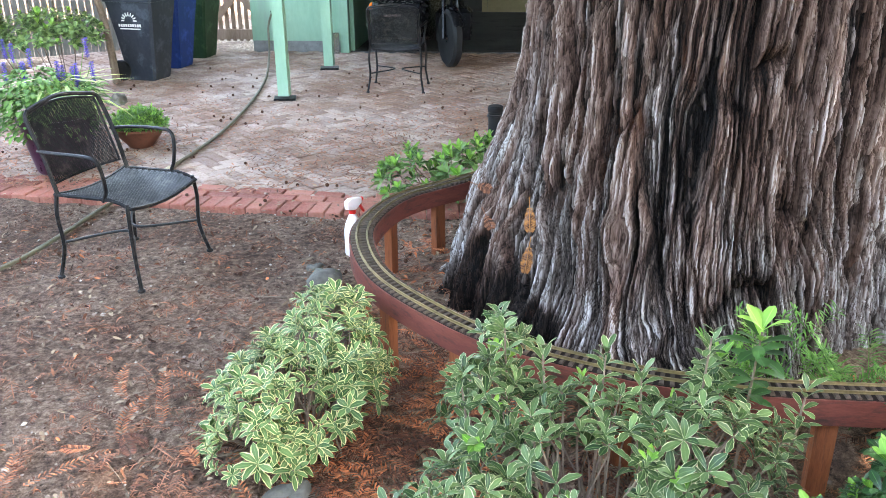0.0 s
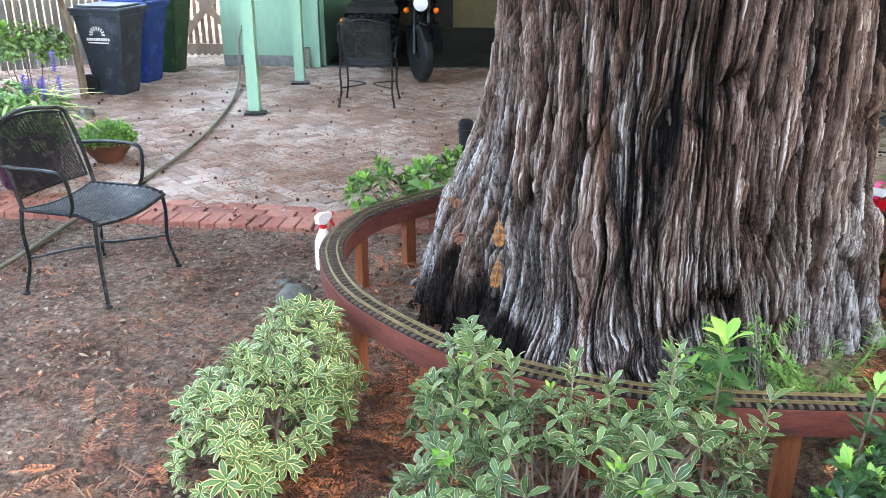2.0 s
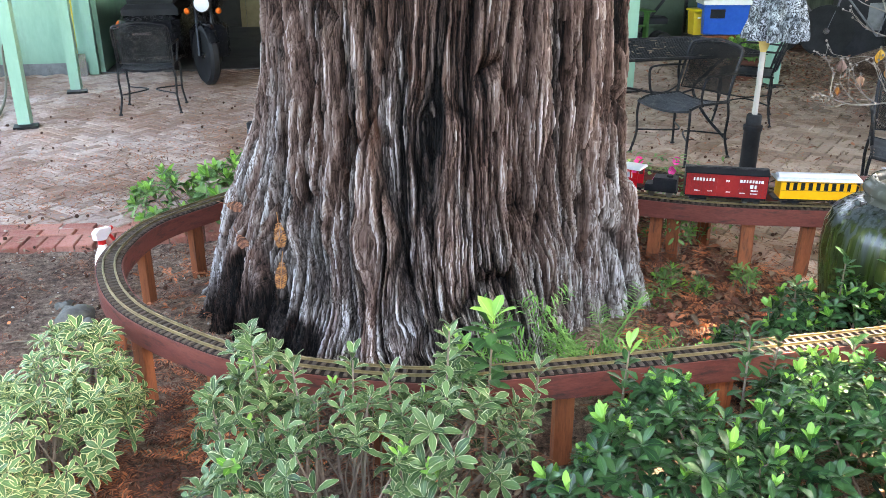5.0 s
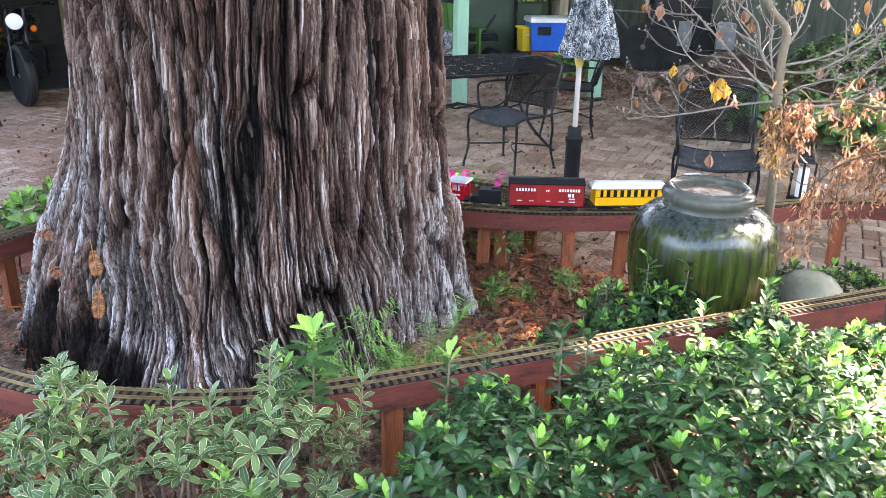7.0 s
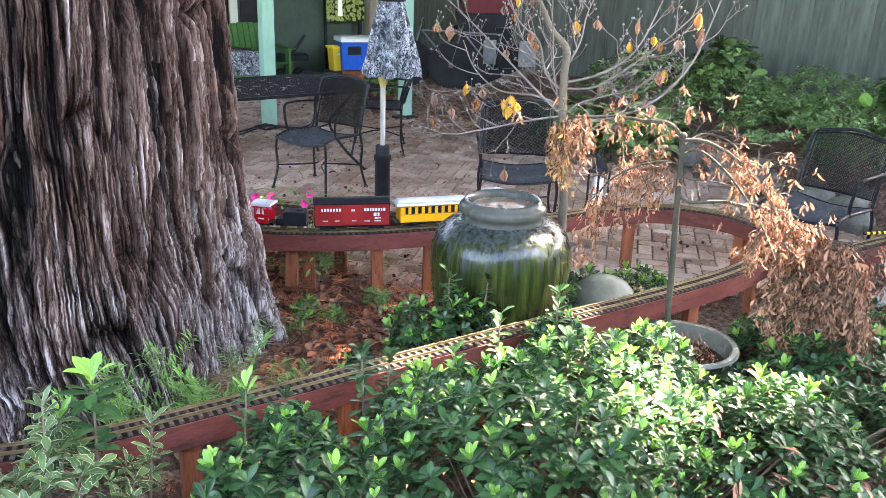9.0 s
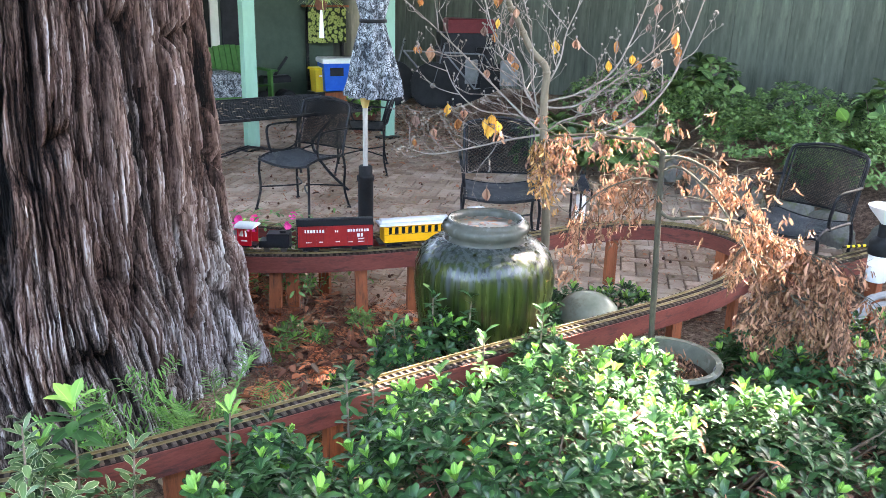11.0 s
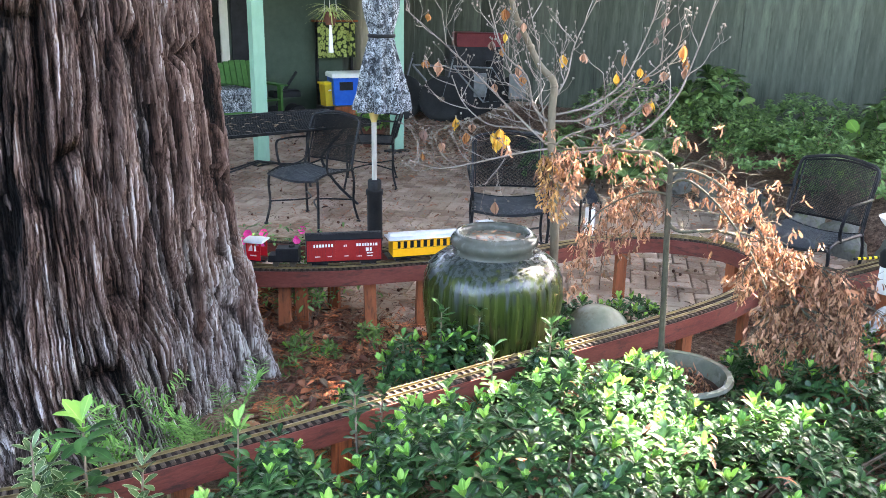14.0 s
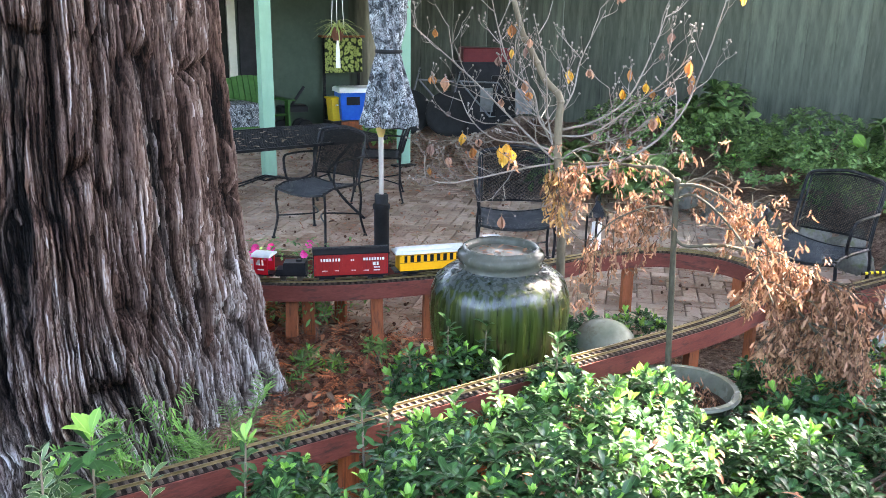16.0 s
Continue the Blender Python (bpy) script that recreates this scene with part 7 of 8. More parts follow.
pot("purple_pot", (-2.14, 5.46, 0), [(0.17, 0), (0.185, 0.02), (0.225, 0.2), (0.25, 0.36), (0.265, 0.365), (0.265, 0.40), (0.24, 0.40), (0.205, 0.36)], PURPLE, "tall purple glazed flower pot on the paving", 0.206, 0.37)
pot("bowl_planter", (-1.86, 6.12, 0), [(0.09, 0), (0.10, 0.015), (0.16, 0.09), (0.185, 0.14), (0.197, 0.143), (0.197, 0.16), (0.18, 0.16), (0.172, 0.14)], TERRACOTTA, "low brown terracotta bowl planter", 0.173, 0.145)
r6 = random.Random(33)
shrub("trailing_plant", (-1.86, 6.12, 0.13), [((-1.86, 6.12, 0.16), (0.20, 0.20, 0.13))], "fine-leaved green plant in the terracotta bowl", NEEDLE, FRESH, 0.045, 0.04, 0.012, r6, 9, 0.5, 0.3, 14, 0.4, 0.002, (0.0, 1.0), category="plant")


def flower_pot_plants():
    t = thing("salvia_plant", (-2.16, 5.47, 0.38), "violet-blue salvia with yellow-green strap leaves", "plant", scale=0.88)
    g, h = Geo(), Geo()
    for i in range(70):
        w = r6.uniform(0, 6.28)
        d = Vector((math.cos(w), math.sin(w), r6.uniform(0.6, 1.8)))
        g.leaf(Vector((r6.uniform(0.0, 0.3), r6.uniform(-0.1, 0.1), r6.uniform(0.05, 0.2))), d, Vector((0, 0, 1)), r6.uniform(0.24, 0.42), 0.026, 0.8, 0.2)
    for i in range(14):
        x, y = (r6.uniform(-0.42, -0.05), r6.uniform(-0.15, 0.2)) if i % 2 else (r6.uniform(0.05, 0.34), r6.uniform(-0.1, 0.2))
        top = Vector((x, y, r6.uniform(0.36, 0.62)))
        spike = part("flower_stem", Geo().tube([(x * 0.5, y * 0.5, 0), top], 0.003, 5, 0.002), NEEDLE, t)
        b = Geo()
        for k in range(48):
            w = k * 2.4
            b.leaf(top - Vector((0, 0, 0.15 * (k / 48))), Vector((math.cos(w), math.sin(w), 0.5)), Vector((0, 0, 1)), 0.024, 0.016, 0.2, 0.3)
        part("bloom", b, BLUE_BLOOM, spike, "violet-blue flower spike", sharp=80)
    for i in range(1500):
        w, q = r6.uniform(0, 6.28), r6.uniform(0.05, 0.50)
        p = Vector((math.cos(w) * q - 0.10, math.sin(w) * q * 0.7, r6.uniform(-0.16, 0.42) * (1 - q * 0.7)))
        h.leaf(p, Vector((math.cos(w), math.sin(w), r6.uniform(-0.4, 0.4))), Vector((0, 0, 1)), r6.uniform(0.05, 0.10), r6.uniform(0.03, 0.05), 0.3, 0.2)
    tagged(part("strap_leaves", g, STRAP, t, sharp=80), kind="stuff")
    tagged(part("leaves", h, NEEDLE, t, sharp=80), kind="stuff")


flower_pot_plants()
shrub("garden_shrub", (-3.5, 8.2, 0), [((-3.9, 8.1, 1.15), (0.6, 0.5, 0.45)), ((-3.3, 8.4, 1.45), (0.5, 0.4, 0.45)), ((-3.6, 8.0, 0.55), (0.6, 0.35, 0.28)), ((-4.3, 7.6, 0.8), (0.5, 0.4, 0.5))], "loose leafy shrub on a thin trunk before the picket fence", FAR_HEDGE, FRESH, 0.085, 0.07, 0.035, r6, 6, 0.15, 0.3, 10, 0.3, 0.006)
part("trunk", Geo().tube(smoothed([(0.32, 0.35, 0), (0.30, 0.33, 0.6), (0.22, 0.2, 1.3)], 4), 0.045, 8, 0.03), TWIG, bpy.data.objects["garden_shrub"])


def rock(at, size, seed, label="rough mossy grey garden stone"):
    t = thing("garden_rock", at, label, "rock", group="garden rocks")
    g = Geo().ball((0, 0, 0), 1.0, 22, 14)
    r = random.Random(seed)
    ang = r.uniform(0, 6.28)
    out = []
    for p in g.v:
        v = Vector(p)
        k = 0.75 + 0.5 * noise.noise(v * 0.9 + Vector((seed * 7.1, 0, 0))) + 0.18 * noise.noise(v * 2.6 + Vector((0, seed * 3.3, 0)))
        v = rotz(ang) @ Vector((v.x * size[0] * k, v.y * size[1] * k, v.z * size[2] * k))
        out.append((v.x, v.y, v.z + size[2] * 0.45))
    g.v = out
    part("stone", g, STONE, t, sharp=50)


for i, (x, y, z, a, b, c) in enumerate(((0.42, 2.02, 0, 0.11, 0.10, 0.09), (0.28, 1.90, 0, 0.07, 0.06, 0.05), (0.16, 3.62, 0, 0.13, 0.11, 0.11), (0.24, 3.40, 0, 0.09, 0.08, 0.10), (0.05, 3.85, 0, 0.06, 0.05, 0.04), (0.33, 3.05, 0, 0.10, 0.09, 0.12), (-2.75, 7.6, 0, 0.13, 0.12, 0.08),
                                        (7.25, 3.15, 0, 0.24, 0.2, 0.22), (7.35, 3.6, 0, 0.26, 0.2, 0.2), (7.5, 4.1, 0, 0.24, 0.22, 0.22), (7.6, 4.6, 0, 0.25, 0.2, 0.2), (7.75, 5.1, 0, 0.25, 0.22, 0.2), (7.9, 5.7, 0, 0.25, 0.2, 0.22), (8.0, 6.3, 0, 0.25, 0.22, 0.2), (8.0, 7.0, 0, 0.25, 0.22, 0.2), (8.05, 7.7, 0, 0.25, 0.2, 0.2), (7.3, 2.7, 0, 0.25, 0.2, 0.2))):
    rock((x, y, ground_z(x, y) - 0.01), (a, b, c), i + 1)
bank = Geo()
for i in range(40):
    for j in range(9):
        y, u = 1.0 + i * 0.22, j / 8
        x0 = 7.3 + 0.10 * max(0, y - 2.6)
        bank.v.append((x0 + u * 4.4, y, -0.02 + 0.32 * min(1, u * 5) + 0.06 * float(cloud(x0 + u * 9, y * 2, 0, 41))))
bank.f = [(i * 9 + j, i * 9 + j + 1, (i + 1) * 9 + j + 1, (i + 1) * 9 + j) for i in range(39) for j in range(8)]
solid("ground_bank", bank, DIRT, "raised earth bank under the hedge", "bank", smooth=True)


def spray_bottle():
    t = thing("spray_bottle", (0.22, 4.08, ground_z(0.22, 4.08)), "white plastic spray bottle with a red trigger", "bottle", 60)
    WHITE = plain("white_translucent_plastic", lin(226, 214, 214), lin(240, 232, 230), 0.35, scale=10, bump=0.02)
    RED = plain("red_plastic", lin(206, 34, 34), lin(222, 52, 46), 0.35, bump=0.02)
    part("bottle", Geo().lathe([(0.045, 0), (0.05, 0.01), (0.05, 0.14), (0.042, 0.18), (0.022, 0.225), (0.016, 0.24)], 24), WHITE, t)
    part("collar", Geo().lathe([(0.02, 0.238), (0.02, 0.258)], 16), RED, t)
    part("head", Geo().prism([(-0.045, 0.27), (0.0, 0.258), (0.02, 0.258), (0.06, 0.285), (0.062, 0.31), (-0.02, 0.325), (-0.05, 0.31)], -0.014, 0.014), WHITE, t, sharp=30)
    part("trigger", Geo().tube(smoothed([(0.045, 0, 0.285), (0.065, 0, 0.26), (0.09, 0, 0.225)], 4), 0.008, 6), RED, t)
    part("nozzle", Geo().tube([(0.06, 0, 0.298), (0.082, 0, 0.300)], 0.011, 8), RED, t)


spray_bottle()
light = thing("bollard_light", (0.92, 6.35, 0), "short black garden bollard light on the patio", "light fitting")
part("body", Geo().lathe([(0.055, 0), (0.055, 0.26), (0.06, 0.265), (0.06, 0.30), (0.05, 0.31)], 20), RUBBER, light)
part("collar", Geo().lathe([(0.062, 0.225), (0.064, 0.235), (0.062, 0.245)], 20), BLACK_IRON, light)


def fronds():
    """Dead redwood sprays caught on the bark."""
    for x, y, z, ln, tilt in ((1.137, 2.915, 0.69, 0.10, 0.05), (1.140, 2.875, 0.545, 0.11, -0.12), (0.925, 3.29, 0.655, 0.06, 1.2), (0.965, 3.19, 0.55, 0.06, 0.4)):
        t = thing("dead_frond", (x, y, z), "dry orange redwood spray caught on the bark", "frond", group="dead fronds")
        g = Geo()
        ca, sa = math.cos(tilt), math.sin(tilt)
        for k in range(18):
            q = -ln * k / 18
            p = Vector((-q * sa, -0.004 * math.sin(k), q * ca))
            for s in (-1, 1):
                d = Vector((s * ca - 0.45 * sa * -1, -0.12, -0.45 * ca + s * sa))
                g.leaf(p, d, Vector((0, -1, 0.2)), 0.022 * math.sin(0.35 + 2.5 * k / 18) + 0.005, 0.0042, 0.15, 0.0)
        g.tube([(sa * -0.045, 0, 0.045 * ca), (0, 0, 0), (ln * sa, 0, -ln * ca)], 0.0016, 4)
        part("spray", g, DEAD_ORANGE if z > 0.54 and x > 1 else LITTER, t, sharp=80)


fronds()


def petunias():
    t = thing("petunia_plants", (3.3, 4.0, 0), "green petunia plants with magenta flowers by the track", "flowers")
    g, b = Geo(), Geo()
    for i in range(900):
        x, y = r6.uniform(-0.3, 0.45), r6.uniform(-0.10, 0.5)
        if abs((x + 0.0) * 1.05 + (y - 0.1)) > 0.33:
            continue
        w = r6.uniform(0, 6.28)
        g.leaf(Vector((x, y, r6.uniform(0.05, 0.48))), Vector((math.cos(w), math.sin(w), r6.uniform(-0.2, 0.8))), Vector((0, 0, 1)), r6.uniform(0.03, 0.06), 0.018, 0.3, 0.2)
    for x, y, z in ((-0.18, 0.30, 0.42), (-0.09, 0.15, 0.44), (0.15, 0.42, 0.46), (-0.22, 0.36, 0.50), (-0.16, 0.26, 0.52), (-0.20, 0.22, 0.46), (0.02, 0.2, 0.47), (-0.28, 0.3, 0.48), (0.1, 0.05, 0.45)):
        b = Geo()
        for k in range(6):
            w = k * 1.047
            b.leaf(Vector((x, y - 0.03, z - 0.045)), Vector((math.cos(w), -0.4, math.sin(w))), Vector((0, -1, 0)), 0.031, 0.030, -0.1, 0.1)
        part("bloom", b, PINK_BLOOM, t, "magenta petunia bloom", sharp=80)
    tagged(part("leaves", g, HEDGE, t, sharp=80), kind="stuff")


petunias()
for x, y, hgt in ((3.0, 3.41, 0.10), (3.10, 3.30, 0.07), (2.86, 3.22, 0.08), (3.34, 3.30, 0.14), (3.20, 3.80, 0.34), (3.45, 4.05, 0.36)):
    shrub("bed_weed", (x, y, 0.03), [((x, y, 0.03 + hgt * 0.5), (0.045 + hgt * 0.1, 0.045 + hgt * 0.1, 0.04 + hgt * 0.4))], "thin light green weed in the leaf litter", HEDGE, FRESH, 0.07, 0.05, 0.013, r6, 6, 0.2, 0.3, 12, 0.2, 0.002, category="weed", group="bed weeds")
pot("maple_pot", (4.125, 1.97, 0), [(0.16, 0), (0.18, 0.02), (0.21, 0.2), (0.215, 0.235), (0.235, 0.24), (0.243, 0.252), (0.235, 0.264), (0.212, 0.262), (0.204, 0.235), (0.19, 0.15)], plain("grey_olive_glaze", lin(92, 96, 84), lin(136, 138, 122), 0.25, scale=6, bump=0.1, dirt=lin(70, 72, 52)), "grey-olive glazed round pot holding the weeping maple", 0.196, 0.19)
ballpot = thing("glazed_sphere", (4.455, 2.80, -0.045), "grey-green glazed ceramic garden sphere", "ornament")
part("sphere", Geo().ball((0, 0, 0.13), 0.175, 40, 24, (1, 1, 0.85)), plain("grey_green_glaze", lin(104, 110, 92), lin(150, 150, 132), 0.22, scale=6, bump=0.1, dirt=lin(92, 78, 58)), ballpot, sharp=80)
part("foot_ring", Geo().lathe([(0.07, 0), (0.08, 0.01), (0.06, 0.03)], 24), STONE, ballpot)


def lantern():
    t = thing("candle_lantern", (5.86, 4.39, 0), "dark metal candle lantern with a white candle", "lantern")
    part("base", Geo().box((0, 0, 0.02), (0.13, 0.13, 0.04), None, 0.01), BLACK_IRON, t, smooth=False)
    for x in (-1, 1):
        for y in (-1, 1):
            part("bar", Geo().box((x * 0.055, y * 0.055, 0.17), (0.012, 0.012, 0.28)), BLACK_IRON, t, smooth=False)
    part("roof", Geo().lathe([(0.095, 0.30), (0.08, 0.33), (0.03, 0.39), (0.02, 0.42)], 4), BLACK_IRON, t, sharp=20)
    part("candle", Geo().lathe([(0.038, 0.04), (0.038, 0.25), (0.034, 0.255)], 20), WHITE_PAINT, t, "white pillar candle")
    part("handle", Geo().tube(smoothed([(-0.03, 0, 0.41), (0, 0, 0.47), (0.03, 0, 0.41)], 5), 0.005, 6), BLACK_IRON, t)


lantern()
pump = thing("water_filter", (5.82, 2.01, 0), "white and black pond filter on a post with grey pipes", "filter")
part("post", Geo().box((0, 0, 0.15), (0.06, 0.06, 0.30)), POSTWOOD, pump, smooth=False)
part("canister", Geo().lathe([(0.05, 0.30), (0.055, 0.31), (0.055, 0.44), (0.05, 0.45)], 20), WHITE_PAINT, pump)
part("cap", Geo().lathe([(0.06, 0.45), (0.065, 0.46), (0.065, 0.52), (0.05, 0.54), (0.03, 0.55), (0.03, 0.62)], 20), RUBBER, pump)
part("dish", Geo().lathe([(0.02, 0.62), (0.09, 0.70), (0.10, 0.72), (0.09, 0.715)], 24), WHITE_PAINT, pump)
for z in (0.14, 0.20):
    part("pipe", Geo().tube(smoothed([(-0.45, -0.12, z - 0.03), (-0.2, -0.06, z), (0, -0.03, z + 0.02), (0.4, -0.1, z)], 5), 0.02, 8), CONCRETE, pump)
stick = thing("striped_stick", (5.96, 2.22, BED_TOP + 0.03), "yellow and black striped marker stick on the spur", "marker", -20)
STRIPE_Y = plain("marker_yellow", lin(222, 190, 30), lin(236, 206, 52), 0.4)
for i in range(10):
    part("band", Geo().tube([(-0.09 + 0.018 * i, 0, 0.0), (-0.072 + 0.018 * i, 0, 0.0)], 0.009, 8), STRIPE_Y if i % 2 else RUBBER, stick, smooth=False)

# ---- porch things ----
window = tagged(new("window_1"), "white framed house window beside the porch", "window", "", "structure")
window.matrix_basis = pose(5.15, 12.08, 0)
WHITE_TRIM = plain("cream_white_trim", lin(206, 204, 186), lin(224, 222, 206), 0.5, scale=6)
for x in (-0.52, 0.52):
    part("frame", Geo().box((x, 0, 1.4), (0.12, 0.06, 1.5)), WHITE_TRIM, window, smooth=False)
part("sill", Geo().box((0, -0.03, 0.66), (1.24, 0.12, 0.07)), WHITE_TRIM, window, smooth=False)
part("pane", Geo().box((0, 0.015, 1.4), (0.95, 0.01, 1.46)), DARK_GLASS, window, smooth=False)
door_1 = tagged(new("door_1"), "flat black door panel in the porch wall", "door", "", "structure")
door_1.matrix_basis = pose(6.0, 12.1, 0)
# solid black panel where the wall beside the window reads black
part("leaf", Geo().box((0, 0, 1.25), (0.42, 0.03, 2.5)), TRAIN_BLACK, door_1, smooth=False)

GREEN_WOOD = plain("green_painted_slat", lin(52, 92, 44), lin(78, 122, 62), 0.55, scale=10, bump=0.2)


def adirondack():
    t = thing("garden_armchair", (5.75, 11.35, 0), "green painted slatted wooden armchair on the porch", "chair", 8)
    for i in range(7):
        x = -0.27 + i * 0.09
        part("back_slat", Geo().box((x, 0.28, 0.58), (0.08, 0.02, 0.62 - 0.9 * x * x), Matrix.Rotation(-0.25, 3, "X"), 0.004), GREEN_WOOD, t, smooth=False)
    for i in range(6):
        part("seat_slat", Geo().box((0, -0.28 + i * 0.09, 0.36 - i * 0.015), (0.58, 0.08, 0.02), None, 0.004), GREEN_WOOD, t, smooth=False)
    for s in (-1, 1):
        part("arm", Geo().box((s * 0.34, -0.02, 0.56), (0.12, 0.7, 0.024), None, 0.004), GREEN_WOOD, t, smooth=False)
        part("leg", Geo().box((s * 0.31, -0.30, 0.275), (0.03, 0.1, 0.55)), GREEN_WOOD, t, smooth=False)
        part("leg", Geo().box((s * 0.31, 0.25, 0.27), (0.03, 0.1, 0.54)), GREEN_WOOD, t, smooth=False)


adirondack()
cush = thing("cushion_stack", (5.15, 10.6, 0), "stack of grey leaf-print seat cushions on a low stool", "cushions")
part("stool", Geo().box((0, 0, 0.30), (0.5, 0.45, 0.04)).box((-0.2, -0.18, 0.14), (0.04, 0.04, 0.28)).box((0.2, -0.18, 0.14), (0.04, 0.04, 0.28)).box((-0.2, 0.18, 0.14), (0.04, 0.04, 0.28)).box((0.2, 0.18, 0.14), (0.04, 0.04, 0.28)), GREEN_WOOD, cush, smooth=False)
for i in range(4):
    part("cushion", Geo().box((0.02 * (-1) ** i, 0, 0.355 + i * 0.075), (0.54, 0.5, 0.07), rotz(0.05 * (i - 1)), 0.02), CLOTH, cush)


def cooler():
    t = thing("cooler_box", (7.22, 11.1, 0), "blue cooler box with white lid on a stand", "cooler", -12)
    BLUE = plain("blue_plastic", lin(24, 84, 176), lin(40, 104, 196), 0.4, scale=8, bump=0.03)
    part("stand", Geo().box((0, 0, 0.10), (0.56, 0.36, 0.24)), POSTWOOD, t, smooth=False)
    part("body", Geo().box((0, 0, 0.44), (0.62, 0.40, 0.40), None, 0.01, 0.92), BLUE, t, smooth=False)
    part("lid", Geo().box((0, 0, 0.675), (0.66, 0.44, 0.07), None, 0.02), WHITE_PAINT, t, smooth=False)
    part("label_panel", Geo().box((-0.12, -0.206, 0.52), (0.2, 0.006, 0.12)), TRAIN_BLACK, t, smooth=False)
    part("handle", Geo().tube(smoothed([(-0.33, -0.12, 0.46), (-0.36, 0, 0.44), (-0.33, 0.12, 0.46)], 4), 0.012, 6), WHITE_PAINT, t)


cooler()
tub = thing("yellow_bucket", (6.92, 11.2, 0), "yellow plastic caddy on a dark stand", "bucket")
part("stand", Geo().box((0, 0, 0.11), (0.3, 0.3, 0.22)), TRAIN_BLACK, tub, smooth=False)
part("body", Geo().box((0, 0, 0.38), (0.24, 0.2, 0.32), None, 0.015, 0.85), plain("yellow_plastic", lin(196, 164, 40), lin(214, 186, 66), 0.45), tub, smooth=False)
part("rim", Geo().box((0, 0, 0.555), (0.28, 0.24, 0.03), None, 0.008), STRIPE_Y, tub, smooth=False)
trike = thing("childs_scooter", (6.25, 11.3, 0), "small black wheeled garden scooter by the wall", "scooter")
for x, y in ((-0.18, 0), (0.16, 0.1), (0.16, -0.1)):
    part("wheel", Geo().lathe([(0.06, -0.03), (0.12, -0.03), (0.13, 0), (0.12, 0.03), (0.06, 0.03)], 24, (x, y, 0.13), X_AXIS), RUBBER, trike)
part("seat", Geo().box((0, 0, 0.42), (0.42, 0.2, 0.1), None, 0.03), TRAIN_BLACK, trike)
part("stem", Geo().tube([(-0.18, 0, 0.13), (-0.05, 0, 0.4), (0.2, 0, 0.72)], 0.022, 8), TRAIN_BLACK, trike)


def hanging_plant(at, drop):
    t = thing("hanging_spider_plant", at, "spider plant in a hanging cord holder", "plant")
    g, c = Geo(), Geo()
    for i in range(90):
        w = r6.uniform(0, 6.28)
        g.leaf(Vector((0, 0, r6.uniform(-0.03, 0.05))), Vector((math.cos(w), math.sin(w), r6.uniform(0.2, 1.2))), Vector((0, 0, 1)), r6.uniform(0.12, 0.26), 0.012, 0.9, 0.2)
    for w in (0, 2.1, 4.2):
        c.tube([(0.08 * math.cos(w), 0.08 * math.sin(w), 0), (0, 0, drop)], 0.004, 4)
    part("leaves", g, STRAP, t, sharp=80)
    part("pot", Geo().lathe([(0.05, -0.12), (0.08, -0.02), (0.085, 0.02)], 20), TERRACOTTA, t)
    part("cord", c, WHITE_PAINT, t)
    part("tassel", Geo().tube([(0, 0, -0.12), (0, 0, -0.22), (0, 0, -0.42)], 0.012, 8, 0.03), WHITE_PAINT, t)


hanging_plant((5.66, 8.5, 1.60), 1.5)


def patterned():
    n = Nodes("green_petal_print")
    vor = n.node("ShaderNodeTexVoronoi", Vector=n.coords(), Scale=17.0)
    col = n.ramp(vor.outputs[0], [(0.10, lin(84, 92, 44)), (0.30, lin(168, 176, 104)), (0.5, lin(146, 156, 84)), (0.66, lin(40, 48, 30))])
    return n.done(col, 0.8)


banner = thing("patterned_cloth", (7.40, 11.9, 0.86), "green and yellow petal-patterned cloth over a shelf", "cloth")
pts = [(x, 0.02 * math.sin(x * 30), z) for z in (0.0, 0.52) for x in np.linspace(-0.32, 0.32, 24)]
cl = Geo()
for dy in (0, 0.008):
    cl.add([(x, y + dy, z) for x, y, z in pts], [(i, i + 1, 25 + i, 24 + i) for i in range(23)])
part("cloth", cl, patterned(), banner)
part("shelf", Geo().box((0, 0.06, 0.55), (0.7, 0.22, 0.03)), POSTWOOD, banner, smooth=False)
part("bracket", Geo().box((0.3, 0.1, -0.15), (0.04, 0.04, 1.4)).box((-0.3, 0.1, -0.15), (0.04, 0.04, 1.4)), BLACK_IRON, banner, smooth=False)


BIKE_GREY = plain("dull_grey_frame_paint", lin(84, 86, 88), lin(118, 120, 122), 0.45, scale=10, bump=0.05)


def bicycle(at, rz):
    t = thing("bicycle", at, "dark bicycle parked by the fence", "bicycle", rz)
    for x in (-0.52, 0.52):
        spoked_wheel(t, (x, 0, 0.34), 0.34, 0.04, X_AXIS)
    A, B, C, D = (-0.52, 0, 0.34), (-0.1, 0, 0.30), (-0.22, 0, 0.80), (0.36, 0, 0.82)
    part("frame", Geo().tube([A, B, C, A], 0.014, 6).tube([B, D], 0.016, 6).tube([C, D], 0.014, 6), BIKE_GREY, t)
    part("fork", Geo().tube([(0.52, 0, 0.34), (0.36, 0, 0.92)], 0.014, 6), BIKE_GREY, t)
    part("handlebar", Geo().tube([(0.34, -0.28, 0.98), (0.36, 0, 0.94), (0.34, 0.28, 0.98)], 0.013, 6), BLACK_IRON, t)
    part("saddle", Geo().box((-0.24, 0, 0.88), (0.26, 0.14, 0.05), None, 0.015), RUBBER, t)
    part("pannier", Geo().box((-0.6, 0.14, 0.55), (0.28, 0.12, 0.36), None, 0.02), CONCRETE, t)


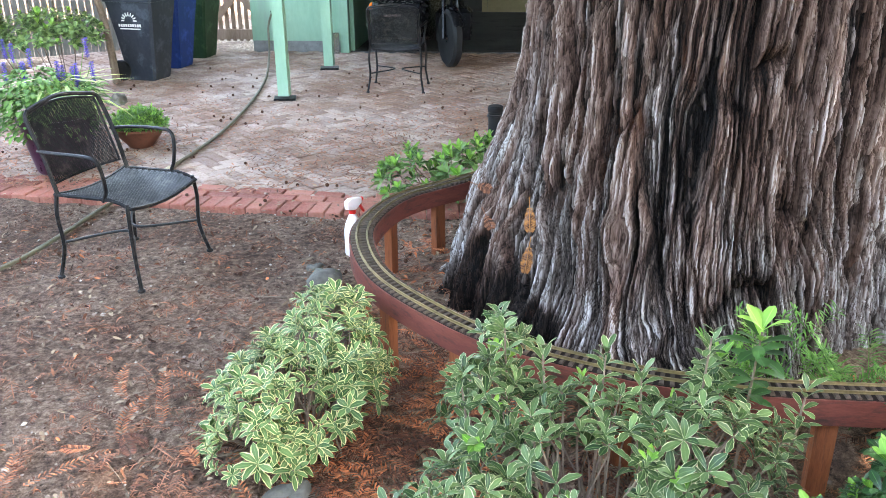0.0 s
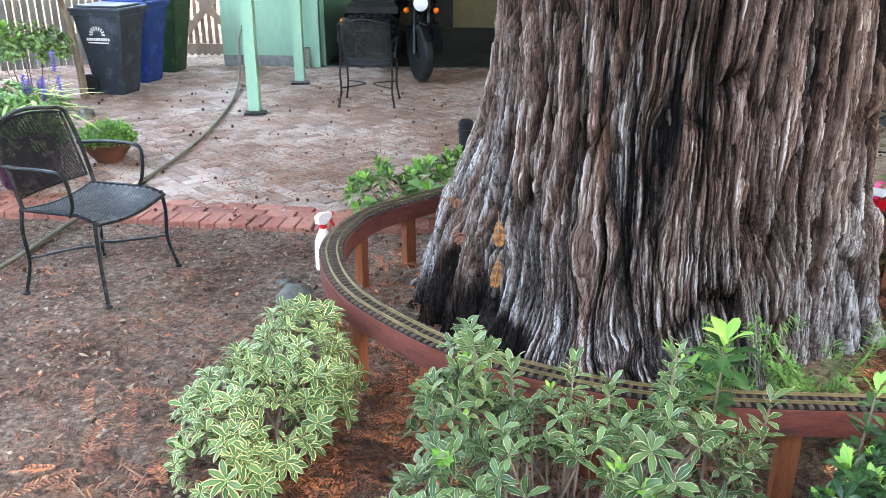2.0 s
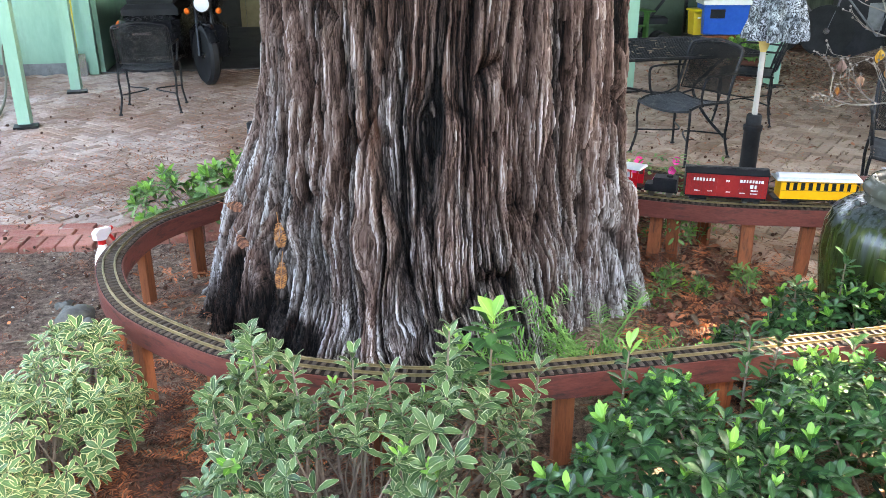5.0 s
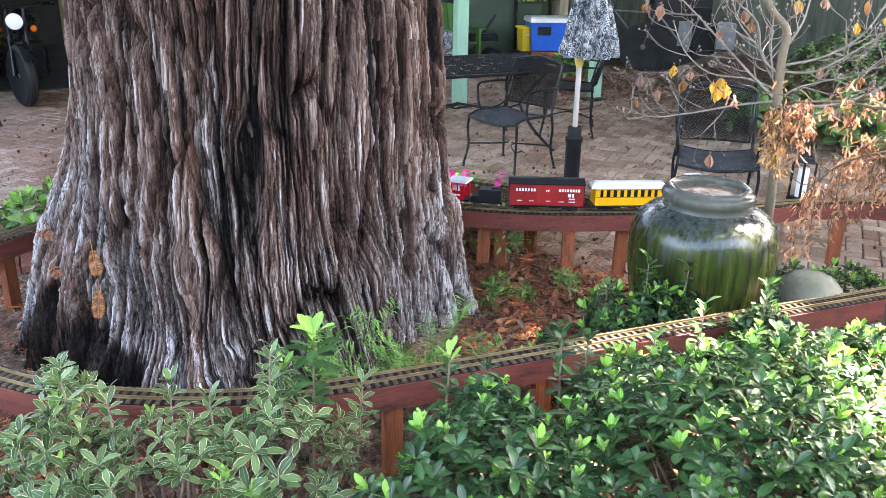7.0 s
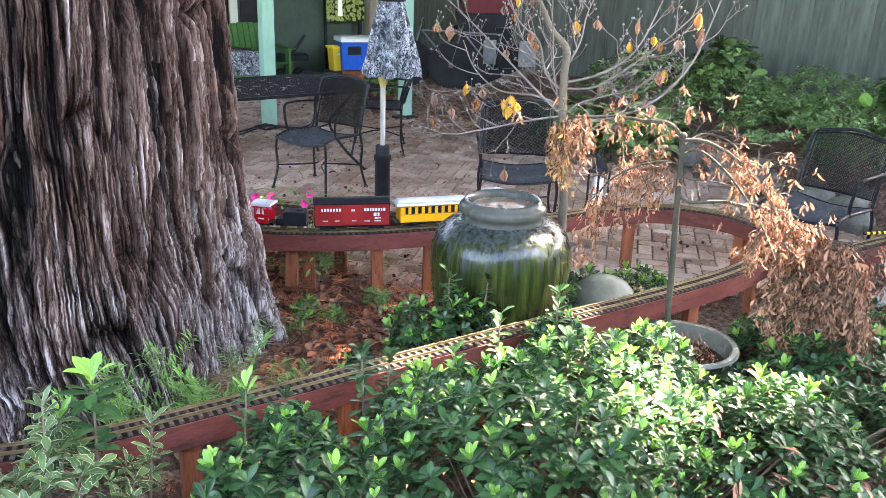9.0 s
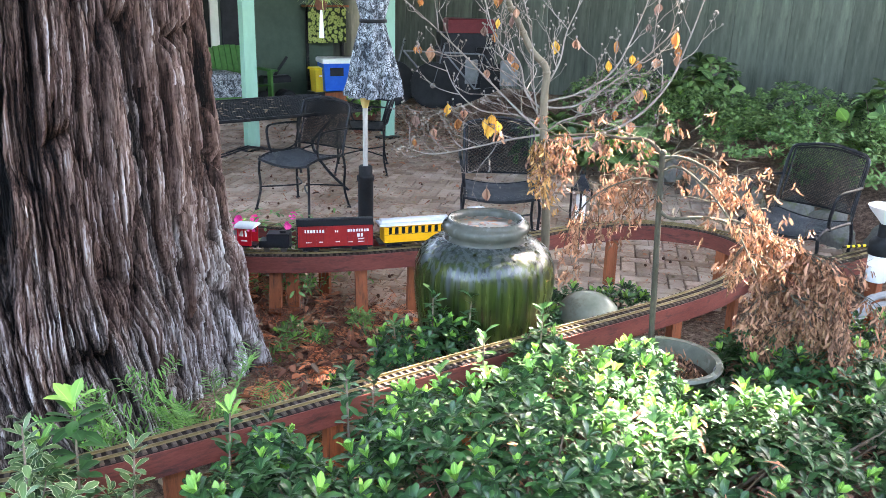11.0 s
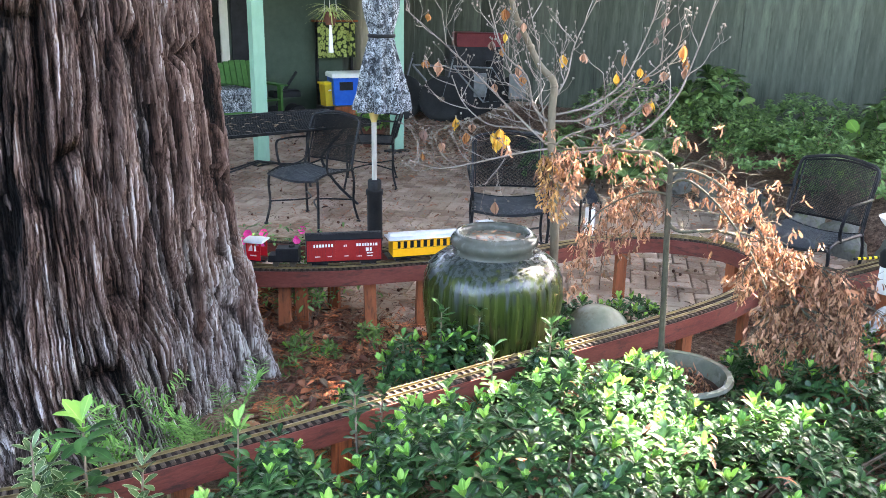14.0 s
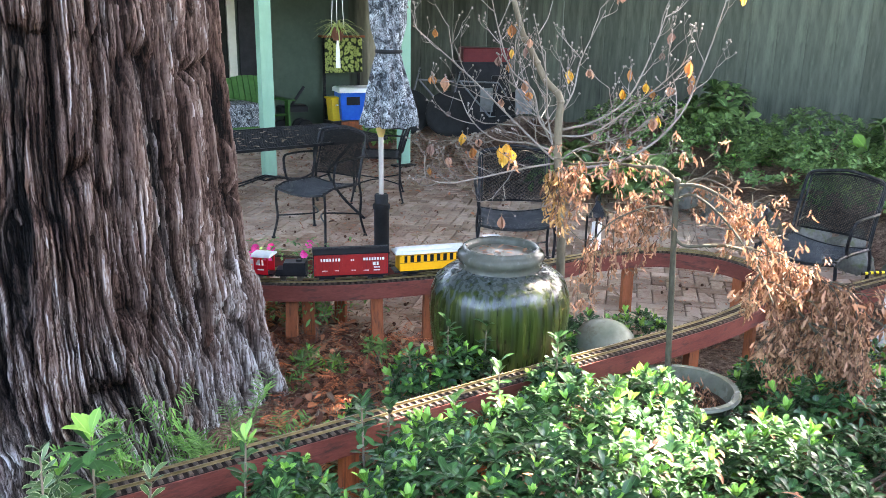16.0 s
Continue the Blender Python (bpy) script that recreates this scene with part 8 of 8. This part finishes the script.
bicycle((8.35, 10.5, 0), 150)
bicycle((8.75, 10.0, 0), 150)
crate = thing("red_crate", (9.0, 10.2, 0), "dark red storage chest in the shade by the fence", "chest", -25)
part("body", Geo().box((0, 0, 0.55), (1.1, 0.5, 1.1), None, 0.01), TRAIN_BLACK, crate, smooth=False)
part("lid", Geo().box((0, 0, 1.2), (0.9, 0.5, 0.2), None, 0.02), MAROON, crate, smooth=False)
pot("patio_planter", (6.40, 8.92, 0), [(0.11, 0), (0.12, 0.02), (0.16, 0.2), (0.175, 0.205), (0.175, 0.24), (0.15, 0.24), (0.14, 0.2)], TERRACOTTA, "small terracotta pot with a green plant", 0.142, 0.21)
shrub("potted_plant", (6.40, 8.92, 0.2), [((6.40, 8.92, 0.30), (0.19, 0.19, 0.19))], "leafy green plant in a terracotta pot", HEDGE, FRESH, 0.09, 0.09, 0.04, r6, 6, 0.4, 0.4, 8, 0.2, 0.003, category="plant")


# ---- paving, last ----
def pavers():
    """Small pavers in a basket weave on one side and in rows on the other, with a red border."""
    patio = thing("patio_paving", (0, 0, 0), "worn brick paving with sandy joints and fallen needles", "paving", kind="structure")
    rnd = random.Random(9)
    rest, rest_b = Geo(), Geo()
    w, l, h = 0.092, 0.192, 0.05

    def lay(x, y, ang, brown):
        z = rnd.uniform(-0.004, 0.003) - h / 2
        (rest_b if brown else rest).box((x, y, z), (l, w, h), Matrix.Rotation(rnd.uniform(-0.02, 0.02), 3, "X") @ rotz(ang + rnd.uniform(-0.015, 0.015)), 0.005)

    # herringbone at an angle, greyer on the west side, browner on the east
    s = 0.1
    ca, sa = math.cos(radians(45)), math.sin(radians(45))
    for i in range(-110, 110):
        for j in range(-110, 110):
            k = (i - j) % 4
            if k == 0:
                u, v, a = (i + 1.0) * s, (j + 0.5) * s, 0
            elif k == 3:
                u, v, a = (i + 0.5) * s, (j + 1.0) * s, math.pi / 2
            else:
                continue
            x, y = 1.5 + u * ca - v * sa, 7.5 + u * sa + v * ca
            east = x >= 2.95
            if -4.6 < x < 9.6 and y < (12.1 if east else 10.78) and y > bed_edge(x) + (0.1 if east else 0.36):
                lay(x, y, math.radians(45) + a, east)
    for g, m, nm in ((rest, PAVER, "pavers"), (rest_b, PAVER_BROWN, "brown_pavers")):
        tagged(part(nm, g, m, patio, smooth=False), kind="stuff")
    me = Geo().box((0, 0, 0), (0.195, 0.096, h), None, 0.006).mesh("brick")
    me.materials.append(REDBRICK)
    for row in range(3):
        for i in range(70):
            x = -3.9 + i * 0.102
            y = bed_edge(x) + 0.08
            turn = math.degrees(math.atan2(bed_edge(x + 0.05) - bed_edge(x - 0.05), 0.1)) if x < 3.1 else 0
            if row == 0:
                b = part("brick", me, None, patio)
                b.matrix_basis = pose(x, y + 0.03, -h / 2 + rnd.uniform(-0.004, 0.006), 0, 0, 90 + turn + rnd.uniform(-1.0, 1.0))
            elif row == 1 and i % 2 == 0:
                b = part("brick", me, None, patio)
                b.matrix_basis = pose(x, y + 0.185, -h / 2 + rnd.uniform(-0.004, 0.005), 0, 0, turn + rnd.uniform(-1.0, 1.0))
            elif row == 2 and i % 2 == 0:
                b = part("brick", me, None, patio)
                b.matrix_basis = pose(x + 0.1, y + 0.288, -h / 2 + rnd.uniform(-0.004, 0.005), 0, 0, turn + rnd.uniform(-1.0, 1.0))


pavers()
